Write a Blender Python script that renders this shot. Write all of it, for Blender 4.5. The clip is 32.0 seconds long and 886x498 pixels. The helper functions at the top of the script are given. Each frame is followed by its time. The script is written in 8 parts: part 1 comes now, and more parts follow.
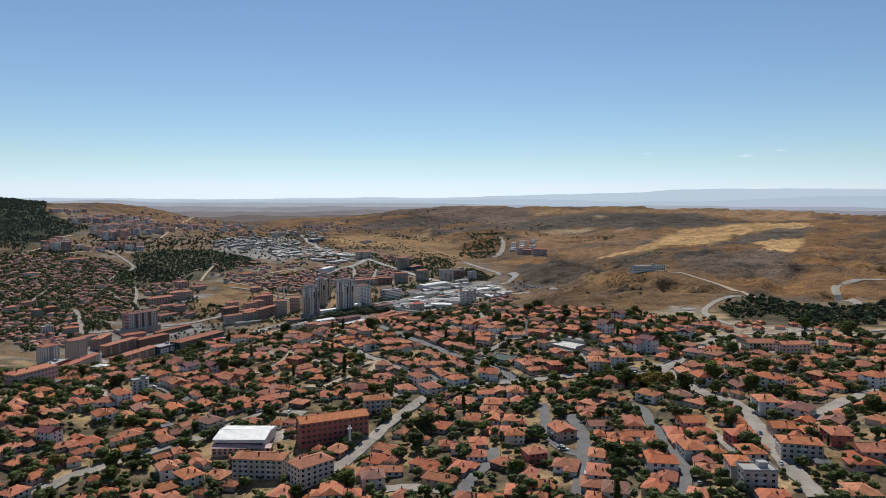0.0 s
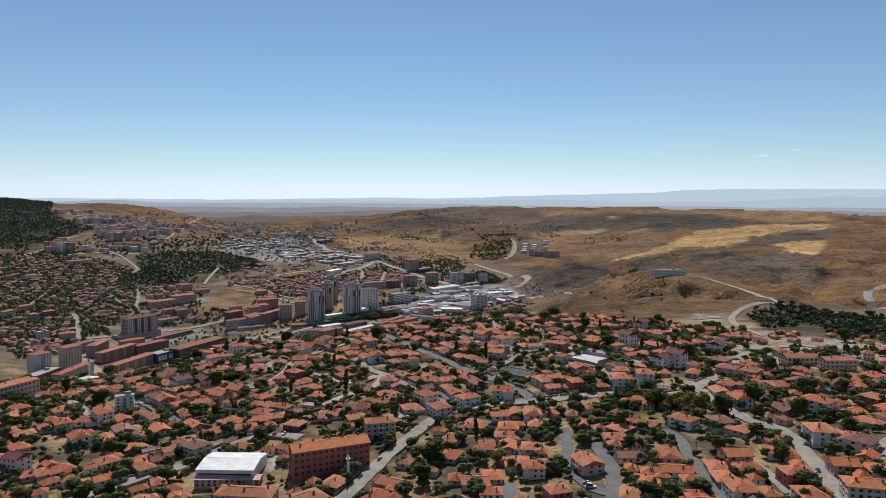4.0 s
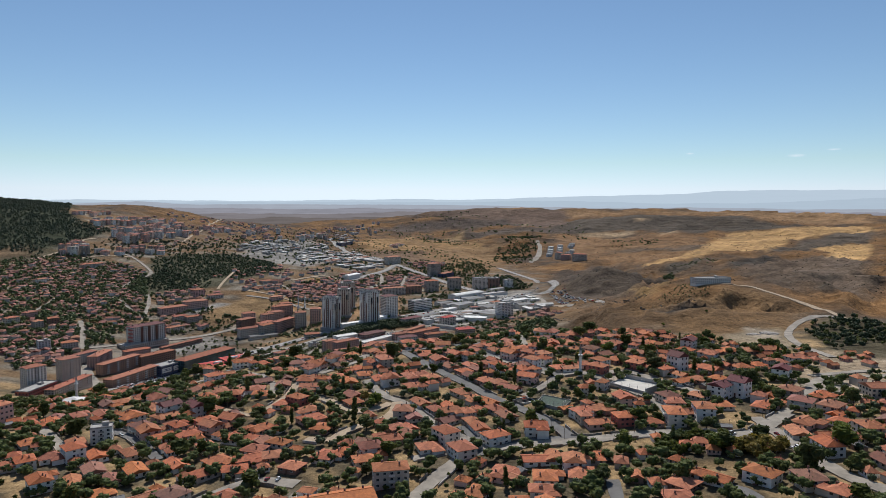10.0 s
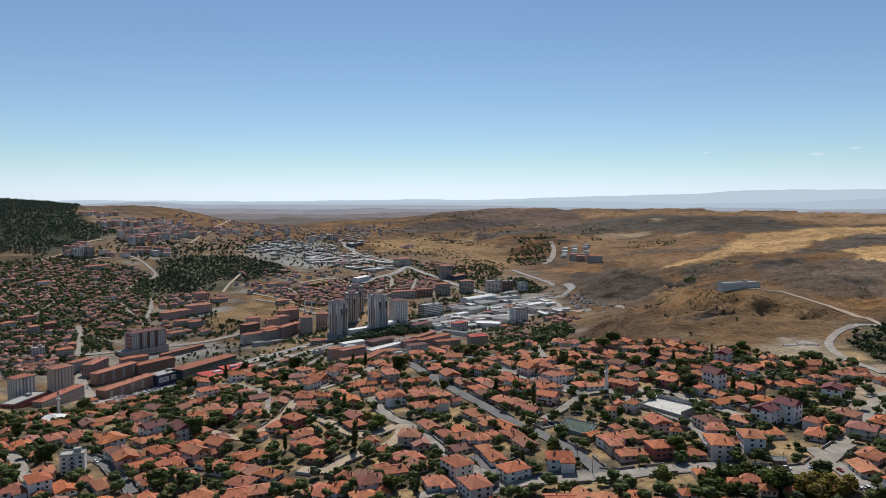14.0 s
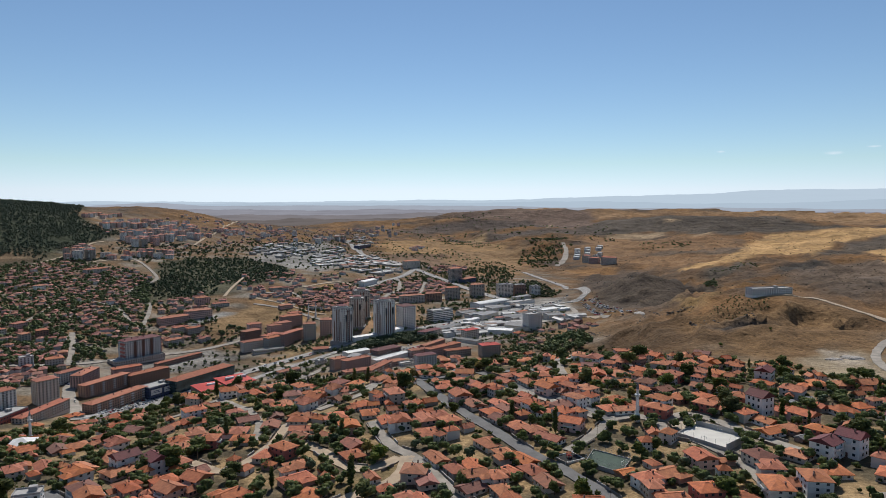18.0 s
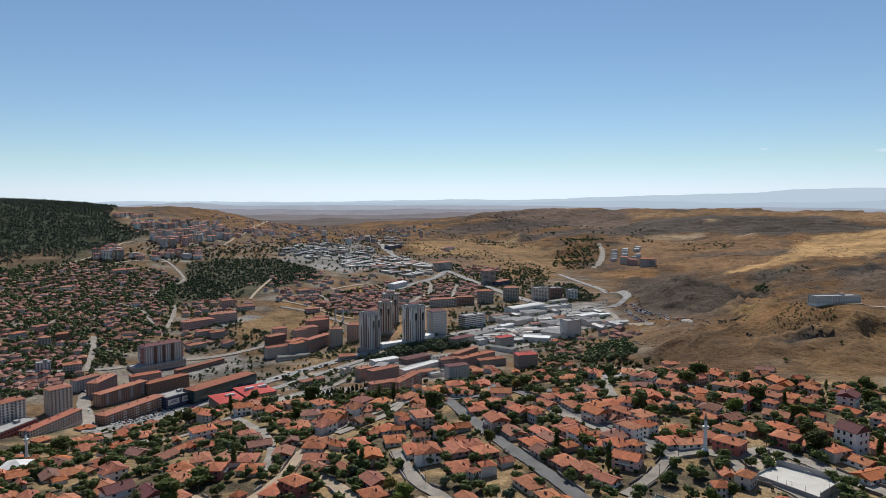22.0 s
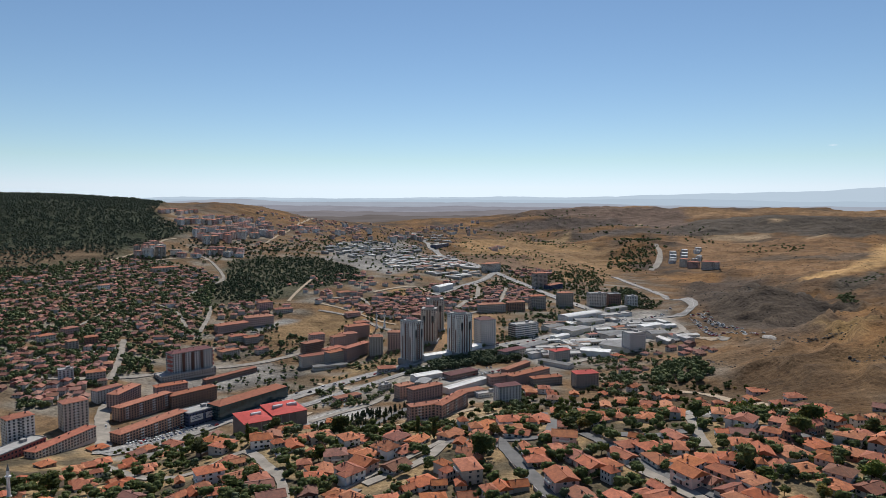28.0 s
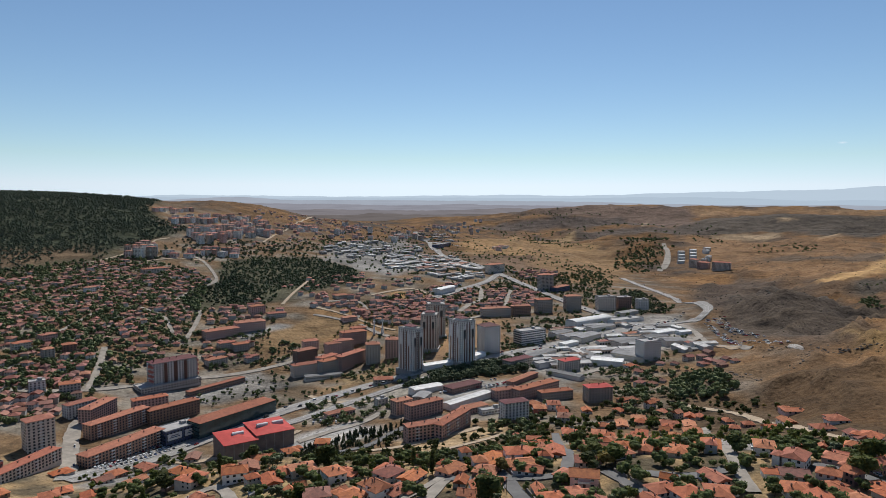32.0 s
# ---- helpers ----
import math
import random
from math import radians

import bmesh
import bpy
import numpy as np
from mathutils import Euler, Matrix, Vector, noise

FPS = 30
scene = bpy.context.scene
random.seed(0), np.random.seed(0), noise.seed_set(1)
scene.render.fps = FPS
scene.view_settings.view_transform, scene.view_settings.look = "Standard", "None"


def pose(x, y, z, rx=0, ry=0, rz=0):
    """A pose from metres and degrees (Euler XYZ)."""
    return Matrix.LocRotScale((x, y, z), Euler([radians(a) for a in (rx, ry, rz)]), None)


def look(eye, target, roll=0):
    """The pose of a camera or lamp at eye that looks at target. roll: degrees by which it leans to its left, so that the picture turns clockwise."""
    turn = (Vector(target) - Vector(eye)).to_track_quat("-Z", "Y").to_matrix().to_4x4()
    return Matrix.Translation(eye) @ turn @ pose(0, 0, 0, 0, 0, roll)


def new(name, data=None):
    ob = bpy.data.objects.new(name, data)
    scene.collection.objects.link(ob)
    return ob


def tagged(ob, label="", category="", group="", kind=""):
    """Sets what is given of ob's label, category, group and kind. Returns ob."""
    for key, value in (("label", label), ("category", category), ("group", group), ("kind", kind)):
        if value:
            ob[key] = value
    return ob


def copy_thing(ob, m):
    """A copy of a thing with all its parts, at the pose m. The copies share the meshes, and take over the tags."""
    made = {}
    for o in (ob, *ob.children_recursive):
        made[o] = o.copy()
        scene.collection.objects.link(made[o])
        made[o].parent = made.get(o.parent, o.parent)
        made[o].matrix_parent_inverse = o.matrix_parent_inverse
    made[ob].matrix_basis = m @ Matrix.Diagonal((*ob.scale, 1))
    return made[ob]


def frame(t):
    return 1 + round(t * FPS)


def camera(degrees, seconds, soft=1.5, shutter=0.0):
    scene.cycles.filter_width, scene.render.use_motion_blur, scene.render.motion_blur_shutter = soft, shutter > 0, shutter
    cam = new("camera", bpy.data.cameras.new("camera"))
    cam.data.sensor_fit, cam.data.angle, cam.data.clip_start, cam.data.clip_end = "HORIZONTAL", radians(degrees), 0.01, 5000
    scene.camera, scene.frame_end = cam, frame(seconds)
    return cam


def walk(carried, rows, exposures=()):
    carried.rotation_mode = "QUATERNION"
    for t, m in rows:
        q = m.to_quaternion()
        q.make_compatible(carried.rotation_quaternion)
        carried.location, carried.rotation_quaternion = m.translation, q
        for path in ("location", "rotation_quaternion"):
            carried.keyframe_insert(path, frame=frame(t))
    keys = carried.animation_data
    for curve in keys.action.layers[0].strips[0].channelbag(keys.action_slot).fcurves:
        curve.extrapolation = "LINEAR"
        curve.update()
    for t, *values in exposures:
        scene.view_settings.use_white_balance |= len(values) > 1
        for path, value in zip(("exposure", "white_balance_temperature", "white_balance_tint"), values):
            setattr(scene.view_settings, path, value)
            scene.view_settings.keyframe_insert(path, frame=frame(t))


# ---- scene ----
cam = camera(67.68, 32.0, soft=0.55)


def flight(x, y, z, yaw, pitch, roll):
    # yaw to the left of +y, pitch up, roll, all in degrees
    return pose(x, y, z, 90 + pitch, 0, yaw) @ pose(0, 0, 0, 0, 0, roll)


walk(cam, [
    (0.0, flight(0.01, 0.00, 250.00, 0.000, -4.070, 0.007)),
    (1.0, flight(0.23, 11.39, 250.45, 0.179, -4.060, 0.013)),
    (2.0, flight(0.28, 22.96, 250.77, 0.371, -4.054, 0.025)),
    (3.0, flight(0.21, 34.83, 250.92, 0.609, -4.046, 0.044)),
    (4.5, flight(0.00, 52.84, 251.22, 1.048, -4.052, 0.021)),
    (6.0, flight(0.01, 70.58, 251.45, 1.541, -4.042, -0.002)),
    (7.0, flight(-0.08, 82.34, 251.63, 1.884, -4.016, 0.011)),
    (8.0, flight(-0.51, 94.49, 251.87, 2.217, -3.990, 0.014)),
    (9.0, flight(-1.04, 106.58, 252.19, 2.544, -3.968, 0.020)),
    (10.0, flight(-1.46, 118.74, 252.33, 2.879, -3.944, 0.040)),
    (11.0, flight(-1.90, 131.07, 252.50, 3.195, -3.942, 0.055)),
    (12.0, flight(-2.57, 143.60, 252.74, 3.440, -3.965, 0.043)),
    (13.0, flight(-2.96, 156.18, 252.64, 3.670, -3.962, 0.007)),
    (14.0, flight(-3.21, 168.81, 252.57, 3.928, -3.926, -0.036)),
    (15.5, flight(-4.22, 189.04, 252.88, 4.269, -3.905, -0.074)),
    (17.0, flight(-5.70, 209.49, 253.06, 4.598, -3.888, -0.101)),
    (18.0, flight(-6.77, 223.26, 253.08, 4.769, -3.888, -0.134)),
    (19.0, flight(-7.58, 237.22, 253.35, 5.007, -3.909, -0.154)),
    (19.5, flight(-8.02, 244.18, 253.47, 5.231, -3.918, -0.153)),
    (20.0, flight(-8.63, 251.10, 253.54, 5.574, -3.921, -0.147)),
    (20.5, flight(-9.46, 258.00, 253.57, 6.020, -3.920, -0.141)),
    (21.0, flight(-10.50, 264.93, 253.48, 6.517, -3.916, -0.143)),
    (22.0, flight(-13.10, 279.00, 253.05, 7.531, -3.908, -0.177)),
    (23.0, flight(-15.66, 293.26, 253.23, 8.535, -3.929, -0.155)),
    (24.0, flight(-18.19, 307.32, 253.95, 9.493, -3.976, -0.041)),
    (25.0, flight(-21.06, 320.93, 254.67, 10.342, -4.046, 0.068)),
    (26.5, flight(-24.60, 341.50, 255.47, 11.152, -4.129, 0.119)),
    (27.5, flight(-26.49, 355.42, 255.89, 11.582, -4.177, 0.139)),
    (28.0, flight(-27.38, 362.59, 256.01, 11.634, -4.199, 0.138)),
    (29.0, flight(-29.71, 376.95, 256.14, 11.705, -4.241, 0.142)),
    (30.0, flight(-32.42, 391.53, 256.15, 11.766, -4.285, 0.154)),
    (31.0, flight(-34.97, 406.41, 256.27, 11.808, -4.318, 0.161)),
    (32.0, flight(-37.51, 421.29, 256.55, 11.863, -4.352, 0.172)),
], exposures=((0, 0.0, 6200, 10), (32, 0.0, 6200, 10)))

# ---- light ----
SUN_AZ, SUN_EL = radians(6), radians(50)          # to the left of +y, above the horizon
world = bpy.data.worlds.new("sky")
scene.world = world
world.use_nodes = True
sky = world.node_tree.nodes.new("ShaderNodeTexSky")
sky.sky_type, sky.sun_disc = "NISHITA", False
sky.sun_elevation, sky.sun_rotation = SUN_EL, -SUN_AZ
sky.altitude, sky.air_density, sky.dust_density, sky.ozone_density = 1300, 1.0, 0.1, 2.4
back = world.node_tree.nodes["Background"]
back.inputs["Strength"].default_value = 0.085
# the low sky is a pale blue-white here, never yellow
wn, wl = world.node_tree.nodes, world.node_tree.links
part_in, part_out = wn.new("ShaderNodeSeparateColor"), wn.new("ShaderNodeCombineColor")
wl.new(sky.outputs["Color"], part_in.inputs[0])
for ch, op, share in ((0, "MINIMUM", 0.92), (2, "MAXIMUM", 1.09)):
    green, pick = wn.new("ShaderNodeMath"), wn.new("ShaderNodeMath")
    green.operation, pick.operation, green.inputs[1].default_value = "MULTIPLY", op, share
    wl.new(part_in.outputs[1], green.inputs[0])
    wl.new(green.outputs[0], pick.inputs[0])
    wl.new(part_in.outputs[ch], pick.inputs[1])
    wl.new(pick.outputs[0], part_out.inputs[ch])
azure = wn.new("ShaderNodeMath")
azure.operation, azure.inputs[1].default_value = "MULTIPLY", 1.03
wl.new(part_in.outputs[1], azure.inputs[0])
wl.new(azure.outputs[0], part_out.inputs[1])
wl.new(part_out.outputs[0], back.inputs["Color"])
sun = new("sun", bpy.data.lights.new("sun", "SUN"))
sun.data.energy, sun.data.angle, sun.data.color = 4.4, radians(0.53), (1.0, 0.94, 0.85)
sun.matrix_world = look((-math.sin(SUN_AZ) * math.cos(SUN_EL) * 900, math.cos(SUN_AZ) * math.cos(SUN_EL) * 900, math.sin(SUN_EL) * 900), (0, 0, 0))

# ---- ground levels ----
XS = (-3200, -1600, -1050, -700, -450, -325, -200, 50, 300, 600, 1100, 2400, 4200)
YS, LEVEL = [], []


def level(y, *z):
    YS.append(y)
    LEVEL.append(z)


# metres above the datum along lines across the valley
level(-700, 316, 214, 178, 151, 127, 113, 103, 95, 103, 116, 134, 177, 235)
level(300, 242, 152, 124, 111, 105, 93, 83, 102, 128, 129, 134, 149, 171)
level(550, 225, 137, 107, 94, 97, 92, 93, 107, 118, 126, 131, 141, 157)
level(800, 211, 123, 88, 59, 41, 57, 83, 114, 111, 117, 122, 131, 145)
level(900, 207, 119, 82, 48, 25, 26, 51, 87, 105, 116, 115, 126, 144)
level(1000, 208, 106, 83, 48, 20, 28, 44, 60, 112, 110, 107, 125, 147)
level(1250, 226, 94, 77, 58, 29, 29, 46, 46, 93, 119, 120, 137, 156)
level(1600, 244, 184, 100, 76, 83, 68, 55, 52, 59, 109, 126, 154, 167)
level(2200, 250, 265, 160, 108, 85, 85, 85, 47, 48, 86, 121, 156, 177)
level(3200, 222, 186, 140, 94, 72, 64, 58, 30, 56, 88, 104, 128, 150)
level(4300, 170, 112, 98, 80, 68, 66, 72, 104, 126, 140, 146, 150, 160)
level(4900, 150, 112, 104, 100, 96, 100, 130, 170, 180, 186, 190, 196, 200)


def knots(k, v):
    """Smooth weights of the values v over the knots k."""
    k, v = np.asarray(k, float), np.clip(np.asarray(v, float), k[0], k[-1] - 1e-3)
    i = np.searchsorted(k, v, side="right") - 1
    h = k[i + 1] - k[i]
    t = (v - k[i]) / h
    w = np.zeros((len(v), len(k)))
    n = np.arange(len(v))
    w[n, i] += 2 * t**3 - 3 * t**2 + 1
    w[n, i + 1] += 3 * t**2 - 2 * t**3
    for j, c in ((i, t**3 - 2 * t**2 + t), (i + 1, t**3 - t**2)):
        a, b = np.maximum(j - 1, 0), np.minimum(j + 1, len(k) - 1)
        d = k[b] - k[a]
        np.add.at(w, (n, b), c * h / d)
        np.add.at(w, (n, a), -c * h / d)
    return w


KNOLLS = ((350, 1133, 20, 90), (330, 1290, 14, 120), (-700, 2600, 14, 200), (-272, 845, 15, 48))
# crests of the hills: half width, then x, y and height along each
RIDGES = []


def ridge(width, *way):
    RIDGES.append((width, np.array(way, float).reshape(-1, 3)))


ridge(210, -1560, 2450, 238, -1489, 2520, 239, -1377, 2720, 238, -1331, 2871, 226, -1252, 2972, 198, -1164, 3073, 164)
ridge(260, -900, 4560, 128, -560, 4640, 156, -250, 4668, 196, 0, 4668, 213, 172, 4671, 218, 554, 4674, 217, 930, 4666, 212, 1295, 4638, 213, 1633, 4558, 214, 2025, 4481, 213, 2464, 4356, 214, 3065, 4142, 215, 3719, 3880, 217)
ridge(230, 405, 3976, 130, 647, 3892, 162, 918, 3860, 185, 1275, 3831, 186, 1439, 3790, 181, 1604, 3698, 154, 1788, 3557, 133)
ridge(190, 725, 2887, 87, 912, 3052, 125, 1101, 3114, 140, 1422, 3084, 147, 1673, 2999, 151, 1909, 2763, 160)
ridge(150, 729, 1984, 97, 912, 2197, 105, 1073, 2358, 125, 1238, 2470, 142, 1399, 2531, 154, 1658, 2547, 160)
ridge(85, 255, 1690, 88, 275, 1630, 102, 295, 1577, 111, 351, 1560, 101, 405, 1541, 82)
ridge(190, -805, 4368, 109, -527, 4376, 129, -290, 4376, 158, -59, 4425, 169, 203, 4428, 154, 458, 4428, 130)
ridge(150, -81, 3801, 96, 61, 3934, 112, 234, 3971, 128, 430, 3960, 124, 619, 3948, 112)
ridge(120, 24, 3412, 80, 225, 3507, 106, 369, 3485, 94)
ridge(120, 590, 3015, 53, 733, 3046, 66, 878, 3025, 66, 1009, 2952, 90)
ridge(170, -71, 3439, 50, 119, 3252, 84, 264, 3111, 92, 370, 2966, 81)


def wave(x, y, s, seed):
    """Cheap smooth noise of wavelength s, about -1 to 1."""
    rng = np.random.RandomState(seed)
    z = np.zeros_like(x, dtype=float)
    for _ in range(5):
        a, p, q = rng.uniform(0, 6.28), rng.uniform(0, 6.28), rng.uniform(0.7, 1.5)
        z += np.sin((x * math.cos(a) + y * math.sin(a)) * 6.283 / s * q + p + 1.3 * np.sin((x * math.sin(a) - y * math.cos(a)) * 6.283 / s * 0.6 + q * 9))
    return z / 3


def wild(x, y):
    """1 on the open hills, 0 in the town and on the valley floor."""
    right = 1 / (1 + np.exp(-(x - 150 - 0.08 * np.maximum(y - 1500, 0)) / 45)) / (1 + np.exp(-(y - 930 - np.maximum(0, 420 - x) * 0.15) / 25))
    far = 1 / (1 + np.exp(-(y - 2350) / 120))
    return np.clip(right + far, 0, 1)


# graded ground along the bends and round the far buildings: x, y, radius
GRADED = ((329, 1109, 40), (355, 1104, 40), (397, 1132, 45), (404, 1084, 40), (417, 1055, 40), (438, 1037, 40), (454, 1015, 40), (445, 949, 40), (512, 1260, 50), (670, 1466, 60), (796, 1578, 60), (706, 1163, 60), (627, 1047, 50), (737, 1148, 60), (185, 1661, 60), (193, 1739, 60), (170, 1927, 60), (110, 2085, 70), (72, 2260, 80), (345, 2520, 130), (330, 2780, 150), (367, 898, 55), (366, 901, 50), (167, 1433, 60), (182, 1373, 55), (354, 1123, 45), (364, 931, 45))


def ground_z(x, y):
    x, y = np.atleast_1d(np.asarray(x, float)), np.atleast_1d(np.asarray(y, float))
    z = np.einsum("ni,ni->n", knots(YS, y) @ np.array(LEVEL, float), knots(XS, x))
    for kx, ky, up, r in KNOLLS:
        z += up * np.exp(-((x - kx) ** 2 + (y - ky) ** 2) / (2 * r * r))
    for width, way in RIDGES:
        (xa, ya, _), (xb, yb, _) = way.min(0) - 3 * width, way.max(0) + 3 * width
        if not ((x > xa) & (x < xb) & (y > ya) & (y < yb)).any():
            continue
        near, top = np.full(len(x), 1e9), np.zeros(len(x))
        for (x1, y1, z1), (x2, y2, z2) in zip(way[:-1], way[1:]):
            dx, dy = x2 - x1, y2 - y1
            t = np.clip(((x - x1) * dx + (y - y1) * dy) / (dx * dx + dy * dy), 0, 1)
            d = np.hypot(x - x1 - t * dx, y - y1 - t * dy)
            top, near = np.where(d < near, z1 + (z2 - z1) * t, top), np.minimum(near, d)
        k = np.exp(-((near / width) ** 2))
        z = z * (1 - k) + np.maximum(top, z) * k
    far = np.clip((y - 1700) / 1500, 0, 1)
    u = x + 22 * wave(x, y, 210, 14)
    v = y + 22 * wave(x, y, 230, 15)
    near = np.clip((2900 - y) / 1400, 0, 1)     # small gullies cut the near slopes only
    fold = np.abs(wave(u, v, 420, 5)) * -13 - np.sqrt(np.abs(wave(u, v, 190, 8))) * 17 * (0.3 + 0.7 * near) - np.sqrt(np.abs(wave(u, v, 78, 9))) * 9 * near - np.abs(wave(u, v, 38, 10)) * 2 * near + wave(x, y, 900, 3) * 6 * far
    keep = np.ones_like(z)
    for kx, ky, r in GRADED:
        keep = np.minimum(keep, 1 - np.exp(-(((x - kx) ** 2 + (y - ky) ** 2) / (r * r)) ** 2))
    return z + wild(x, y) * (fold + 12 + 9 * near) * keep


def gz(x, y):
    return float(ground_z(x, y)[0])

# ---- materials ----
def material(name, color, rough=0.9, color2=None, scale=0.2, detail=6.0, bump=0.0, bump_scale=3.0, metal=0.0, vary=0.0, island=False, contrast=(0.35, 0.65), spec=0.3, space="Object"):
    """A surface whose colour wanders between two tones at a size in world metres, with fine relief."""
    m = bpy.data.materials.new(name)
    m.use_nodes = True
    n, l = m.node_tree.nodes, m.node_tree.links
    b = n["Principled BSDF"]
    b.inputs["Roughness"].default_value, b.inputs["Metallic"].default_value = rough, metal
    b.inputs["Specular IOR Level"].default_value = spec
    geo = n.new("ShaderNodeNewGeometry")
    pos = geo.outputs["Position"]
    tex = n.new("ShaderNodeTexNoise")
    tex.inputs["Scale"].default_value, tex.inputs["Detail"].default_value = scale, detail
    tex.inputs["Roughness"].default_value = 0.62
    l.new(pos, tex.inputs["Vector"])
    ramp = n.new("ShaderNodeValToRGB")
    ramp.color_ramp.elements[0].position, ramp.color_ramp.elements[1].position = contrast
    ramp.color_ramp.elements[0].color = (*color, 1)
    ramp.color_ramp.elements[1].color = (*(color2 or [c * 0.75 for c in color]), 1)
    l.new(tex.outputs["Fac"], ramp.inputs["Fac"])
    out = ramp.outputs["Color"]
    if vary:
        info = n.new("ShaderNodeObjectInfo")
        rnd = geo.outputs["Random Per Island"] if island else info.outputs["Random"]
        hsv = n.new("ShaderNodeHueSaturation")
        for key, lo, hi, mul in (("Value", 1 - vary, 1 + vary, 1.0), ("Hue", 0.5 - vary * 0.03, 0.5 + vary * 0.03, 7.3), ("Saturation", 1 - vary * 0.3, 1 + vary * 0.3, 13.7)):
            w = n.new("ShaderNodeMath")
            w.operation = "MULTIPLY"
            w.inputs[1].default_value = mul
            l.new(rnd, w.inputs[0])
            f = n.new("ShaderNodeMath")
            f.operation = "FRACT"
            l.new(w.outputs[0], f.inputs[0])
            r = n.new("ShaderNodeMapRange")
            r.inputs["To Min"].default_value, r.inputs["To Max"].default_value = lo, hi
            l.new(f.outputs[0], r.inputs["Value"])
            l.new(r.outputs["Result"], hsv.inputs[key])
        l.new(out, hsv.inputs["Color"])
        out = hsv.outputs["Color"]
    l.new(out, b.inputs["Base Color"])
    if bump:
        t2 = n.new("ShaderNodeTexNoise")
        t2.inputs["Scale"].default_value, t2.inputs["Detail"].default_value = bump_scale, 4
        l.new(pos, t2.inputs["Vector"])
        bp = n.new("ShaderNodeBump")
        bp.inputs["Strength"].default_value, bp.inputs["Distance"].default_value = bump, 0.3
        l.new(t2.outputs["Fac"], bp.inputs["Height"])
        l.new(bp.outputs["Normal"], b.inputs["Normal"])
    return m


def ground_material():
    """Dry grass, bare soil and scrub; the strength of each comes from the sheet's own colour layer."""
    m = bpy.data.materials.new("dry_ground")
    m.use_nodes = True
    n, l = m.node_tree.nodes, m.node_tree.links
    b = n["Principled BSDF"]
    b.inputs["Roughness"].default_value, b.inputs["Specular IOR Level"].default_value = 1.0, 0.1
    geo = n.new("ShaderNodeNewGeometry")
    attr = n.new("ShaderNodeAttribute")
    attr.attribute_name = "cover"
    col = attr.outputs["Color"]
    for scale, lo, hi, detail in ((0.012, 0.80, 1.16, 8.0), (0.05, 0.72, 1.26, 9.0), (0.25, 0.72, 1.3, 6.0), (0.8, 0.75, 1.25, 4.0)):
        t = n.new("ShaderNodeTexNoise")
        t.inputs["Scale"].default_value, t.inputs["Detail"].default_value, t.inputs["Roughness"].default_value = scale, detail, 0.65
        l.new(geo.outputs["Position"], t.inputs["Vector"])
        r = n.new("ShaderNodeMapRange")
        r.inputs["From Min"].default_value, r.inputs["From Max"].default_value = 0.3, 0.7
        r.inputs["To Min"].default_value, r.inputs["To Max"].default_value = lo, hi
        l.new(t.outputs["Fac"], r.inputs["Value"])
        mix = n.new("ShaderNodeVectorMath")
        mix.operation = "SCALE"
        l.new(col, mix.inputs[0])
        l.new(r.outputs["Result"], mix.inputs["Scale"])
        col = mix.outputs["Vector"]
    # bands of harder rock that follow the contours
    flat, t = n.new("ShaderNodeVectorMath"), n.new("ShaderNodeTexNoise")
    flat.operation, flat.inputs[1].default_value = "MULTIPLY", (0.012, 0.012, 0.20)
    l.new(geo.outputs["Position"], flat.inputs[0])
    t.inputs["Scale"].default_value, t.inputs["Detail"].default_value, t.inputs["Roughness"].default_value = 1.0, 7, 0.7
    l.new(flat.outputs[0], t.inputs["Vector"])
    r = n.new("ShaderNodeMapRange")
    r.inputs["From Min"].default_value, r.inputs["From Max"].default_value = 0.52, 0.66
    r.inputs["To Min"].default_value, r.inputs["To Max"].default_value = 1.06, 0.6
    l.new(t.outputs["Fac"], r.inputs["Value"])
    mix = n.new("ShaderNodeVectorMath")
    mix.operation = "SCALE"
    l.new(col, mix.inputs[0])
    l.new(r.outputs["Result"], mix.inputs["Scale"])
    col = mix.outputs["Vector"]
    # dark scrub dots
    v = n.new("ShaderNodeTexVoronoi")
    v.inputs["Scale"].default_value = 0.11
    l.new(geo.outputs["Position"], v.inputs["Vector"])
    r = n.new("ShaderNodeMapRange")
    r.inputs["From Min"].default_value, r.inputs["From Max"].default_value = 0.12, 0.22
    r.inputs["To Min"].default_value, r.inputs["To Max"].default_value = 0.5, 1.0
    l.new(v.outputs["Distance"], r.inputs["Value"])
    mix = n.new("ShaderNodeVectorMath")
    mix.operation = "SCALE"
    l.new(col, mix.inputs[0])
    l.new(r.outputs["Result"], mix.inputs["Scale"])
    l.new(mix.outputs["Vector"], b.inputs["Base Color"])
    t = n.new("ShaderNodeTexNoise")
    t.inputs["Scale"].default_value, t.inputs["Detail"].default_value = 0.12, 8
    l.new(geo.outputs["Position"], t.inputs["Vector"])
    bp = n.new("ShaderNodeBump")
    bp.inputs["Strength"].default_value, bp.inputs["Distance"].default_value = 0.8, 4.0
    l.new(t.outputs["Fac"], bp.inputs["Height"])
    # gullies worn into the slopes
    g, wide = n.new("ShaderNodeTexNoise"), n.new("ShaderNodeBump")
    g.noise_type = "RIDGED_MULTIFRACTAL"
    g.inputs["Scale"].default_value, g.inputs["Detail"].default_value, g.inputs["Roughness"].default_value = 0.016, 6, 0.5
    l.new(geo.outputs["Position"], g.inputs["Vector"])
    wide.inputs["Strength"].default_value, wide.inputs["Distance"].default_value = 1.0, 13.0
    l.new(g.outputs["Fac"], wide.inputs["Height"])
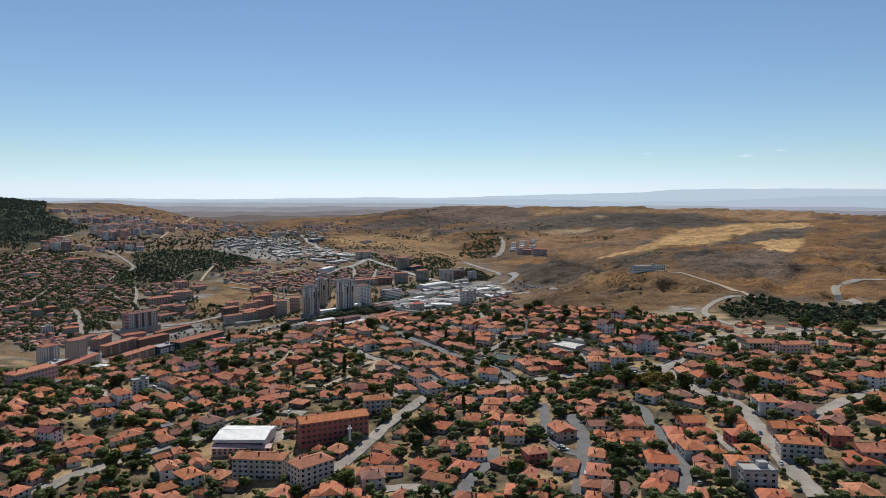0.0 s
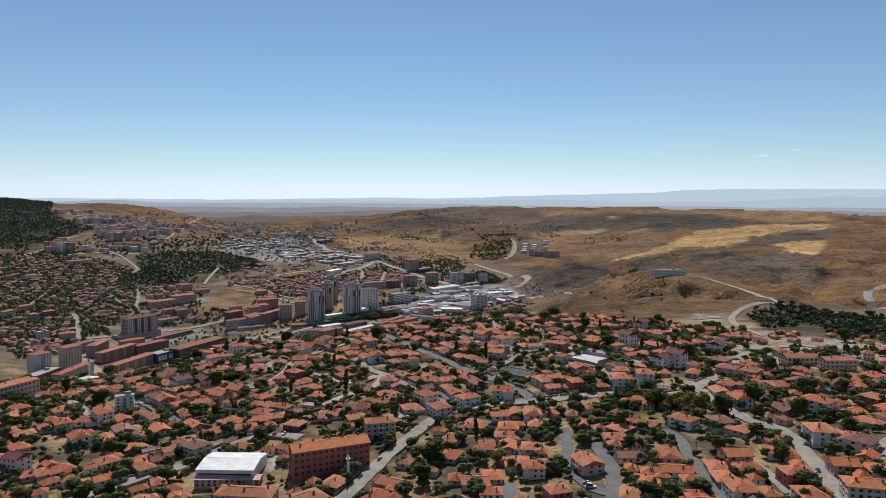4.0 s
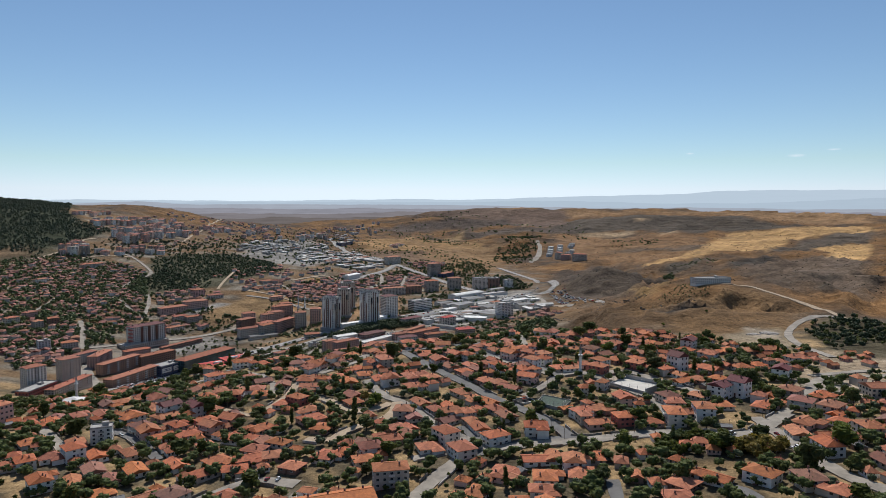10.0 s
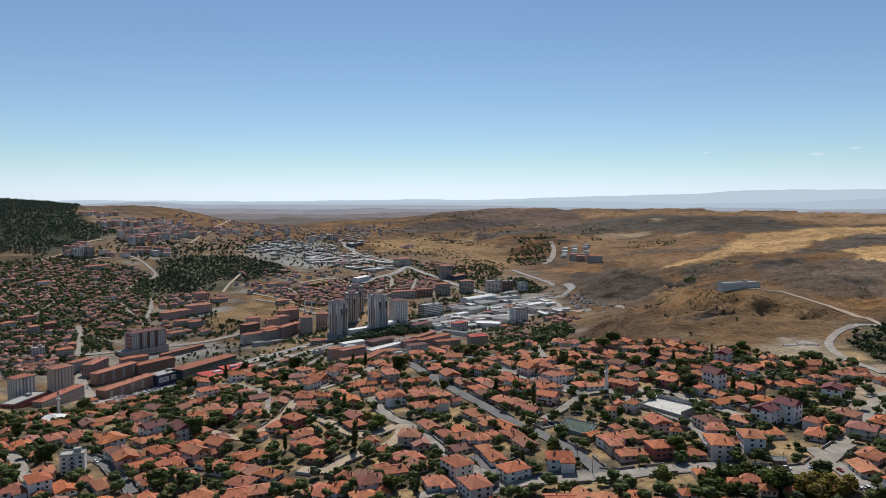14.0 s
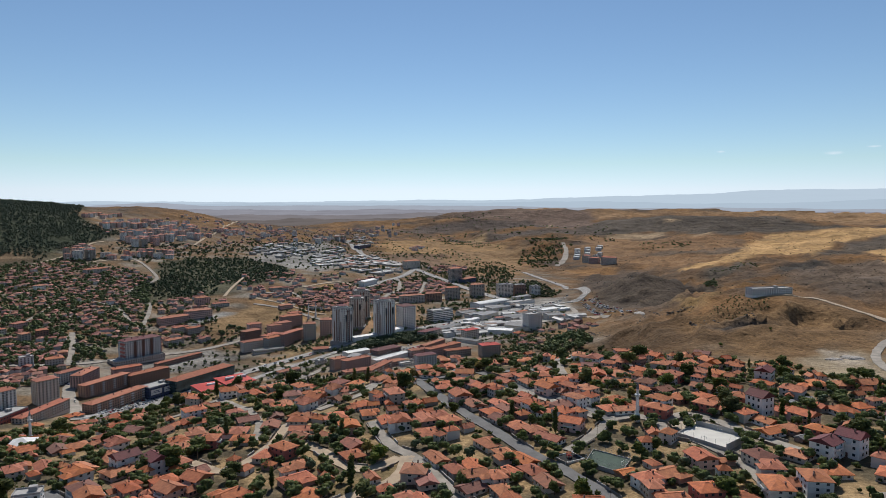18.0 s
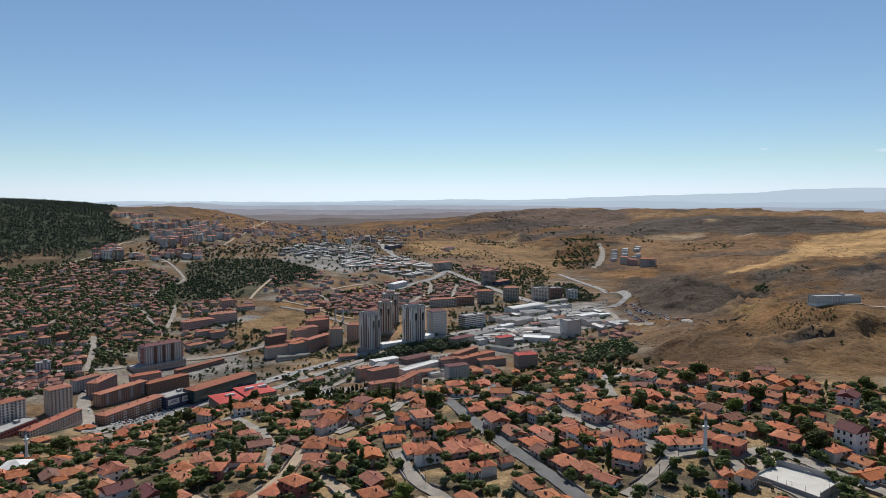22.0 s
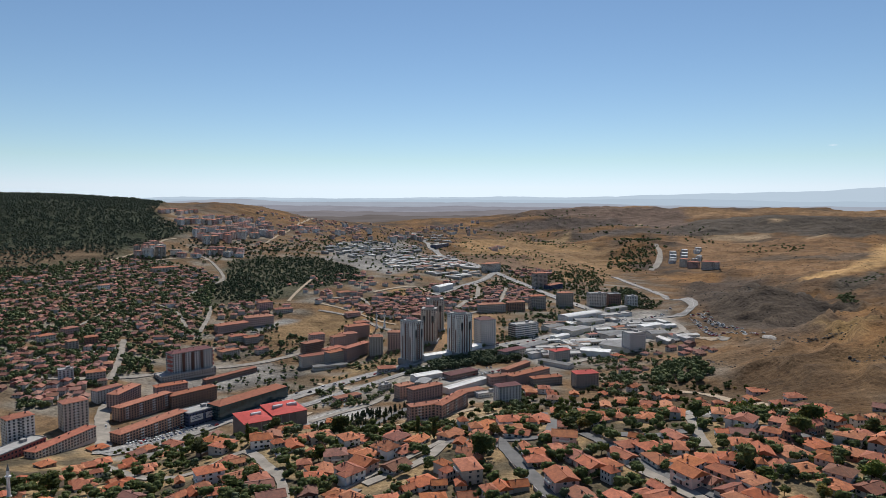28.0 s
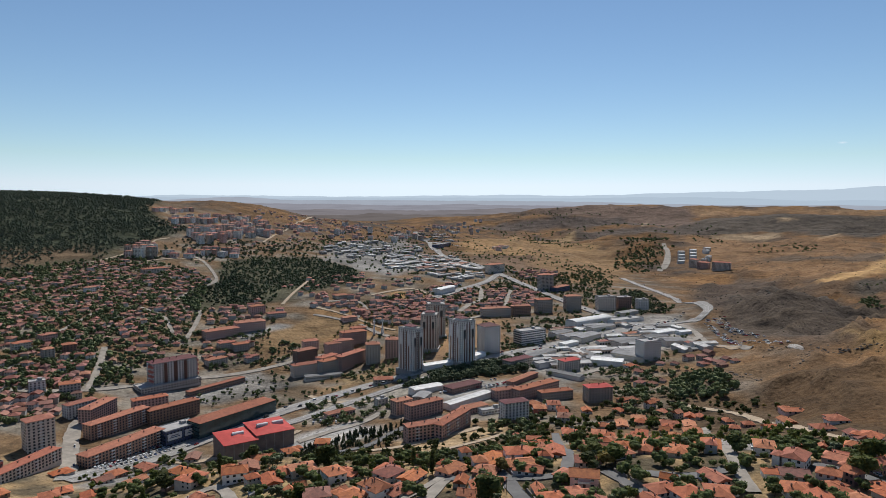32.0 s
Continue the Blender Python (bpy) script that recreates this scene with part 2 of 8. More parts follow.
    l.new(wide.outputs["Normal"], bp.inputs["Normal"])
    l.new(bp.outputs["Normal"], b.inputs["Normal"])
    return m


GROUND = ground_material()
ROOF = material("clay_tiles", (0.47, 0.162, 0.07), 0.85, (0.29, 0.098, 0.05), 0.45, 8, 0.4, 6.0, vary=0.22)
ROOF_DULL = material("weathered_tiles", (0.30, 0.13, 0.085), 0.9, (0.19, 0.09, 0.065), 0.5, 8, 0.4, 6.0, vary=0.3)
WALL = material("painted_plaster", (0.60, 0.53, 0.45), 0.9, (0.47, 0.41, 0.35), 0.25, 8, 0.15, 4.0, vary=0.3)
WALL_PINK = material("pink_plaster", (0.66, 0.44, 0.37), 0.9, (0.54, 0.36, 0.30), 0.25, 8, 0.15, 4.0, vary=0.25)
WALL_WHITE = material("white_plaster", (0.80, 0.765, 0.71), 0.85, (0.64, 0.61, 0.565), 0.2, 8, 0.1, 4.0, vary=0.15)
WALL_BARE = material("bare_brick", (0.36, 0.22, 0.165), 0.95, (0.22, 0.14, 0.11), 0.4, 8, 0.4, 5.0, vary=0.25)
CHIMNEY = material("chimney_brick", (0.20, 0.12, 0.10), 0.95, (0.12, 0.08, 0.07), 1.5, 4, vary=0.3)
GLASS = material("window_glass", (0.045, 0.05, 0.055), 0.15, (0.03, 0.035, 0.04), 0.8, 2, spec=0.6)
FRAME_WHITE = material("white_frame", (0.70, 0.69, 0.66), 0.5, (0.6, 0.59, 0.56), 1.0)
ASPHALT = material("asphalt", (0.165, 0.158, 0.15), 0.9, (0.115, 0.11, 0.106), 0.12, 8, 0.2, 3.0)
DUSTY = material("dusty_paving", (0.34, 0.30, 0.25), 0.95, (0.205, 0.18, 0.15), 0.10, 8, 0.25, 2.0)
DIRT = material("dirt_track", (0.44, 0.34, 0.235), 1.0, (0.32, 0.245, 0.17), 0.15, 8, 0.4, 1.5)
CONCRETE = material("concrete", (0.40, 0.38, 0.355), 0.9, (0.30, 0.285, 0.27), 0.2, 8, 0.2, 3.0)
LEAF = material("leaves", (0.14, 0.152, 0.04), 0.8, (0.052, 0.07, 0.022), 0.6, 6, vary=0.4, spec=0.2)
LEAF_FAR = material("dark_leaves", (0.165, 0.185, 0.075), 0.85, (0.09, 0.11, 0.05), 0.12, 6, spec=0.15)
# paler and flatter than PINE: haze over the far wood is in this colour
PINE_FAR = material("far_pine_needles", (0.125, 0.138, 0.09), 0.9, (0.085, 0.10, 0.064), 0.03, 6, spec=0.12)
LEAF_DRY = material("yellow_leaves", (0.30, 0.22, 0.05), 0.8, (0.09, 0.08, 0.02), 0.6, 6, vary=0.3, spec=0.2)
PINE = material("pine_needles", (0.088, 0.10, 0.052), 0.85, (0.05, 0.066, 0.034), 0.5, 6, vary=0.3, spec=0.2)
BARK = material("bark", (0.12, 0.085, 0.06), 0.95, (0.07, 0.05, 0.035), 2.0)
METAL_WHITE = material("white_sheet_metal", (0.68, 0.66, 0.63), 0.55, (0.48, 0.47, 0.445), 0.15, 6, vary=0.18, spec=0.25)
METAL_GREY = material("grey_sheet_metal", (0.24, 0.235, 0.23), 0.8, (0.16, 0.155, 0.15), 0.15, 6, vary=0.3, spec=0.15)
ROOF_RED = material("red_sheet_roof", (0.50, 0.07, 0.055), 0.75, (0.40, 0.055, 0.045), 0.2, 5, spec=0.2)
BRICK_RED = material("red_plaster", (0.46, 0.15, 0.115), 0.85, (0.38, 0.12, 0.095), 0.3, 6, 0.1, 4.0)
HIGHWAY = material("sun-bleached_asphalt", (0.31, 0.288, 0.26), 0.9, (0.23, 0.215, 0.195), 0.1, 8, 0.15, 3.0)


def leafy(m, share=0.48):
    """Light shines through the leaves."""
    n, l = m.node_tree.nodes, m.node_tree.links
    p = n["Principled BSDF"]
    t, mix = n.new("ShaderNodeBsdfTranslucent"), n.new("ShaderNodeMixShader")
    mix.inputs["Fac"].default_value = share
    l.new(p.inputs["Base Color"].links[0].from_socket, t.inputs["Color"])
    l.new(p.outputs[0], mix.inputs[1])
    l.new(t.outputs[0], mix.inputs[2])
    l.new(mix.outputs[0], n["Material Output"].inputs["Surface"])


for m in (LEAF, LEAF_DRY):
    leafy(m)

# ---- mesh helpers ----
def link(name, bm, mats, parent=None, label="", m=None, smooth=False):
    me = bpy.data.meshes.new(name)
    bm.to_mesh(me)
    bm.free()
    for x in mats if isinstance(mats, (list, tuple)) else [mats]:
        me.materials.append(x)
    if smooth:
        me.polygons.foreach_set("use_smooth", [True] * len(me.polygons))
    ob = new(name, me)
    if parent is not None:
        ob.parent = parent
    if m is not None:
        ob.matrix_basis = m
    if label:
        ob["label"] = label
    return ob


def mesh_object(name, verts, faces, mats, parent=None, slots=None, smooth=False):
    me = bpy.data.meshes.new(name)
    me.from_pydata(verts, [], faces)
    for x in mats if isinstance(mats, (list, tuple)) else [mats]:
        me.materials.append(x)
    if slots is not None:
        me.polygons.foreach_set("material_index", slots)
    if smooth:
        me.polygons.foreach_set("use_smooth", [True] * len(me.polygons))
    me.update()
    ob = new(name, me)
    if parent is not None:
        ob.parent = parent
    return ob


# ---- the ground sheet ----
TINTS = []


def tint(colour, soft, *way):
    """A field, lot or slope of its own ground colour, with its outline in metres and how softly it ends; dark slopes
    hold painted shade.
    """
    TINTS.append((colour, soft, np.array(way, float).reshape(-1, 2)))


tint((0.15, 0.087, 0.042), 25, 92, 1008, 144, 1058, 201, 1049, 261, 1060, 190, 881, 118, 848)
tint((0.23, 0.138, 0.066), 30, 171, 1077, 238, 1072, 305, 1092, 406, 1062, 415, 940, 337, 881, 254, 803, 216, 913)
tint((0.34, 0.2, 0.085), 25, -434, 2651, -415, 3229, -107, 3309, -152, 2420)
tint((0.34, 0.205, 0.105), 60, 230, 4498, 536, 4529, 1279, 4497, 2422, 4289, 2164, 3843, 2018, 3938, 1471, 3631, 1532, 4382, 970, 4441, 507, 4286, 221, 4325)
tint((0.25, 0.145, 0.072), 30, 401, 3412, 893, 2981, 892, 2608, 636, 2162, 516, 2025, 440, 2088, 408, 2479, 269, 2337)
tint((0.105, 0.085, 0.066), 25, 411, 3929, 632, 3997, 958, 4387, 1074, 3885, 1233, 3758, 1321, 3799, 1414, 3849, 1469, 3626, 1604, 3517, 1811, 3548, 1336, 3034, 1198, 3026, 1045, 3032, 897, 2994, 892, 3484, 657, 3569, 531, 3521, 375, 3595)
tint((0.56, 0.345, 0.15), 14, 1176, 2996, 1336, 3034, 1683, 3019, 1408, 2549, 1201, 2488, 1039, 2388, 835, 2058, 762, 2170, 672, 2108, 527, 1930, 470, 1994, 636, 2162, 945, 2803, 1102, 3027)
tint((0.12, 0.095, 0.072), 12, 835, 2058, 1059, 2354, 1243, 2495, 1408, 2549, 1272, 2314, 992, 2117, 875, 2033)
tint((0.62, 0.385, 0.165), 8, 992, 2117, 1194, 2181, 938, 1744, 777, 1658, 916, 1863)
tint((0.42, 0.3, 0.18), 10, 521, 3496, 792, 3493, 726, 3216, 498, 3310)
tint((0.42, 0.3, 0.18), 10, 793, 3040, 893, 3143, 867, 3025, 791, 2996)
tint((0.38, 0.27, 0.16), 10, 842, 3737, 940, 3760, 898, 3692, 854, 3709)
# dark hillside above the bend, part of its shade put into this colour
tint((0.115, 0.083, 0.06), 18, 227, 2105, 364, 2226, 424, 2074, 406, 1620, 258, 1235, 225, 1256, 205, 1470, 176, 1665)
tint((0.155, 0.112, 0.08), 20, 682, 1864, 797, 1915, 892, 1664, 581, 1131, 509, 1168, 432, 1148, 550, 1530)
tint((0.07, 0.06, 0.05), 8, 629, 1832, 701, 1869, 795, 1923, 755, 1860, 598, 1678)
tint((0.09, 0.075, 0.06), 8, 593, 1349, 676, 1418, 629, 1287, 613, 1278, 565, 1288)
tint((0.09, 0.075, 0.06), 10, 521, 1164, 582, 1200, 541, 1137, 512, 1139)
tint((0.1, 0.082, 0.062), 14, 478, 1886, 569, 1948, 693, 2072, 627, 1872, 534, 1801, 481, 1813)
tint((0.17, 0.115, 0.085), 30, -512, 4877, -242, 4895, 193, 4633, 598, 4533, 502, 3823, 278, 3884, 49, 4284, -277, 4487, -481, 4877)
tint((0.12, 0.09, 0.075), 20, -601, 4868, -467, 4879, -392, 4883, -371, 4456, -517, 4651)
tint((0.34, 0.2, 0.09), 14, -520, 2899, -441, 3285, -265, 3334, -2, 3180, -21, 3082, -212, 2688, -380, 2726)
tint((0.34, 0.21, 0.1), 10, -413, 3378, -354, 3839, -294, 3429, -353, 3217)
tint((0.36, 0.24, 0.12), 10, -199, 3599, -71, 3755, -78, 3546, -168, 3428)
tint((0.38, 0.28, 0.17), 10, 137, 4201, 313, 4184, 276, 3856, 155, 4021)
tint((0.2, 0.128, 0.078), 25, -365, 2253, -57, 3044, 26, 2346, -37, 1970, -157, 2020, -276, 2098)
tint((0.115, 0.09, 0.07), 14, -286, 3883, -128, 3470, -2, 3217, -21, 3187, -139, 3245, -267, 3635)
# same hillside up to its crest, slope shade mixed into the soil brown
tint((0.095, 0.073, 0.055), 12, 200, 1600, 186, 1450, 235, 1330, 330, 1400, 420, 1490, 430, 1570, 330, 1600, 280, 1690, 225, 1760)
# the next two: near flanks of far ridges, their shade put into the colour
tint((0.13, 0.1, 0.082), 20, -693, 4132, -479, 4256, -252, 4297, -26, 4308, 195, 4284, 401, 3953, 228, 3879, -118, 4178, -428, 4092)
tint((0.125, 0.097, 0.078), 16, -66, 3713, 87, 3845, 253, 3847, 405, 3764, 539, 3640, 343, 3472, 122, 3421)
tint((0.16, 0.112, 0.074), 14, 494, 2612, 614, 2634, 682, 2456, 831, 2541, 729, 2287, 641, 2377, 546, 2447)
tint((0.22, 0.14, 0.08), 10, -533, 1319, -524, 1373, -417, 1415, -389, 1365, -499, 1290)
tint((0.28, 0.18, 0.09), 8, -340, 1156, -281, 1243, -267, 1196, -318, 1154)
tint((0.24, 0.15, 0.085), 12, -282, 1274, -242, 1379, -160, 1562, -139, 1376, -230, 1254)
tint((0.25, 0.165, 0.09), 12, -462, 1344, -466, 1440, -343, 1486, -320, 1407, -397, 1363)
tint((0.33, 0.25, 0.12), 4, -250, 418, -232, 447, -213, 421, -220, 395)
tint((0.27, 0.19, 0.09), 4, 179, 335, 208, 336, 199, 316, 173, 305)
tint((0.34, 0.25, 0.125), 5, -240, 777, -217, 796, -187, 789, -194, 740, -218, 739)
tint((0.3, 0.22, 0.11), 5, -112, 575, -85, 586, -63, 589, -81, 563, -100, 556)
tint((0.3, 0.275, 0.24), 15, -106, 1272, -5, 1601, 131, 1635, 125, 1418, 38, 1307, -53, 1182)
tint((0.3, 0.28, 0.25), 20, -703, 2045, -762, 2326, -612, 2566, -421, 2077, -441, 1784)
tint((0.32, 0.3, 0.27), 6, -430, 849, -393, 967, -364, 943, -408, 847)
tint((0.38, 0.36, 0.33), 6, -304, 997, -248, 1032, -231, 984, -284, 953)
tint((0.33, 0.31, 0.28), 8, -188, 1127, -118, 1181, -102, 1144, -163, 1068)
tint((0.33, 0.3, 0.26), 8, -550, 1072, -500, 1122, -451, 1214, -390, 1184, -453, 1082)
tint((0.36, 0.27, 0.17), 6, 47, 1092, 163, 891, 140, 819, 43, 1041)
tint((0.37, 0.31, 0.24), 5, 96, 647, 117, 662, 151, 617, 131, 599, 109, 613)
tint((0.33, 0.26, 0.17), 8, 277, 871, 345, 894, 317, 773, 250, 754)
tint((0.36, 0.28, 0.18), 6, 225, 394, 256, 410, 284, 417, 246, 360, 237, 379)
tint((0.35, 0.3, 0.24), 6, 250, 648, 351, 637, 444, 656, 405, 598, 310, 581, 231, 585)
tint((0.62, 0.56, 0.48), 4, -108, 455, -89, 466, -82, 461, -94, 436, -107, 430, -112, 436)
tint((0.36, 0.27, 0.13), 3, -108, 428, -98, 435, -90, 414, -106, 416)
tint((0.5, 0.45, 0.38), 4, 356, 687, 395, 700, 364, 650, 336, 647)
tint((0.48, 0.29, 0.12), 8, -381, 1576, -381, 1635, -346, 1681, -322, 1653, -339, 1606)
tint((0.36, 0.21, 0.095), 12, -482, 1467, -366, 1526, -333, 1444, -362, 1356, -429, 1339)
tint((0.33, 0.2, 0.1), 10, -262, 1392, -202, 1526, -176, 1559, -144, 1367, -205, 1284)
tint((0.36, 0.22, 0.1), 25, -526, 3191, -209, 3550, 45, 3246, 25, 2496, -178, 2400, -372, 2418)
tint((0.3, 0.185, 0.09), 25, -221, 2995, 89, 3185, 72, 2122, -66, 1967, -161, 2175)
tint((0.31, 0.285, 0.25), 10, -126, 1284, -54, 1433, 64, 1510, 125, 1506, 103, 1402, 9, 1291, -76, 1210)
tint((0.3, 0.27, 0.22), 8, -328, 1071, -247, 1142, -200, 1182, -191, 1139, -236, 1081, -299, 1026)
tint((0.42, 0.3, 0.17), 5, -193, 955, -118, 1007, -97, 1016, -111, 958, -171, 910)
tint((0.4, 0.37, 0.32), 5, -287, 975, -252, 998, -221, 1010, -209, 991, -240, 965, -271, 958)
tint((0.3, 0.21, 0.11), 6, -337, 1223, -286, 1252, -272, 1206, -295, 1180, -322, 1182)
tint((0.34, 0.215, 0.09), 12, 251, 1254, 284, 1260, 311, 1230, 265, 1114, 264, 1235)
tint((0.09, 0.07, 0.055), 8, 246, 1255, 286, 1266, 310, 1234, 309, 1232, 284, 1260, 250, 1249)
tint((0.31, 0.2, 0.1), 8, -513, 1336, -471, 1440, -390, 1437, -404, 1370, -467, 1300, -487, 1285)
tint((0.34, 0.33, 0.3), 6, -546, 1329, -512, 1395, -490, 1390, -530, 1314)
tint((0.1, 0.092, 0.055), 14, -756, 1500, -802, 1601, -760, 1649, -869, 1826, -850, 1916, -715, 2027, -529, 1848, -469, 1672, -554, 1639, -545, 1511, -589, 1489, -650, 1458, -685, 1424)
tint((0.38, 0.36, 0.32), 6, -486, 1104, -461, 1199, -447, 1181, -456, 1118, -469, 1090)
tint((0.37, 0.285, 0.19), 6, 261, 695, 331, 756, 429, 783, 339, 637, 283, 640, 251, 651)
tint((0.095, 0.078, 0.064), 8, 232, 999, 278, 1027, 325, 1029, 306, 993, 247, 971)
tint((0.13, 0.08, 0.042), 20, 104, 1110, 148, 1134, 216, 1143, 243, 1059, 208, 972, 151, 1009, 106, 1038)
# forest floor, its dark green lifted in colour to stand in for haze
tint((0.055, 0.062, 0.036), 30, -1153, 1504, -1127, 1618, -1106, 1702, -1094, 1819, -1109, 1899, -1115, 1997, -1109, 2107, -1184, 2098, -1288, 2149, -1650, 2750, -2500, 2600, -2600, 1300, -1500, 1000)
tint((0.155, 0.105, 0.062), 40, -1160, 1504, -1115, 1702, -1190, 1760, -1300, 1560, -1620, 1180, -1500, 1000)
tint((0.10, 0.095, 0.055), 15, -699, 1500, -845, 1801, -838, 1907, -704, 2012, -565, 1900, -472, 1688, -532, 1598, -611, 1618, -576, 1500, -650, 1475)

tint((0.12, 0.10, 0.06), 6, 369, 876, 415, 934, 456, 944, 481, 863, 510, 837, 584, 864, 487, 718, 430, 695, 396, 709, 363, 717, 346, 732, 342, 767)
tint((0.50, 0.44, 0.36), 3, 361, 706, 389, 694, 376, 663, 353, 657)
tint((0.36, 0.25, 0.12), 4, 381, 681, 424, 704, 441, 678, 424, 652, 368, 648)
tint((0.46, 0.37, 0.27), 3, 286, 640, 304, 626, 285, 585, 265, 593)
tint((0.34, 0.225, 0.11), 3, 359, 636, 379, 624, 334, 553, 316, 555)
tint((0.46, 0.38, 0.28), 4, 317, 905, 341, 885, 326, 838, 292, 822)
tint((0.15, 0.10, 0.058), 6, 51, 1115, 112, 1099, 149, 981, 181, 945, 155, 883, 106, 904, 47, 1011)

def field_mask(x, y, poly, soft):
    inside, near = np.zeros(len(x), bool), np.full(len(x), 1e9)
    for (x1, y1), (x2, y2) in zip(poly, np.roll(poly, -1, 0)):
        if y1 != y2:
            inside ^= ((y1 > y) != (y2 > y)) & (x < (x2 - x1) * (y - y1) / (y2 - y1) + x1)
        dx, dy = x2 - x1, y2 - y1
        t = np.clip(((x - x1) * dx + (y - y1) * dy) / max(dx * dx + dy * dy, 1e-6), 0, 1)
        near = np.minimum(near, np.hypot(x - x1 - t * dx, y - y1 - t * dy))
    d = np.where(inside, near, -near) + wave(x, y, 6 * soft + 25, 77) * soft * 0.7
    return np.clip(d / soft * 0.5 + 0.5, 0, 1)[:, None]


def build_ground():
    rows = np.concatenate([np.arange(-700, 200, 60), np.arange(200, 1500, 7.5), 1500 * 1.0085 ** np.arange(0, 141)])
    rows = rows[rows < 4790]
    cols = np.sinh(np.linspace(-1.6, 1.6, 330)) / np.sinh(1.6)
    X = cols[None, :] * (1150 + 0.78 * np.maximum(rows, 0))[:, None]
    Y = np.repeat(rows[:, None], len(cols), 1)
    # the sheet's far edge bends round to stay inside the visible distance
    r = np.hypot(X, Y)
    k = np.where(r > 4790, 4790 / r, 1)
    X, Y = X * k, Y * k
    x, y = X.ravel(), Y.ravel()
    z = ground_z(x, y)
    nr, nc = X.shape
    i = np.arange(nr * nc).reshape(nr, nc)
    q = np.stack([i[:-1, :-1], i[:-1, 1:], i[1:, 1:], i[1:, :-1]], -1).reshape(-1, 4)
    q = q[(r.ravel()[q] <= 4795).all(1)]
    ob = mesh_object("ground", np.stack([x, y, z], -1).tolist(), q.tolist(), GROUND, smooth=True)
    # cover: town soil, straw-coloured grass, brown scrub, ploughed fields
    w = wild(x, y)[:, None]
    a = np.clip(wave(x, y, 700, 21) * 0.6 + wave(x, y, 260, 22) * 0.4 + 0.5, 0, 1)[:, None]
    s = np.clip(wave(x, y, 330, 31) * 0.7 + wave(x, y, 120, 33) * 0.35 + 0.3, 0, 1)[:, None]
    # gully lines darkened in the ground colour, as shade as well as scrub
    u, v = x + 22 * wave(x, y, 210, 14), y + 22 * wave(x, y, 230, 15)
    gully_dark = np.clip(1.0 - 4.0 * np.abs(wave(u, v, 190, 8)), 0, 1) * 0.8 + np.clip(1.0 - 5.0 * np.abs(wave(u, v, 78, 9)), 0, 1) * 0.45
    b1 = np.clip(wave(x, y, 52, 41) * 1.8 + 0.3, 0, 1)[:, None]
    b2 = np.clip(wave(x, y, 90, 43) * 1.8, 0, 1)[:, None]
    b3 = np.clip(wave(x, y, 140, 47) * 1.8 - 0.2, 0, 1)[:, None]
    low = (1 / (1 + np.exp(-np.clip((y - 885) / 20, -30, 30))))[:, None]
    yard = np.array([0.10, 0.08, 0.05]) * (1 - b1) + np.array([0.30, 0.205, 0.105]) * b1
    floor = np.array([0.165, 0.103, 0.055]) * (1 - b2) + np.array([0.215, 0.185, 0.145]) * b2
    floor = floor * (1 - 0.6 * b3) + np.array([0.115, 0.092, 0.062]) * 0.6 * b3
    town = yard * (1 - low) + floor * low
    straw = np.array([0.21, 0.113, 0.046]) * (0.7 + 0.35 * a)
    scrub = np.array([0.075, 0.055, 0.04])
    hill = straw * (1 - s) + scrub * s
    c = town * (1 - w) + hill * w
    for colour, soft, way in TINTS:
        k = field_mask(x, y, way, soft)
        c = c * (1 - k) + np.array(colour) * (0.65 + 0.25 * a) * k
    # gully shade and scrub mixed into the cover colour, over the tints too
    k = np.clip(gully_dark, 0, 1)[:, None] * w * 0.45
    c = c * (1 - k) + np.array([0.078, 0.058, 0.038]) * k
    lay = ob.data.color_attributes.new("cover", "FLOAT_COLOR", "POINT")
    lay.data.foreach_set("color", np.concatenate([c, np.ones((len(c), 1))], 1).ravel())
    return tagged(ob, "dry rolling ground of straw grass, bare soil and scrub", "ground", kind="structure")


build_ground()

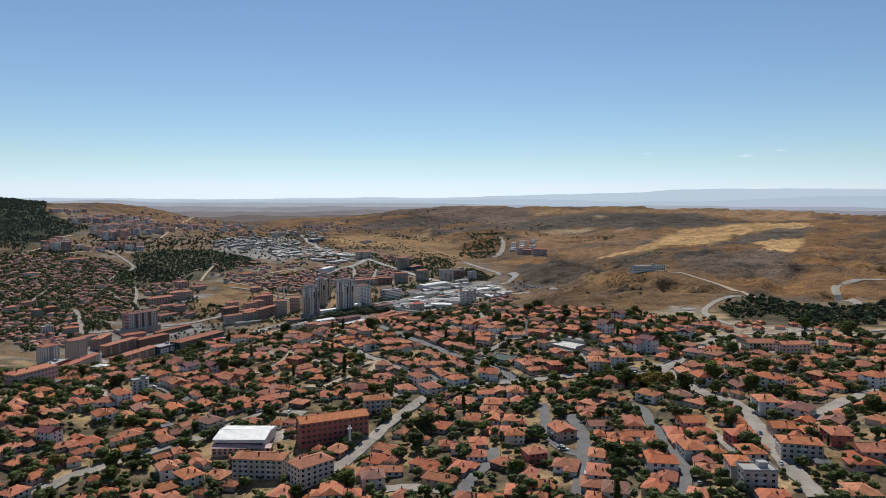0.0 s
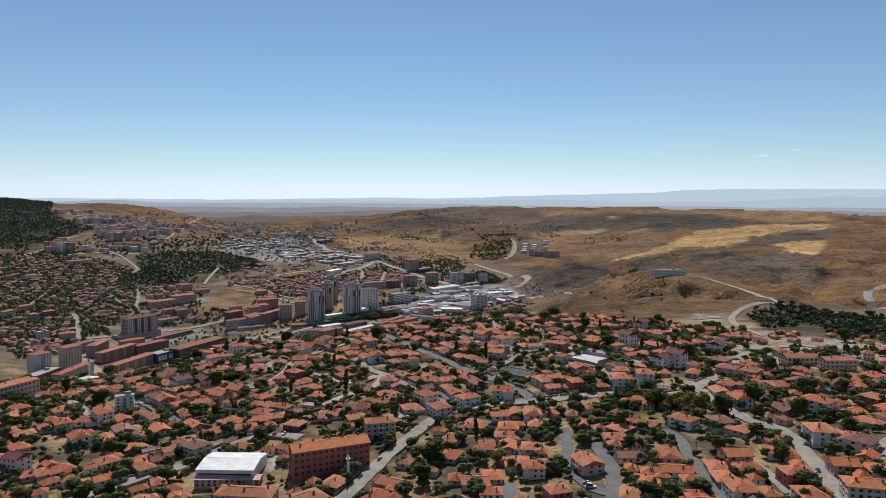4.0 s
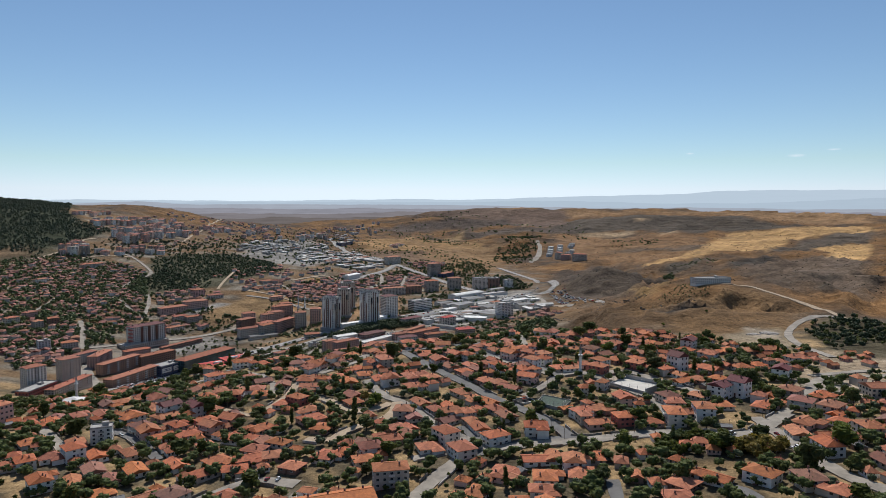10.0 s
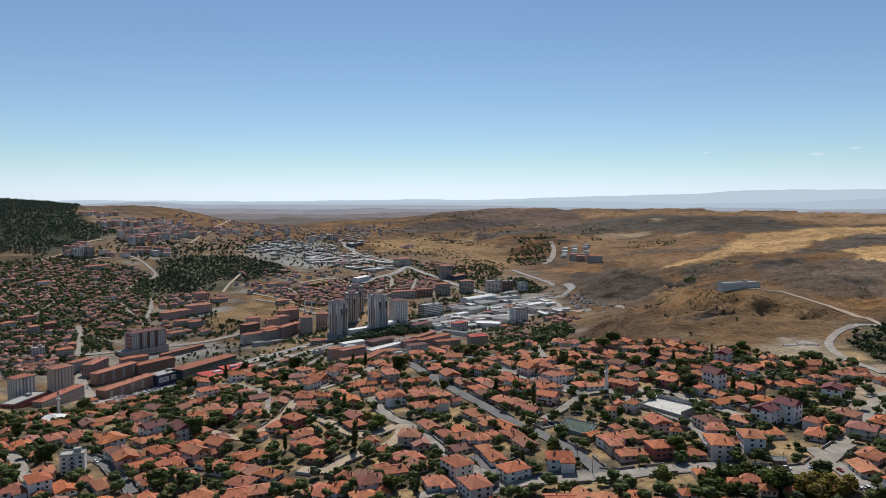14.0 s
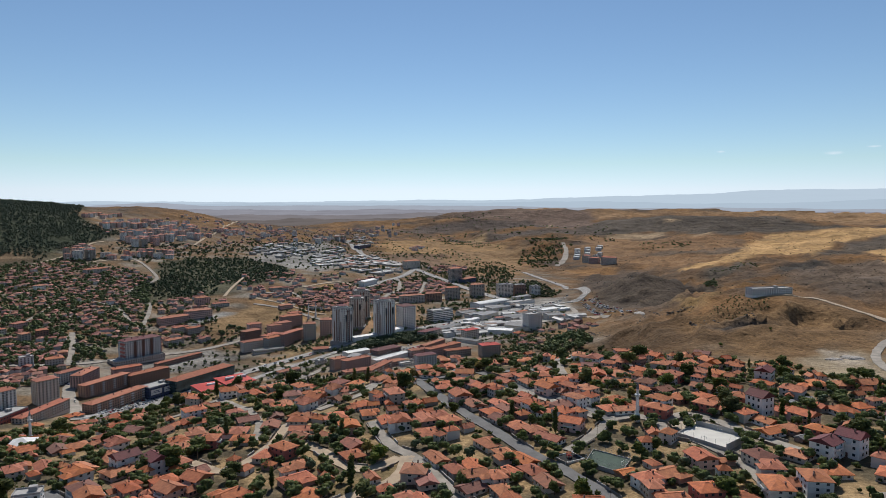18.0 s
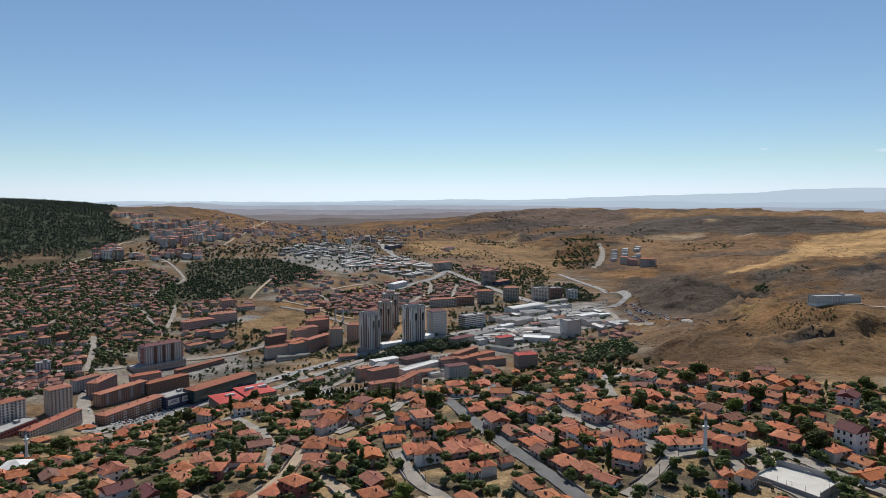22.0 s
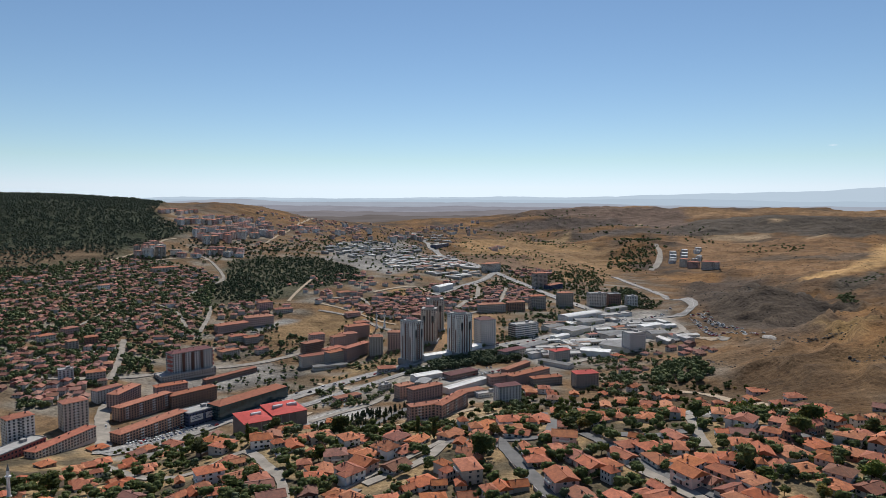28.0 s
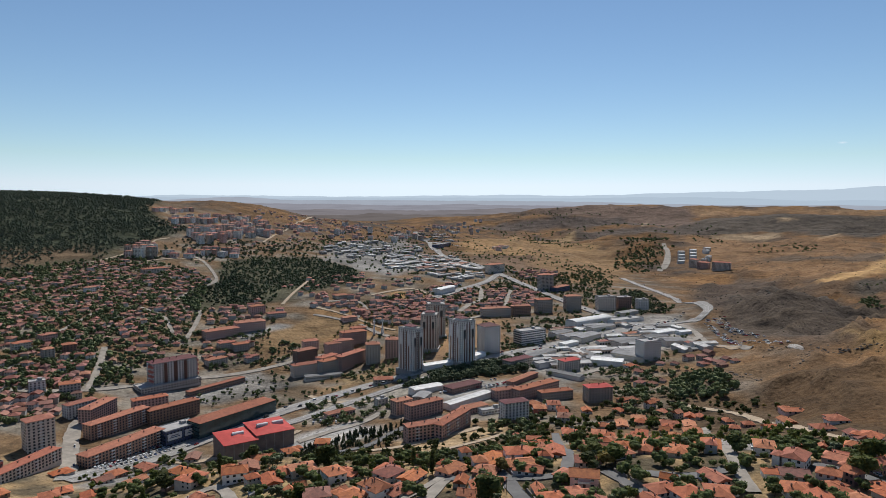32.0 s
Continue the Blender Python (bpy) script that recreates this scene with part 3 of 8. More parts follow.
# ---- the far distance ----
def far_ridge(name, radius, low, tops, tone, label, streaks=0.06, rough=2.0):
    """A glowing backdrop of distance, far behind all else, haze painted into its tone: height in metres against the
    angle from +y.
    """
    m = bpy.data.materials.new(name)
    m.use_nodes = True
    n, l = m.node_tree.nodes, m.node_tree.links
    n.remove(n["Principled BSDF"])
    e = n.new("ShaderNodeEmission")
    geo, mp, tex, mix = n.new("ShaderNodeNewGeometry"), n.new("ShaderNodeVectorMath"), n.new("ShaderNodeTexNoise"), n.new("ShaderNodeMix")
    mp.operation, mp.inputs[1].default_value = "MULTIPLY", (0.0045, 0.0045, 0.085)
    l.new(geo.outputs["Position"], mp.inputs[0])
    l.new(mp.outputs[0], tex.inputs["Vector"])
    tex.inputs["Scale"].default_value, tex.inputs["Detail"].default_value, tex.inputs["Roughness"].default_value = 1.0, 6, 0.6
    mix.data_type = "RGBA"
    mix.inputs[6].default_value, mix.inputs[7].default_value = (*[c * (1 - streaks) for c in tone], 1), (*[c * (1 + streaks) for c in tone], 1)
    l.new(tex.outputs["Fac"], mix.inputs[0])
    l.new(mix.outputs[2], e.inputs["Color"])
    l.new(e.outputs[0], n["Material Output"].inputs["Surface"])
    rng = np.random.RandomState(int(radius))
    a = np.radians(np.linspace(-62, 62, 1200))
    k = np.array(tops, float)
    # long swells and small knolls, each finer than the last
    h = np.interp(np.degrees(a), k[:, 0], k[:, 1])
    for f in np.geomspace(14, 700, 16):
        h += rough * (14 / f) ** 0.62 * np.sin(a * f * rng.uniform(0.85, 1.15) + rng.uniform(0, 6.28))
    v, f = [], []
    for i, (t, z) in enumerate(zip(a, h)):
        v += [(math.sin(t) * radius, math.cos(t) * radius, low), (math.sin(t) * radius, math.cos(t) * radius, float(z))]
        if i:
            f.append((2 * i - 2, 2 * i - 1, 2 * i + 1, 2 * i))
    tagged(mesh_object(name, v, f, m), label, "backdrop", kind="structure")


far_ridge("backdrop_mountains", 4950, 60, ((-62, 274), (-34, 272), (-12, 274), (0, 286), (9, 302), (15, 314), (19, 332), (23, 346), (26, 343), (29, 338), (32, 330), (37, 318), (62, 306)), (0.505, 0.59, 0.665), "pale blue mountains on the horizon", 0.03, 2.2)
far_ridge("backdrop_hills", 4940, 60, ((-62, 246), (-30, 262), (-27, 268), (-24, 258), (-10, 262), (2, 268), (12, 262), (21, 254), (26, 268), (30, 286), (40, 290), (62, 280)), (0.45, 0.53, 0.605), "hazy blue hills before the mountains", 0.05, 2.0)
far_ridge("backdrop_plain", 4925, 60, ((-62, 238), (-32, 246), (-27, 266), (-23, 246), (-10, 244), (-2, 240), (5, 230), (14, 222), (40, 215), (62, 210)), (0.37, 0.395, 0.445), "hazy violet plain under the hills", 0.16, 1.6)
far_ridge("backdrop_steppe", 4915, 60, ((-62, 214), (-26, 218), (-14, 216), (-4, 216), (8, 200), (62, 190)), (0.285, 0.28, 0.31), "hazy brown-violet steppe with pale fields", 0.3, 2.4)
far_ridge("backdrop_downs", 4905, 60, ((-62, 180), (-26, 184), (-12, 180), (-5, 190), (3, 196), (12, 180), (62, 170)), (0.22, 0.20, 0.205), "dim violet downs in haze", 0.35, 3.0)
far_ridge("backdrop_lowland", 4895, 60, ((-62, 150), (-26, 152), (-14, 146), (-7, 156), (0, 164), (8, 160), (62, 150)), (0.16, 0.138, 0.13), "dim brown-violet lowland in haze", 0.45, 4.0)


def cloud_wisp(x, y, z, w, h, seed):
    """A thin wisp of cloud, a plain backdrop far off in the sky, its sunlit white given as a glow."""
    m = bpy.data.materials.new("cloud_wisp")
    m.use_nodes = True
    n, l = m.node_tree.nodes, m.node_tree.links
    n.remove(n["Principled BSDF"])
    e, clear_air, mix = n.new("ShaderNodeEmission"), n.new("ShaderNodeBsdfTransparent"), n.new("ShaderNodeMixShader")
    e.inputs["Color"].default_value = (0.86, 0.90, 0.95, 1)
    at, tex, soft = n.new("ShaderNodeTexCoord"), n.new("ShaderNodeTexNoise"), n.new("ShaderNodeTexGradient")
    soft.gradient_type = "SPHERICAL"
    put = n.new("ShaderNodeMapping")
    put.inputs["Scale"].default_value = (2 / w, 1, 2 / h)
    l.new(at.outputs["Object"], put.inputs["Vector"])
    l.new(put.outputs[0], soft.inputs["Vector"])
    tex.inputs["Scale"].default_value, tex.inputs["Detail"].default_value = 0.05, 6
    l.new(at.outputs["Object"], tex.inputs["Vector"])
    thick = n.new("ShaderNodeMath")
    thick.operation = "MULTIPLY"
    l.new(soft.outputs["Fac"], thick.inputs[0])
    l.new(tex.outputs["Fac"], thick.inputs[1])
    l.new(thick.outputs[0], mix.inputs[0])
    l.new(clear_air.outputs[0], mix.inputs[1])
    l.new(e.outputs[0], mix.inputs[2])
    l.new(mix.outputs[0], n["Material Output"].inputs["Surface"])
    v = [(-w / 2, 0, -h / 2), (w / 2, 0, -h / 2), (w / 2, 0, h / 2), (-w / 2, 0, h / 2)]
    ob = mesh_object("backdrop_cloud", v, [(0, 1, 2, 3)], m)
    ob.matrix_basis = pose(x, y, z, 0, 0, -math.degrees(math.atan2(x, y)))
    tagged(ob, "thin white wisp of cloud in a clear sky", "cloud", kind="structure")


cloud_wisp(2040, 4480, 560, 120, 26, 1)
cloud_wisp(2230, 4400, 592, 90, 16, 2)
cloud_wisp(1440, 4700, 590, 60, 16, 3)

# ---- streets and plots, in metres ----
STREETS = []


def street(stuff, width, *way):
    STREETS.append((stuff, width, [(way[i], way[i + 1]) for i in range(0, len(way), 2)]))


street(DUSTY, 9, -231, 362, -224, 387, -214, 395, -204, 408, -193, 416, -181, 428, -166, 437, -153, 455, -138, 474, -123, 481, -101, 474)
street(DUSTY, 9.5, -67, 365, -59, 386, -51, 405, -40, 438, -28, 464, -15, 492, -7, 502)
street(ASPHALT, 8, -7, 502, 7, 508, 30, 524, 57, 522, 80, 521, 98, 524, 126, 525)
street(ASPHALT, 6, 14, 507, 3, 520, -4, 534, -11, 551)
street(DUSTY, 10, 26, 515, 53, 518, 68, 519, 84, 523, 116, 529, 137, 522, 155, 518, 169, 521, 190, 544, 204, 557)
street(DUSTY, 8, -39, 501, -22, 507, -1, 519, 5, 510, 26, 515)
street(ASPHALT, 8, 58, 523, 52, 543, 31, 580, 11, 605, -9, 640, -31, 675, -53, 719, -69, 756, -84, 792)
street(ASPHALT, 6, -23, 781, 14, 720, 36, 697, 56, 674, 66, 653)
street(DUSTY, 6, 66, 653, 51, 626, 34, 606)
street(DUSTY, 8, 66, 653, 86, 659, 98, 649, 118, 665, 134, 650, 150, 623, 167, 601)
street(DUSTY, 7, 96, 647, 98, 628, 111, 620, 121, 602, 128, 582, 128, 556)
street(DUSTY, 7, -94, 668, -83, 643, -71, 618, -56, 606, -31, 559, -14, 536, -1, 519)
street(DIRT, 8, -113, 539, -96, 533, -91, 547, -77, 563, -61, 574, -60, 606)
street(DIRT, 8, -136, 633, -118, 622, -94, 592, -78, 588, -65, 604)
street(ASPHALT, 7, -261, 565, -236, 550, -215, 529, -199, 511)
street(DUSTY, 7, -317, 572, -287, 544, -265, 520)
street(DIRT, 7, -442, 939, -388, 932, -363, 938, -343, 958, -314, 976, -303, 1007)
street(DIRT, 7, -196, 609, -178, 596, -166, 590, -158, 610, -153, 640, -156, 673)
street(DUSTY, 6, -207, 731, -176, 678, -169, 643)
street(DUSTY, 5, -157, 692, -141, 724, -123, 755, -112, 781)
street(ASPHALT, 8, 85, 435, 86, 408, 84, 381, 76, 350, 67, 318)
street(ASPHALT, 7, 125, 448, 135, 438, 130, 405, 128, 373, 128, 348, 123, 324, 114, 307)
street(DUSTY, 9, 180, 550, 181, 521, 181, 494, 185, 446, 195, 433, 191, 405, 183, 370, 176, 334, 171, 292)
street(DUSTY, 9, 220, 384, 249, 411, 277, 427, 301, 441)
street(DUSTY, 8, 184, 536, 214, 572, 236, 596, 268, 647, 296, 651, 348, 654, 410, 661, 457, 675)
street(ASPHALT, 7, 71, 463, 68, 428, 65, 399, 71, 375, 80, 369)
street(ASPHALT, 9, 28, 389, 29, 370, 19, 359, 12, 342, 9, 331)
street(DUSTY, 8, -41, 345, -20, 348, 2, 338)
street(DUSTY, 6, 156, 404, 159, 373, 159, 351)
street(ASPHALT, 8, -7, 779, 19, 771, 39, 784)
street(DUSTY, 7, 68, 1008, 45, 799, 46, 755)
street(DUSTY, 8, 2, 729, 17, 709, 28, 695, 38, 681, 50, 669, 58, 658)
street(ASPHALT, 7, 86, 798, 102, 790, 117, 767, 133, 757, 143, 749)
street(DIRT, 9, 66, 1098, 103, 1060, 121, 980, 141, 904, 163, 891, 177, 840)
street(DUSTY, 8, -143, 706, -129, 723, -115, 743, -110, 776)
street(ASPHALT, 7, -110, 776, -81, 773, -49, 772, -40, 789, -57, 993)
street(DUSTY, 7, -400, 816, -323, 745, -281, 730, -267, 743, -260, 770, -250, 777, -218, 739, -202, 722)
street(DUSTY, 6, -158, 670, -150, 686, -144, 699)
street(HIGHWAY, 14, -441, 863, -429, 934, -404, 983, -383, 1033)
street(DUSTY, 14, -441, 863, -469, 902, -521, 961, -545, 1008, -555, 1039)
street(DUSTY, 9, -664, 1022, -626, 1037, -581, 1069, -552, 1109, -519, 1152, -474, 1195, -427, 1267, -391, 1302)
street(DUSTY, 8, -588, 1064, -613, 1107, -640, 1149, -672, 1197)
street(DUSTY, 6, -636, 1152, -666, 1133, -711, 1118, -705, 1063)
street(HIGHWAY, 25, -441, 863, -411, 957, -378, 1024, -346, 1088, -292, 1162, -256, 1181, -222, 1220, -163, 1255, -111, 1326, -9, 1451, 64, 1519)
street(HIGHWAY, 16, 64, 1519, 120, 1542, 158, 1586, 177, 1612, 183, 1645, 174, 1722, 150, 1925, 109, 2072, 70, 2240)
street(HIGHWAY, 15, -362, 994, -322, 1035, -292, 1085, -249, 1136, -212, 1177)
street(HIGHWAY, 20, 64, 1519, -5, 1622, -79, 1754, -142, 1848, -232, 1973, -351, 2183, -478, 2398, -680, 3043, -770, 3300)
street(HIGHWAY, 15, -230, 1957, -240, 1857, -275, 1756, -308, 1637)
street(DIRT, 7, -218, 931, -178, 944, -146, 981, -125, 1005)
street(ASPHALT, 8, -254, 933, -217, 943, -203, 978, -196, 1001)
street(DIRT, 6, -169, 913, -137, 932, -102, 984)
street(DUSTY, 10, -54, 1207, -13, 1258, 33, 1329, 57, 1356, 104, 1376, 133, 1414, 134, 1461, 118, 1533)
street(DUSTY, 9, 133, 1414, 136, 1351, 173, 1298)
street(DUSTY, 7, -754, 1481, -779, 1583, -774, 1657, -823, 1728, -909, 1827, -960, 1857)
street(DIRT, 6, -1025, 1737, -971, 1827, -909, 1827)
street(DIRT, 6, -1102, 1621, -1080, 1771, -1091, 1879, -1110, 1929, -1096, 1969)
street(DUSTY, 7, -604, 1283, -635, 1362, -670, 1426)
street(DUSTY, 6, -635, 1295, -700, 1372, -771, 1409)
street(DIRT, 6, -549, 1487, -579, 1627, -596, 1708)
street(DIRT, 5, -482, 1479, -412, 1455, -353, 1425, -324, 1419)
street(DUSTY, 6, -773, 1224, -797, 1308, -812, 1345)
street(DUSTY, 7, -499, 1507, -460, 1519, -421, 1531, -396, 1493)
street(DUSTY, 6, -473, 1445, -429, 1437, -402, 1430, -398, 1462)
street(DUSTY, 8, -385, 1426, -354, 1404, -326, 1389)
street(DUSTY, 9, -247, 1562, -240, 1633, -226, 1670, -235, 1749, -250, 1802)
street(DUSTY, 7, -175, 1638, -179, 1720, -181, 1796)
street(DUSTY, 8, -221, 1519, -193, 1569, -172, 1613, -119, 1603)
street(DIRT, 6, -414, 1576, -388, 1641, -361, 1693, -315, 1647, -283, 1628)
street(DUSTY, 15, 193, 2489, 225, 2590, 268, 2871, 268, 3046)
street(DUSTY, 12, 9, 1275, 33, 1315, 68, 1367, 101, 1387, 122, 1398)
street(DUSTY, 9, -96, 1294, -51, 1344, -2, 1405)
street(DIRT, 7, 121, 1369, 145, 1332, 161, 1307)
street(DIRT, 7, -347, 1133, -303, 1102, -265, 1090, -243, 1105)
street(DUSTY, 9, -290, 976, -265, 1001, -241, 1019, -233, 1050)
street(DIRT, 6, -904, 2110, -998, 2520, -1193, 3282)
street(DUSTY, 8, 444, 938, 413, 945, 373, 910, 340, 857, 318, 785, 321, 724)
street(DIRT, 7, 329, 1107, 388, 1110, 415, 1050, 443, 993, 443, 917)
street(DUSTY, 12, 767, 1140, 687, 1131, 623, 1048, 590, 970, 545, 858)
street(DUSTY, 8, 198, 2491, 238, 2749, 275, 2977)
street(DUSTY, 7, 266, 653, 297, 664, 330, 673, 349, 654, 371, 644, 399, 643, 427, 652)

HOMES = []


def homes(storeys, *at):
    HOMES.extend((at[i], at[i + 1], storeys) for i in range(0, len(at), 2))


homes(1, -241, 381, -198, 355, -189, 361, -164, 355, -157, 365, -149, 350, -131, 378, -117, 371, -86, 348, -49, 340, -43, 365, -40, 382, -30, 366, -9, 369, -4, 343, 11, 361, 12, 390, 13, 323, 24, 321, 28, 377, 30, 367, 38, 326, 42, 355, 45, 343, 51, 331, 70, 352, 71, 327, 75, 310, 88, 362, 99, 374, 105, 384, 105, 317, 114, 326, 114, 355, 117, 385, 119, 303, 136, 370, 136, 384, 137, 329, 137, 340)
homes(1, 150, 294, 154, 379, 164, 344, 188, 289, 208, 319, 227, 376)
homes(2, -234, 359, -165, 384, -148, 374, -59, 339, -38, 349, 52, 367, 81, 335, 84, 314, 115, 339, 135, 353, 163, 362, 191, 367, 213, 350, 215, 325)
homes(3, 147, 320)
homes(1, -324, 493, -321, 510, -320, 480, -312, 462, -301, 461, -301, 480, -295, 439, -289, 478, -284, 437, -283, 492, -279, 411, -278, 456, -269, 422, -266, 508, -262, 396, -248, 424, -243, 396, -239, 513, -236, 429, -232, 476, -229, 492, -220, 518, -214, 442, -211, 480, -208, 464, -204, 493, -201, 421, -192, 445, -186, 433, -182, 500, -181, 445, -180, 459, -159, 487, -158, 503, -143, 492, -141, 520, -140, 460, -139, 506, -126, 509, -109, 493)
homes(1, -92, 506, -82, 511, -67, 499, -65, 401, -57, 413, -32, 395, -28, 508, -1, 427, 0, 452, 13, 473, 21, 436, 26, 391, 33, 434, 34, 451, 34, 489, 36, 466, 38, 410, 43, 492, 46, 431, 53, 404, 54, 469, 66, 489, 97, 436, 98, 408, 104, 451, 112, 465, 119, 405, 121, 455, 172, 433, 175, 395, 180, 411, 189, 514, 212, 464, 244, 430, 245, 449, 268, 443, 295, 474, 329, 511)
homes(2, -274, 496, -248, 471, -165, 458, -66, 512, -13, 510, 12, 520, 45, 398, 53, 480, 72, 399, 144, 453, 151, 391, 163, 444, 192, 484, 213, 400, 220, 391, 230, 513, 272, 470)
homes(3, -262, 430, -253, 511, 203, 408, 230, 459, 299, 449)
homes(1, -329, 533, -328, 644, -326, 574, -314, 590, -312, 579, -306, 641, -297, 648, -295, 530, -291, 565, -287, 601, -268, 527, -259, 598, -254, 620, -231, 591, -227, 649, -215, 569, -214, 545, -212, 633, -200, 606, -196, 549, -184, 589, -174, 526, -173, 645, -161, 540, -156, 612, -150, 539, -149, 556, -141, 533, -136, 640, -128, 530, -124, 592, -119, 575, -105, 554, -97, 623, -96, 604, -81, 523, -70, 523, -57, 528, -54, 548, -52, 635)
homes(1, -45, 546, -44, 535, -42, 597, -42, 570, -30, 581, -26, 554, -20, 584, -13, 615, -7, 552, -2, 599, -2, 541, 0, 576, 6, 641, 8, 591, 12, 577, 16, 634, 20, 562, 25, 621, 78, 542, 82, 570, 111, 542, 129, 557, 157, 628, 158, 594, 161, 647, 168, 573, 172, 634, 192, 567, 204, 572, 204, 532, 236, 592, 255, 532, 296, 614, 298, 536, 387, 576)
homes(2, -298, 589, -264, 642, -254, 584, -235, 561, -230, 546, -209, 561, -197, 638, -192, 569, -185, 560, -176, 574, -139, 615, -52, 576, -18, 568, -7, 566, 37, 531, 40, 640, 70, 551, 70, 561, 95, 546, 104, 586, 130, 585, 136, 573, 184, 625, 215, 573, 224, 594, 232, 557, 308, 530, 351, 575)
homes(3, -234, 601, -211, 595, -20, 524, 127, 545, 148, 552, 171, 598, 239, 644)
homes(4, 189, 599)
homes(1, -405, 741, -338, 723, -332, 681, -325, 674, -319, 757, -306, 715, -291, 672, -279, 690, -250, 676, -230, 719, -224, 695, -219, 666, -217, 776, -210, 713, -205, 703, -202, 661, -190, 687, -186, 660, -175, 714, -174, 725, -171, 693, -168, 668, -156, 691, -156, 750, -154, 674, -151, 768, -146, 686, -140, 657, -135, 730, -133, 756, -130, 777, -121, 679, -108, 703, -99, 681, -87, 756, -83, 771, -82, 662, -64, 774, -56, 663, -53, 729)
homes(1, -49, 740, -47, 772, -46, 668, -39, 657, -35, 712, -33, 743, -24, 731, -23, 685, -11, 668, -10, 723, -5, 683, -4, 654, 0, 673, 0, 734, 1, 751, 13, 686, 14, 729, 15, 747, 26, 677, 27, 663, 29, 771, 29, 750, 36, 707, 43, 731, 44, 691, 49, 716, 65, 757, 65, 666, 70, 777, 75, 684, 76, 728, 79, 659, 83, 759, 88, 675, 89, 726, 90, 748, 98, 708, 107, 765, 112, 706, 119, 690)
homes(1, 120, 754, 137, 695, 143, 666, 144, 717, 166, 760, 181, 669, 193, 734, 219, 672, 236, 681, 236, 738, 254, 741, 258, 692)
homes(2, -176, 748, -150, 712, -150, 727, -144, 778, -142, 753, -106, 651, -71, 653, -36, 700, -34, 764, -19, 717, 17, 673, 24, 703, 31, 721, 37, 657, 41, 672, 55, 727, 57, 685, 59, 704, 71, 739, 98, 659, 103, 718, 104, 680, 128, 738, 130, 776, 132, 670, 149, 776, 150, 752, 152, 657, 160, 687, 187, 652, 205, 710, 269, 734, 276, 700)
homes(3, -246, 718, -85, 711, 51, 678, 200, 748)
homes(4, 165, 666)
homes(1, -451, 811, -442, 871, -415, 890, -412, 831, -411, 870, -403, 814, -400, 782, -384, 874, -352, 788, -337, 903, -309, 909, -243, 798, -242, 815, -216, 790, -174, 790, -150, 793, -111, 784, -88, 781, -85, 801, -69, 792, -58, 810, -45, 816, -36, 792, -28, 812, -14, 806, 9, 831, 20, 810, 48, 828, 102, 803, 141, 790, 141, 907, 153, 901, 185, 802, 236, 807)
homes(2, -291, 797, -273, 783, -246, 782, -204, 792, -180, 783, -73, 807, 66, 816, 76, 795, 173, 797)
homes(1, -453, 940, -412, 942, -403, 913, -377, 943, -304, 949, -285, 949, -71, 959, -44, 988, -34, 956, -20, 990, 1, 1024, 4, 942, 15, 988, 42, 1026, 58, 1019, 61, 980, 126, 990, 133, 945, 145, 1033, 158, 973, 202, 911)
homes(2, -331, 953, -258, 956, -50, 1038)
homes(1, 19, 1050)
homes(2, -82, 1078, -75, 1065, -62, 1082)
homes(1, 25, 1272, 36, 1242)

BLOCKS = []


def block(kind, x, y, w, d, h, turn, roof, wall):
    BLOCKS.append((kind, x, y, w, d, h, turn, roof, wall))


block("school", -73, 427, 45, 15, 14.5, 24, "gable", "BRICK_RED")
block("hall", -130, 425, 33, 26, 8, -1, "shed_white", "WALL_WHITE")
block("annex", -128, 412, 37, 7, 4.5, 1, "pink", "WALL_PINK")
block("apt", -107, 378, 30, 12, 12, -5, "hip", "WALL")
block("apt", -75, 366, 22, 14, 12, 42, "hip", "WALL")
block("apt", -48, 471, 19, 12, 10, 14, "hip", "WALL")
block("apt", -252, 541, 13, 9, 11, 24, "flat", "WALL_WHITE")
block("school", -363, 574, 40, 14, 12, 67, "hip", "WALL_PINK")
block("apt", 186, 337, 20, 12, 8.5, -13, "hip", "WALL")
block("apt", 151, 310, 16, 10, 9, -2, "flat", "WALL")
block("apt", 305, 569, 25, 12, 10, 2, "gable", "WALL_PINK")
block("shop", 289, 597, 26, 14, 7, 3, "gable", "WALL")
block("mall_red", -327, 963, 64, 45, 17, 45, "shed_red", "GREYWALL")
block("row", -444, 937, 80, 15, 14, 75, "hip", "WALL_ORANGE")
block("shop", -421, 986, 36, 20, 15, 64, "flat", "BLUE")
block("mall_glass", -388, 1034, 94, 20, 16, 67, "hip", "GLASSWALL")
block("row", -491, 990, 66, 13, 16, 74, "hip", "WALL_ORANGE")
block("row", -464, 1041, 56, 13, 15, 62, "hip", "WALL_ORANGE")
block("row", -497, 1049, 36, 12, 15, 50, "hip", "WALL_PINK")
block("row", -528, 1008, 43, 14, 16, 94, "hip", "WALL_PINK")
block("apt", -550, 1008, 31, 12, 14, 71, "hip", "WALL_WHITE")
block("tower", -517, 919, 23, 16, 29, 59, "hip", "WALL")
block("tower", -517, 853, 22, 15, 28, 63, "hip", "WALL_WHITE")
block("row", -480, 862, 68, 12, 11, 87, "hip", "WALL")
block("shop", -499, 832, 46, 16, 8, 86, "flat", "BRICK_RED")
block("tower", -524, 1131, 55, 18, 31, 57, "dark", "WALL_WHITE")
block("shop", -524, 1121, 72, 24, 6, 57, "flat", "WALL")
block("apt", -626, 1033, 16, 12, 14, 45, "flat", "WALL_WHITE")
block("apt", -597, 1048, 21, 13, 13, 42, "hip", "WALL")
block("garage", -472, 1142, 80, 8, 6, 67, "hip", "WALL_BARE")
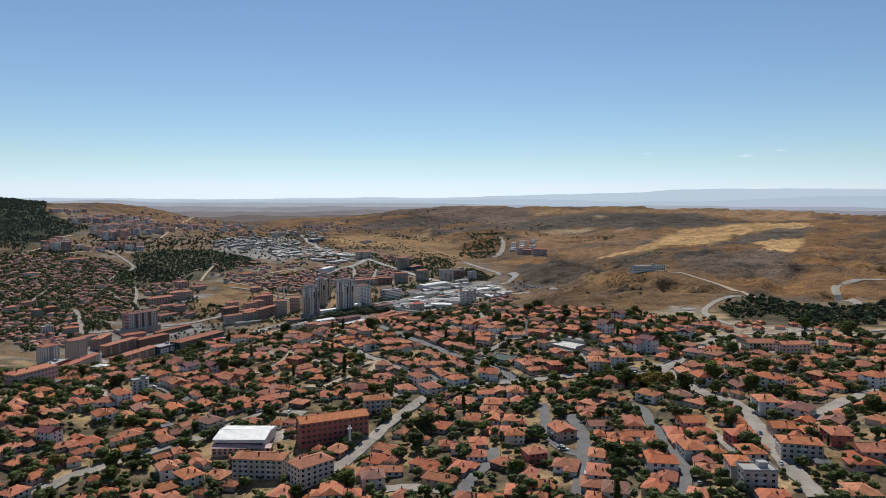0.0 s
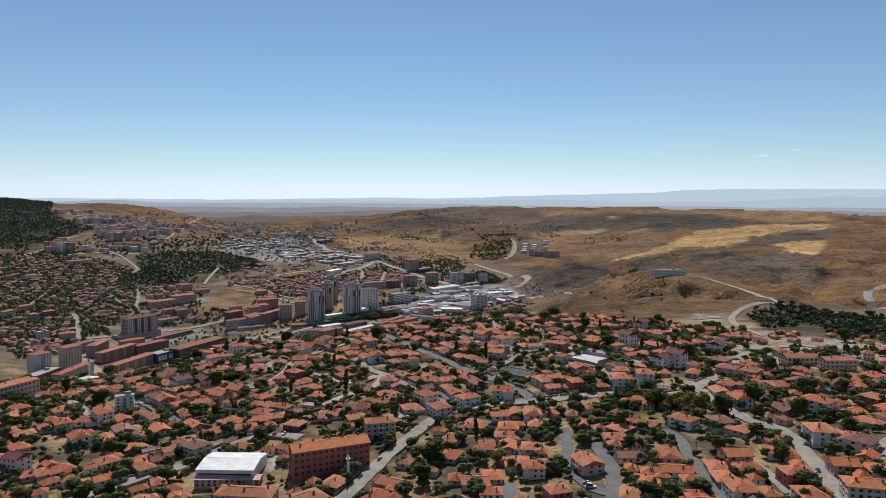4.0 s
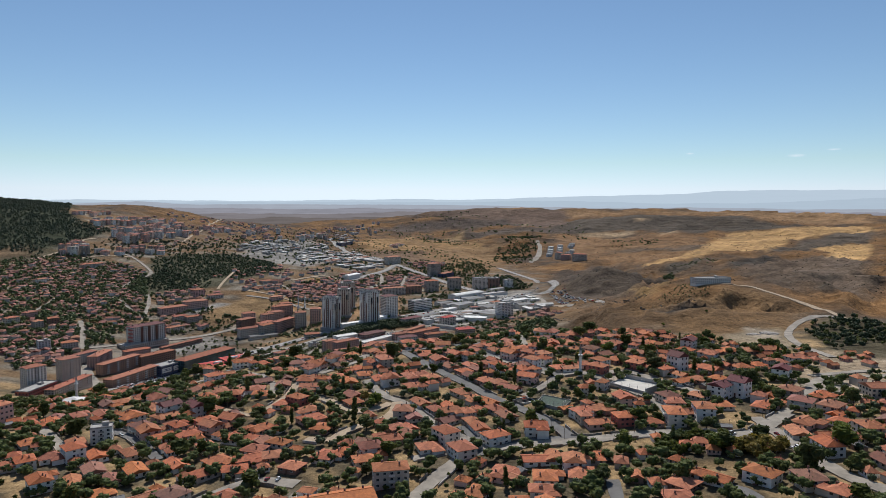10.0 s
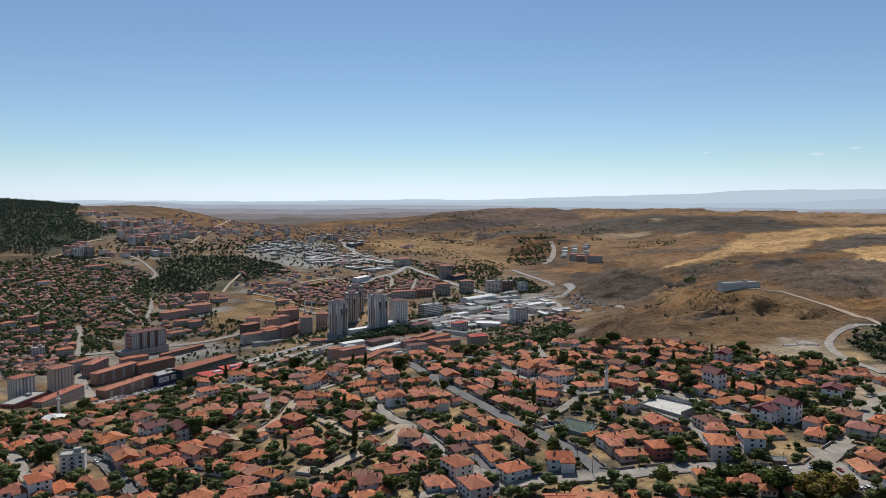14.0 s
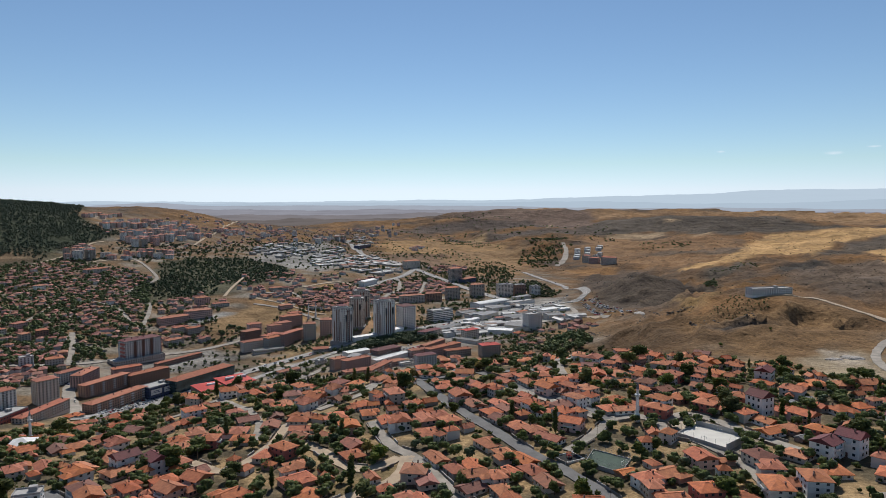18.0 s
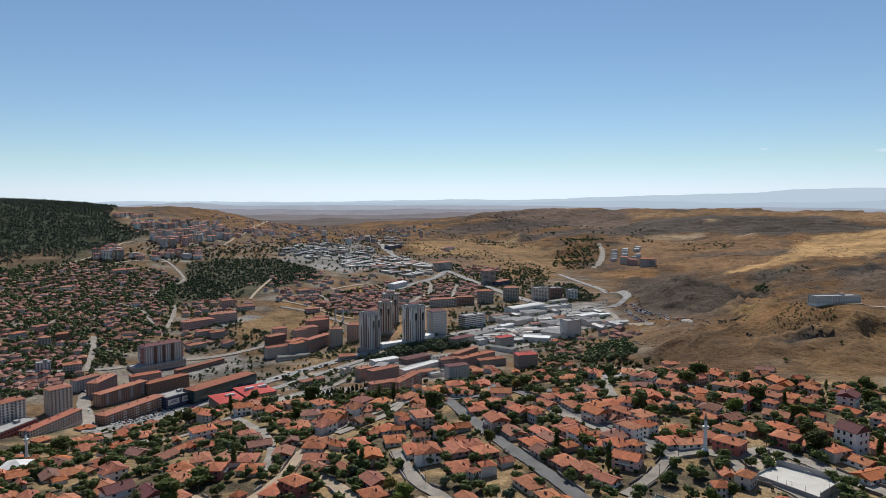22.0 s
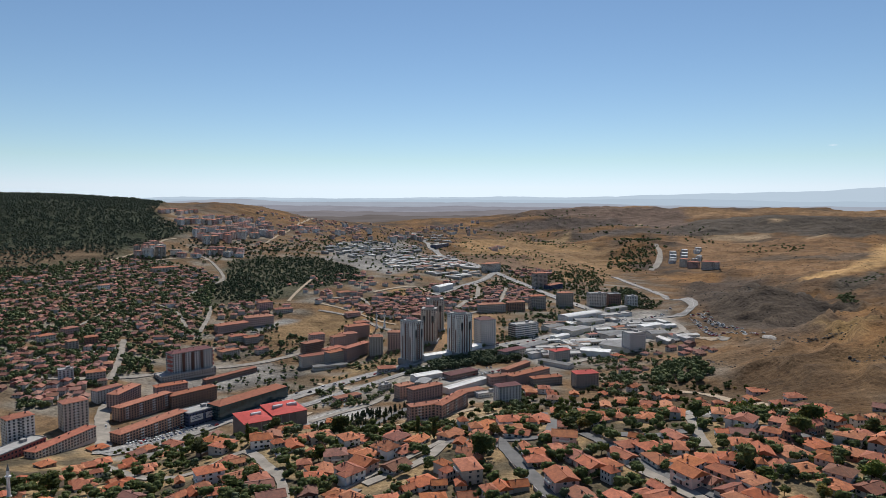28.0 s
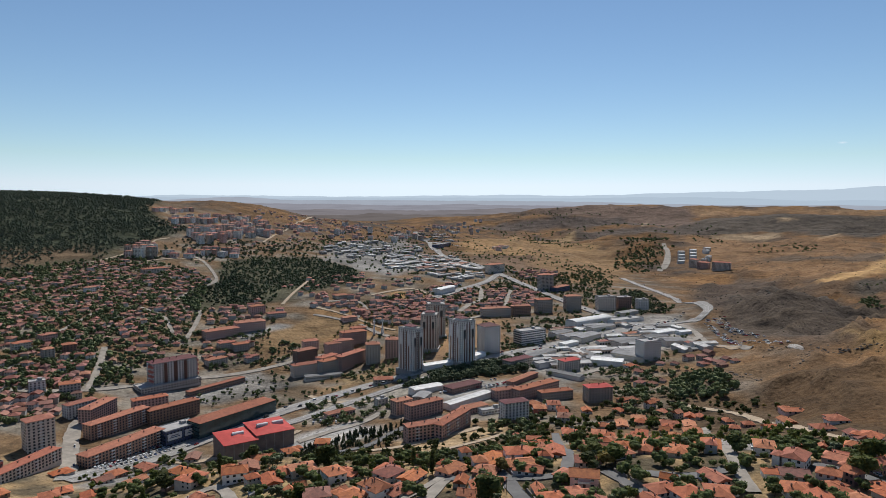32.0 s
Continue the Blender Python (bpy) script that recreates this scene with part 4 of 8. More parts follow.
block("apt", -359, 1237, 39, 13, 18, 59, "hip", "WALL")
block("apt", -343, 1264, 53, 13, 18, 71, "hip", "WALL_PINK")
block("tower", -315, 1276, 19, 15, 27, 23, "hip", "WALL")
block("tower", -293, 1298, 19, 15, 26, 9, "hip", "WALL_PINK")
block("apt", -371, 1353, 38, 14, 18, 42, "hip", "WALL_PINK")
block("apt", -414, 1275, 32, 14, 16, 58, "hip", "WALL_BARE")
block("apt", -390, 1224, 39, 13, 15, 45, "hip", "WALL")
block("apt", -384, 1304, 22, 13, 17, 48, "hip", "WALL_PINK")
block("skyscraper", -244, 1210, 18, 26, 56, 56, "flat", "WALL_WHITE")
block("skyscraper", -185, 1243, 23, 26, 56, 48, "flat", "WALL_WHITE")
block("skyscraper", -244, 1316, 22, 22, 52, 5, "flat", "WALL")
block("skyscraper", -252, 1390, 26, 22, 52, 19, "flat", "WALL")
block("tower", -160, 1310, 25, 21, 37, 39, "dark", "WALL_WHITE")
block("clinic", -109, 1378, 44, 18, 20, 44, "flat", "WALL_WHITE")
block("tower", 50, 1309, 27, 18, 27, 35, "flat", "WALL_WHITE")
block("apt", -18, 1122, 27, 15, 16, 24, "red", "WALL")
block("row", -169, 970, 35, 11, 14, 36, "hip", "WALL_PINK")
block("row", -149, 993, 53, 11, 14, 72, "hip", "WALL_PINK")
block("row", -211, 1047, 19, 11, 14, 49, "hip", "WALL_PINK")
block("row", -186, 1039, 39, 11, 14, 49, "hip", "WALL_PINK")
block("shed", -203, 1120, 37, 14, 6, 45, "shed_white", "WALL_WHITE")
block("shed", -150, 1084, 63, 11, 6, 57, "shed_white", "WALL_WHITE")
block("shed", -213, 1222, 42, 12, 6, 44, "shed_white", "WALL_WHITE")
block("shed", -172, 1267, 34, 12, 6, 63, "shed_white", "WALL_WHITE")
block("apt", -98, 1042, 26, 13, 17, 34, "dark", "WALL_WHITE")
block("row", -114, 1111, 29, 11, 10, 36, "hip", "WALL_PINK")
block("row", -83, 1129, 62, 12, 12, 51, "hip", "WALL_PINK")
block("row", -62, 1121, 37, 11, 9, 31, "hip", "WALL")
block("shed", -102, 1182, 54, 9, 5, 63, "hip", "WALL_BARE")
block("shed", -54, 1214, 46, 12, 5, -29, "shed_grey", "WALL")
block("apt", -50, 1247, 26, 13, 14, 43, "red", "WALL")
block("apt", -114, 1251, 41, 14, 9, 52, "dark", "WALL")
block("shed", -2, 1287, 40, 20, 7, -9, "shed_white", "WALL_WHITE")
block("shed", 32, 1320, 47, 34, 8, -30, "shed_grey", "WALL")
block("shed", -23, 1529, 86, 24, 9, 48, "barrel", "WALL_WHITE")
block("shed", -66, 1440, 38, 18, 6, 50, "shed_grey", "WALL")
block("shed", -49, 1426, 40, 16, 6, 51, "shed_grey", "WALL")
block("shed", -90, 1303, 58, 15, 6, 58, "shed_grey", "WALL")
block("shed", -81, 1256, 30, 14, 6, 47, "flat", "WALL_WHITE")
block("shed", -29, 1423, 50, 22, 7, 55, "shed_grey", "WALL")
block("shed", -5, 1493, 50, 16, 6, 44, "shed_grey", "WALL")
block("shed", 30, 1394, 50, 18, 7, 48, "shed_grey", "WALL")
block("shed", 70, 1423, 38, 18, 7, 28, "shed_grey", "WALL")
block("shed", 38, 1453, 24, 10, 5, 42, "hip", "WALL_WHITE")
block("shed", 91, 1391, 30, 22, 7, 22, "shed_grey", "WALL")
block("shed", 87, 1458, 45, 15, 6, 44, "shed_white", "WALL_WHITE")
block("shed", 37, 1556, 66, 20, 6, 43, "flat", "WALL_WHITE")
block("shed", 43, 1626, 48, 15, 6, 49, "shed_grey", "WALL")
block("shed", -53, 1380, 32, 12, 5, 53, "shed_white", "WALL_WHITE")
block("shed", 115, 1454, 21, 12, 5, 32, "shed_white", "WALL_WHITE")
block("apt", 8, 1664, 34, 16, 26, 22, "flat", "WALL")
block("apt", 40, 1682, 26, 16, 24, 22, "flat", "WALL_BARE")
block("apt", 74, 1682, 20, 16, 21, 20, "flat", "WALL_WHITE")
block("apt", -182, 1556, 52, 13, 15, 30, "hip", "WALL")
block("apt", -141, 1584, 34, 13, 16, 24, "hip", "WALL_BARE")
block("apt", -103, 1616, 29, 16, 24, 30, "hip", "WALL")
block("apt", -52, 1650, 29, 16, 27, 24, "hip", "WALL")
block("apt", -240, 1988, 47, 18, 20, 47, "hip", "WALL")
block("apt", -112, 1848, 30, 18, 33, 34, "hip", "WALL")
block("apt", -81, 1854, 55, 16, 10, 61, "hip", "BLUE")
block("apt", -567, 1316, 53, 16, 11, 54, "hip", "WALL_PINK")
block("apt", -543, 1359, 45, 18, 13, 44, "hip", "WALL_PINK")
block("apt", -536, 1277, 24, 12, 9, 55, "hip", "WALL")
block("apt", -516, 1281, 22, 12, 9, 49, "hip", "WALL")
block("apt", -518, 1218, 28, 13, 8, 62, "hip", "WALL")
block("apt", -940, 1684, 54, 16, 9, 61, "hip", "WALL")
block("apt", -569, 1432, 25, 14, 14, 52, "hip", "WALL_PINK")
block("apt", -531, 1427, 30, 14, 6, 41, "hip", "WALL")
block("apt", -694, 1158, 16, 12, 12, 48, "hip", "WALL_BARE")
block("apt", -702, 1131, 13, 12, 12, 62, "hip", "WALL")
block("apt", -754, 1188, 21, 12, 10, 71, "hip", "WALL_PINK")
block("apt", -753, 1142, 20, 12, 10, 68, "hip", "WALL")
block("apt", -932, 1481, 18, 12, 10, 62, "hip", "WALL_WHITE")
block("apt", -373, 1253, 32, 13, 17, 68, "hip", "WALL_PINK")
block("apt", -374, 1319, 27, 13, 17, 42, "hip", "WALL_PINK")
block("apt", -371, 1376, 23, 13, 16, 40, "hip", "WALL_PINK")
block("apt", -423, 1314, 22, 13, 14, 40, "hip", "WALL_PINK")
block("shop", -164, 1132, 43, 16, 6, 51, "dark", "WALL_BARE")
block("shop", -200, 1089, 22, 14, 6, 82, "shed_grey", "WALL")
block("shop", -361, 1211, 48, 12, 5, 33, "shed_grey", "WALL")
block("shop", -268, 1172, 23, 14, 6, 24, "hip", "WALL")
block("shop", -243, 1081, 12, 10, 6, 46, "flat", "WALL")
block("shop", -278, 1051, 31, 10, 5, 49, "hip", "WALL_PINK")
block("shop", -139, 1057, 27, 12, 6, 47, "hip", "WALL_PINK")
block("shop", -121, 1056, 27, 9, 4, 38, "flat", "WALL_WHITE")
block("shop", -408, 1438, 25, 12, 6, 44, "hip", "WALL_PINK")
block("shop", -461, 1544, 26, 14, 5, 48, "hip", "WALL")
block("far", -1074, 1774, 11, 14, 24, 54, "hip", "WALL")
block("far", -1062, 1787, 12, 14, 24, 52, "hip", "WALL_PINK")
block("far", -1049, 1800, 12, 14, 24, 53, "hip", "WALL_WHITE")
block("far", -1075, 2029, 13, 14, 22, 66, "hip", "WALL_WHITE")
block("far", -1065, 2046, 13, 14, 22, 65, "hip", "WALL")
block("far", -1013, 1979, 15, 14, 22, 59, "hip", "WALL_WHITE")
block("far", -998, 1998, 16, 14, 22, 60, "hip", "WALL")
block("far", -981, 2036, 12, 14, 22, 70, "hip", "WALL_PINK")
block("far", -1041, 2084, 10, 14, 18, 58, "hip", "WALL_WHITE")
block("far", -1033, 2096, 13, 14, 18, 73, "hip", "WALL")
block("far", -975, 1872, 9, 14, 14, 56, "hip", "WALL_PINK")
block("far", -958, 1871, 9, 14, 12, 52, "hip", "WALL_PINK")
block("far", -947, 1880, 9, 14, 12, 48, "hip", "WALL_WHITE")
block("far", -936, 1889, 10, 14, 12, 52, "hip", "WALL")
block("far", -925, 1899, 10, 14, 12, 51, "hip", "WALL_PINK")
block("far", -915, 1926, 10, 14, 14, 52, "hip", "WALL")
block("far", -904, 1936, 10, 14, 14, 54, "hip", "WALL_PINK")
block("far", -892, 1947, 10, 14, 14, 47, "hip", "WALL_WHITE")
block("far", -1009, 2116, 12, 14, 16, 68, "hip", "WALL")
block("far", -999, 2131, 11, 14, 16, 57, "hip", "WALL_PINK")
block("far", -993, 2146, 20, 14, 16, 91, "hip", "WALL_WHITE")
block("far", -1179, 2117, 16, 14, 15, 89, "hip", "WALL_WHITE")
block("far", -1176, 2140, 17, 14, 15, 89, "hip", "WALL")
block("far", -1171, 2161, 13, 14, 15, 76, "hip", "WALL_PINK")
block("far", -1167, 2182, 19, 14, 15, 93, "hip", "WALL_WHITE")
block("far", -1165, 2209, 26, 14, 15, 99, "hip", "WALL")
block("far", -1151, 2219, 13, 14, 14, 70, "hip", "WALL")
block("far", -1148, 2241, 25, 14, 14, 97, "hip", "WALL_PINK")
block("far", -1147, 2272, 18, 14, 14, 87, "hip", "WALL_WHITE")
block("far", -1071, 2389, 14, 14, 16, 49, "hip", "WALL_WHITE")
block("far", -1066, 2417, 47, 14, 16, 101, "hip", "WALL")
block("far", -978, 2237, 17, 14, 12, 80, "hip", "WALL")
block("far", -973, 2264, 20, 14, 12, 86, "hip", "WALL_PINK")
block("far", -967, 2289, 16, 14, 12, 75, "hip", "WALL_WHITE")
block("far", -944, 2299, 13, 14, 14, 71, "hip", "WALL_PINK")
block("far", -989, 2455, 15, 14, 12, 72, "hip", "WALL")
block("far", -974, 2460, 32, 14, 12, 96, "hip", "WALL_PINK")
block("far", -973, 2498, 35, 14, 12, 97, "hip", "WALL_WHITE")
block("far", -969, 2152, 11, 14, 14, 74, "hip", "WALL_WHITE")
block("far", -961, 2161, 16, 14, 14, 89, "hip", "WALL")
block("far", -1293, 2189, 13, 14, 10, 83, "hip", "WALL_PINK")
block("far", -1288, 2208, 12, 14, 10, 75, "hip", "WALL_WHITE")
block("far", -1292, 2235, 39, 14, 10, 111, "hip", "WALL")
block("far", -1297, 2271, 14, 14, 10, 85, "hip", "WALL_PINK")
block("far", -1265, 2244, 29, 14, 10, 105, "hip", "WALL_PINK")
block("far", -1269, 2280, 12, 14, 10, 76, "hip", "WALL_WHITE")
block("far", -1269, 2307, 14, 14, 10, 81, "hip", "WALL")
block("far", -1261, 2325, 11, 14, 10, 65, "hip", "WALL_PINK")
block("apt", -497, 2588, 110, 20, 10, 78, "flat", "BLUE")
block("shed", -303, 1698, 60, 18, 9, 72, "barrel", "WALL_WHITE")
block("lodge", 348, 1118, 58, 15, 8, 15, "flat", "WALL_WHITE")
block("far", 322, 2512, 34, 16, 20, -30, "hip", "WALL_PINK")
block("far", 360, 2450, 50, 16, 23, -24, "hip", "WALL")
block("far", 303, 2566, 26, 16, 25, -40, "hip", "WALL")
block("far", 346, 2640, 44, 15, 15, 70, "flat", "WALL")
block("far", 372, 2720, 60, 14, 13, 75, "shed_grey", "WALL_WHITE")
block("far", 280, 2680, 20, 17, 11, 8, "shed_white", "WALL_WHITE")
block("far", 290, 2735, 20, 17, 11, 8, "shed_white", "WALL_WHITE")
block("far", 297, 2790, 20, 17, 11, 8, "shed_white", "WALL_WHITE")
block("far", 304, 2845, 20, 17, 11, 8, "shed_white", "WALL_WHITE")
block("far", 330, 2760, 20, 17, 11, 8, "shed_white", "WALL_WHITE")
block("far", 337, 2810, 20, 17, 11, 8, "shed_white", "WALL_WHITE")
block("far", 344, 2855, 20, 17, 11, 8, "shed_white", "WALL_WHITE")
block("far", 384, 2840, 20, 17, 11, 8, "shed_white", "WALL_WHITE")
block("far", 396, 2885, 20, 17, 11, 8, "shed_white", "WALL_WHITE")

WALL_ORANGE = material("orange_plaster", (0.43, 0.26, 0.185), 0.9, (0.33, 0.20, 0.145), 0.25, 8, 0.15, 4.0, vary=0.15)
BLUE = material("blue_cladding", (0.06, 0.085, 0.16), 0.4, (0.045, 0.06, 0.12), 0.2, 4, spec=0.5)
GLASSWALL = material("green_curtain_wall", (0.035, 0.07, 0.075), 0.12, (0.025, 0.05, 0.055), 0.15, 3, spec=0.7)
ROOF_DARK = material("dark_red_tiles", (0.16, 0.045, 0.045), 0.8, (0.11, 0.035, 0.035), 0.5, 6, 0.3, 5.0, vary=0.2)
RENDER_BAND = material("grey_band", (0.30, 0.29, 0.28), 0.85, (0.24, 0.23, 0.22), 0.3)
BROWN_PANEL = material("brown_panel", (0.16, 0.085, 0.06), 0.8, (0.13, 0.07, 0.05), 0.3)
GREYWALL = material("grey-brown_cladding", (0.20, 0.165, 0.145), 0.8, (0.15, 0.125, 0.11), 0.2, 6, 0.1, 2.0)
WALLS = {"GREYWALL": GREYWALL, "WALL": WALL, "WALL_PINK": WALL_PINK, "WALL_WHITE": WALL_WHITE, "WALL_BARE": WALL_BARE, "WALL_ORANGE": WALL_ORANGE,
         "BLUE": BLUE, "GLASSWALL": GLASSWALL, "BRICK_RED": BRICK_RED}
TONE = {"GREYWALL": "grey-brown clad", "WALL": "cream", "WALL_PINK": "pink", "WALL_WHITE": "white", "WALL_BARE": "bare brick", "WALL_ORANGE": "orange-brown",
        "BLUE": "blue clad", "GLASSWALL": "green glass", "BRICK_RED": "dark red"}


# ---- streets ----
def build_streets():
    for n, (stuff, width, way) in enumerate(STREETS):
        p = np.array(way, float)
        # round the corners
        for _ in range(2):
            q = np.empty((2 * len(p) - 2, 2))
            q[0::2], q[1::2] = p[:-1] * 0.75 + p[1:] * 0.25, p[:-1] * 0.25 + p[1:] * 0.75
            p = np.concatenate([p[:1], q, p[-1:]])
        s = np.concatenate([[0], np.cumsum(np.hypot(*np.diff(p, axis=0).T))])
        k = max(3, int(s[-1] / 4))
        u = np.linspace(0, s[-1], k)
        p = np.stack([np.interp(u, s, p[:, 0]), np.interp(u, s, p[:, 1])], 1)
        d = np.gradient(p, axis=0)
        d /= np.maximum(np.hypot(d[:, 0], d[:, 1]), 1e-6)[:, None]
        side = np.stack([-d[:, 1], d[:, 0]], 1)
        rag = 0.02 if stuff is HIGHWAY else 0.07
        ragged = 1 + rag * np.sin(u * 0.21 + n) + rag * 0.7 * np.sin(u * 0.53 + 2 * n)
        verts, lift = [], 0.30 + 0.012 * (n % 24) + 0.0004 * np.median(p[:, 1])
        cols = (-1.0, -1.0, -0.5, 0.0, 0.5, 1.0, 1.0)
        for j, c in enumerate(cols):
            q = p + side * (c * width / 2 * ragged)[:, None]
            z = ground_z(q[:, 0], q[:, 1]) + (lift if 0 < j < len(cols) - 1 else -0.6)
            verts.append(np.stack([q[:, 0], q[:, 1], z], 1))
        v = np.stack(verts, 1).reshape(-1, 3)
        m = len(cols)
        i = (np.arange(k - 1)[:, None] * m + np.arange(m - 1)[None]).ravel()
        f = np.stack([i, i + m, i + m + 1, i + 1], 1)
        ob = mesh_object("road", v.tolist(), f[:, ::-1].tolist(), stuff, smooth=False)
        tagged(ob, {"asphalt": "grey asphalt street with worn ragged edges", "dusty_paving": "pale dusty paved street between houses", "dirt_track": "bare earth track over dry ground", "sun-bleached_asphalt": "wide pale sun-bleached asphalt main road"}[stuff.name], "road", kind="structure")


build_streets()

SEG = np.array([(*a, *b, w) for _, w, way in STREETS for a, b in zip(way[:-1], way[1:])], float)


def off_streets(x, y):
    """Distances of many points to the nearest street's edge."""
    best = np.full(len(x), 1e9)
    for x1, y1, x2, y2, w in SEG:
        dx, dy = x2 - x1, y2 - y1
        t = np.clip(((x - x1) * dx + (y - y1) * dy) / max(dx * dx + dy * dy, 1e-6), 0, 1)
        best = np.minimum(best, np.hypot(x - x1 - t * dx, y - y1 - t * dy) - w / 2)
    return best


def nearest_street(x, y):
    """Distance to the nearest street's edge, its direction, and the way off it."""
    a, b = SEG[:, :2], SEG[:, 2:4]
    d = b - a
    t = np.clip(((x - a[:, 0]) * d[:, 0] + (y - a[:, 1]) * d[:, 1]) / np.maximum((d**2).sum(1), 1e-6), 0, 1)
    q = a + d * t[:, None]
    r = np.hypot(x - q[:, 0], y - q[:, 1])
    i = int(np.argmin(r - SEG[:, 4] / 2))
    return r[i] - SEG[i, 4] / 2, math.degrees(math.atan2(d[i, 1], d[i, 0])), ((x - q[i, 0]) / max(r[i], 0.1), (y - q[i, 1]) / max(r[i], 0.1))


# ---- pieces of buildings ----
def box(bm, x, y, z, w, d, h, slot=0):
    """A box standing on z, centred on x, y."""
    r = bmesh.ops.create_cube(bm, size=1, matrix=Matrix.Translation((x, y, z + h / 2)) @ Matrix.Diagonal((w, d, h, 1)))
    if slot:
        for f in {f for v in r["verts"] for f in v.link_faces}:
            f.material_index = slot


def roof_mesh(bm, w, d, z, rise, kind="hip", over=0.55, thick=0.22, slot=0, x=0.0, y=0.0):
    """A hipped or gabled roof with overhanging eaves, a fascia and a ridge cap, over a w by d wall top at z."""
    a, b = w / 2 + over, d / 2 + over
    inset = {"hip": min(b, a) * 0.95, "gable": 0.0, "half": min(b, a) * 0.45}[kind]
    turned = b > a
    if turned:
        a, b = b, a
    drop = rise * over / max(b, 0.1)
    low = [(-a, -b), (a, -b), (a, b), (-a, b)]
    ridge = [(-a + inset, 0), (a - inset, 0)]
    def P(p, h):
        q = (p[1], p[0]) if turned else p
        return bm.verts.new((q[0] + x, q[1] + y, h))
    lo = [P(p, z - drop * 0.5 - thick) for p in low]
    up = [P(p, z - drop * 0.5) for p in low]
    rg = [P(p, z + rise) for p in ridge]
    faces = [lo[::-1], *[(lo[i], lo[(i + 1) % 4], up[(i + 1) % 4], up[i]) for i in range(4)],
             (up[0], up[1], rg[1], rg[0]), (up[1], up[2], rg[1]), (up[2], up[3], rg[0], rg[1]), (up[3], up[0], rg[0])]
    made = [bm.faces.new(f) for f in faces]
    if turned:
        bmesh.ops.reverse_faces(bm, faces=made)
    for f in made:
        f.material_index = slot
    L = (a - inset) * 2 + 0.2
    if turned:
        box(bm, x, y, z + rise - 0.06, 0.35, L, 0.16, slot)
    else:
        box(bm, x, y, z + rise - 0.06, L, 0.35, 0.16, slot)


def wall_mesh(bm, w, d, h, sunk=2.5, storeys=1, slot=0):
    box(bm, 0, 0, -sunk, w, d, h + sunk, slot)
    box(bm, 0, 0, -sunk, w + 0.16, d + 0.16, sunk + 0.45, slot)
    for s in range(1, storeys):
        box(bm, 0, 0, h * s / storeys - 0.1, w + 0.14, d + 0.14, 0.2, slot)


def ledge(bm, x, y, z, w, out):
    """A balcony in one piece: a slab whose front and ends turn up into a parapet."""
    a = [(-w / 2, 0), (-w / 2, -out), (w / 2, -out), (w / 2, 0)]
    b = [(-w / 2 + 0.12, 0), (-w / 2 + 0.12, -out + 0.12), (w / 2 - 0.12, -out + 0.12), (w / 2 - 0.12, 0)]
    V = lambda p, h: bm.verts.new((x + p[0], y + p[1], z + h))
    lo, hi, ih, il = [V(p, 0) for p in a], [V(p, 1.1) for p in a], [V(p, 1.1) for p in b], [V(p, 0.16) for p in b]
    bm.faces.new(lo[::-1])
    bm.faces.new(il)
    for i in range(3):
        bm.faces.new((lo[i], lo[i + 1], hi[i + 1], hi[i]))
        bm.faces.new((hi[i], hi[i + 1], ih[i + 1], ih[i]))
        bm.faces.new((ih[i], ih[i + 1], il[i + 1], il[i]))


def window_part(parent, x, y, z, w, h, turn, name="window"):
    """A window: a raised frame and sill round a dark pane set into it."""
    key = (round(w, 2), round(h, 2))
    if key not in window_part.made:
        bm = bmesh.new()
        box(bm, 0, -0.02, -h / 2, w + 0.12, 0.16, h)
        front = min(bm.faces, key=lambda q: q.calc_center_median().y)
        bmesh.ops.inset_region(bm, faces=[front], thickness=0.1)
        bmesh.ops.translate(bm, verts=front.verts, vec=(0, 0.07, 0))
        front.material_index = 1
        me = bpy.data.meshes.new("window")
        bm.to_mesh(me)
        bm.free()
        me.materials.append(FRAME_WHITE)
        me.materials.append(GLASS)
        window_part.made[key] = me
    ob = new(name, window_part.made[key])
    ob.parent = parent
    ob.matrix_basis = pose(x, y, z, 0, 0, turn)
    return ob


window_part.made = {}


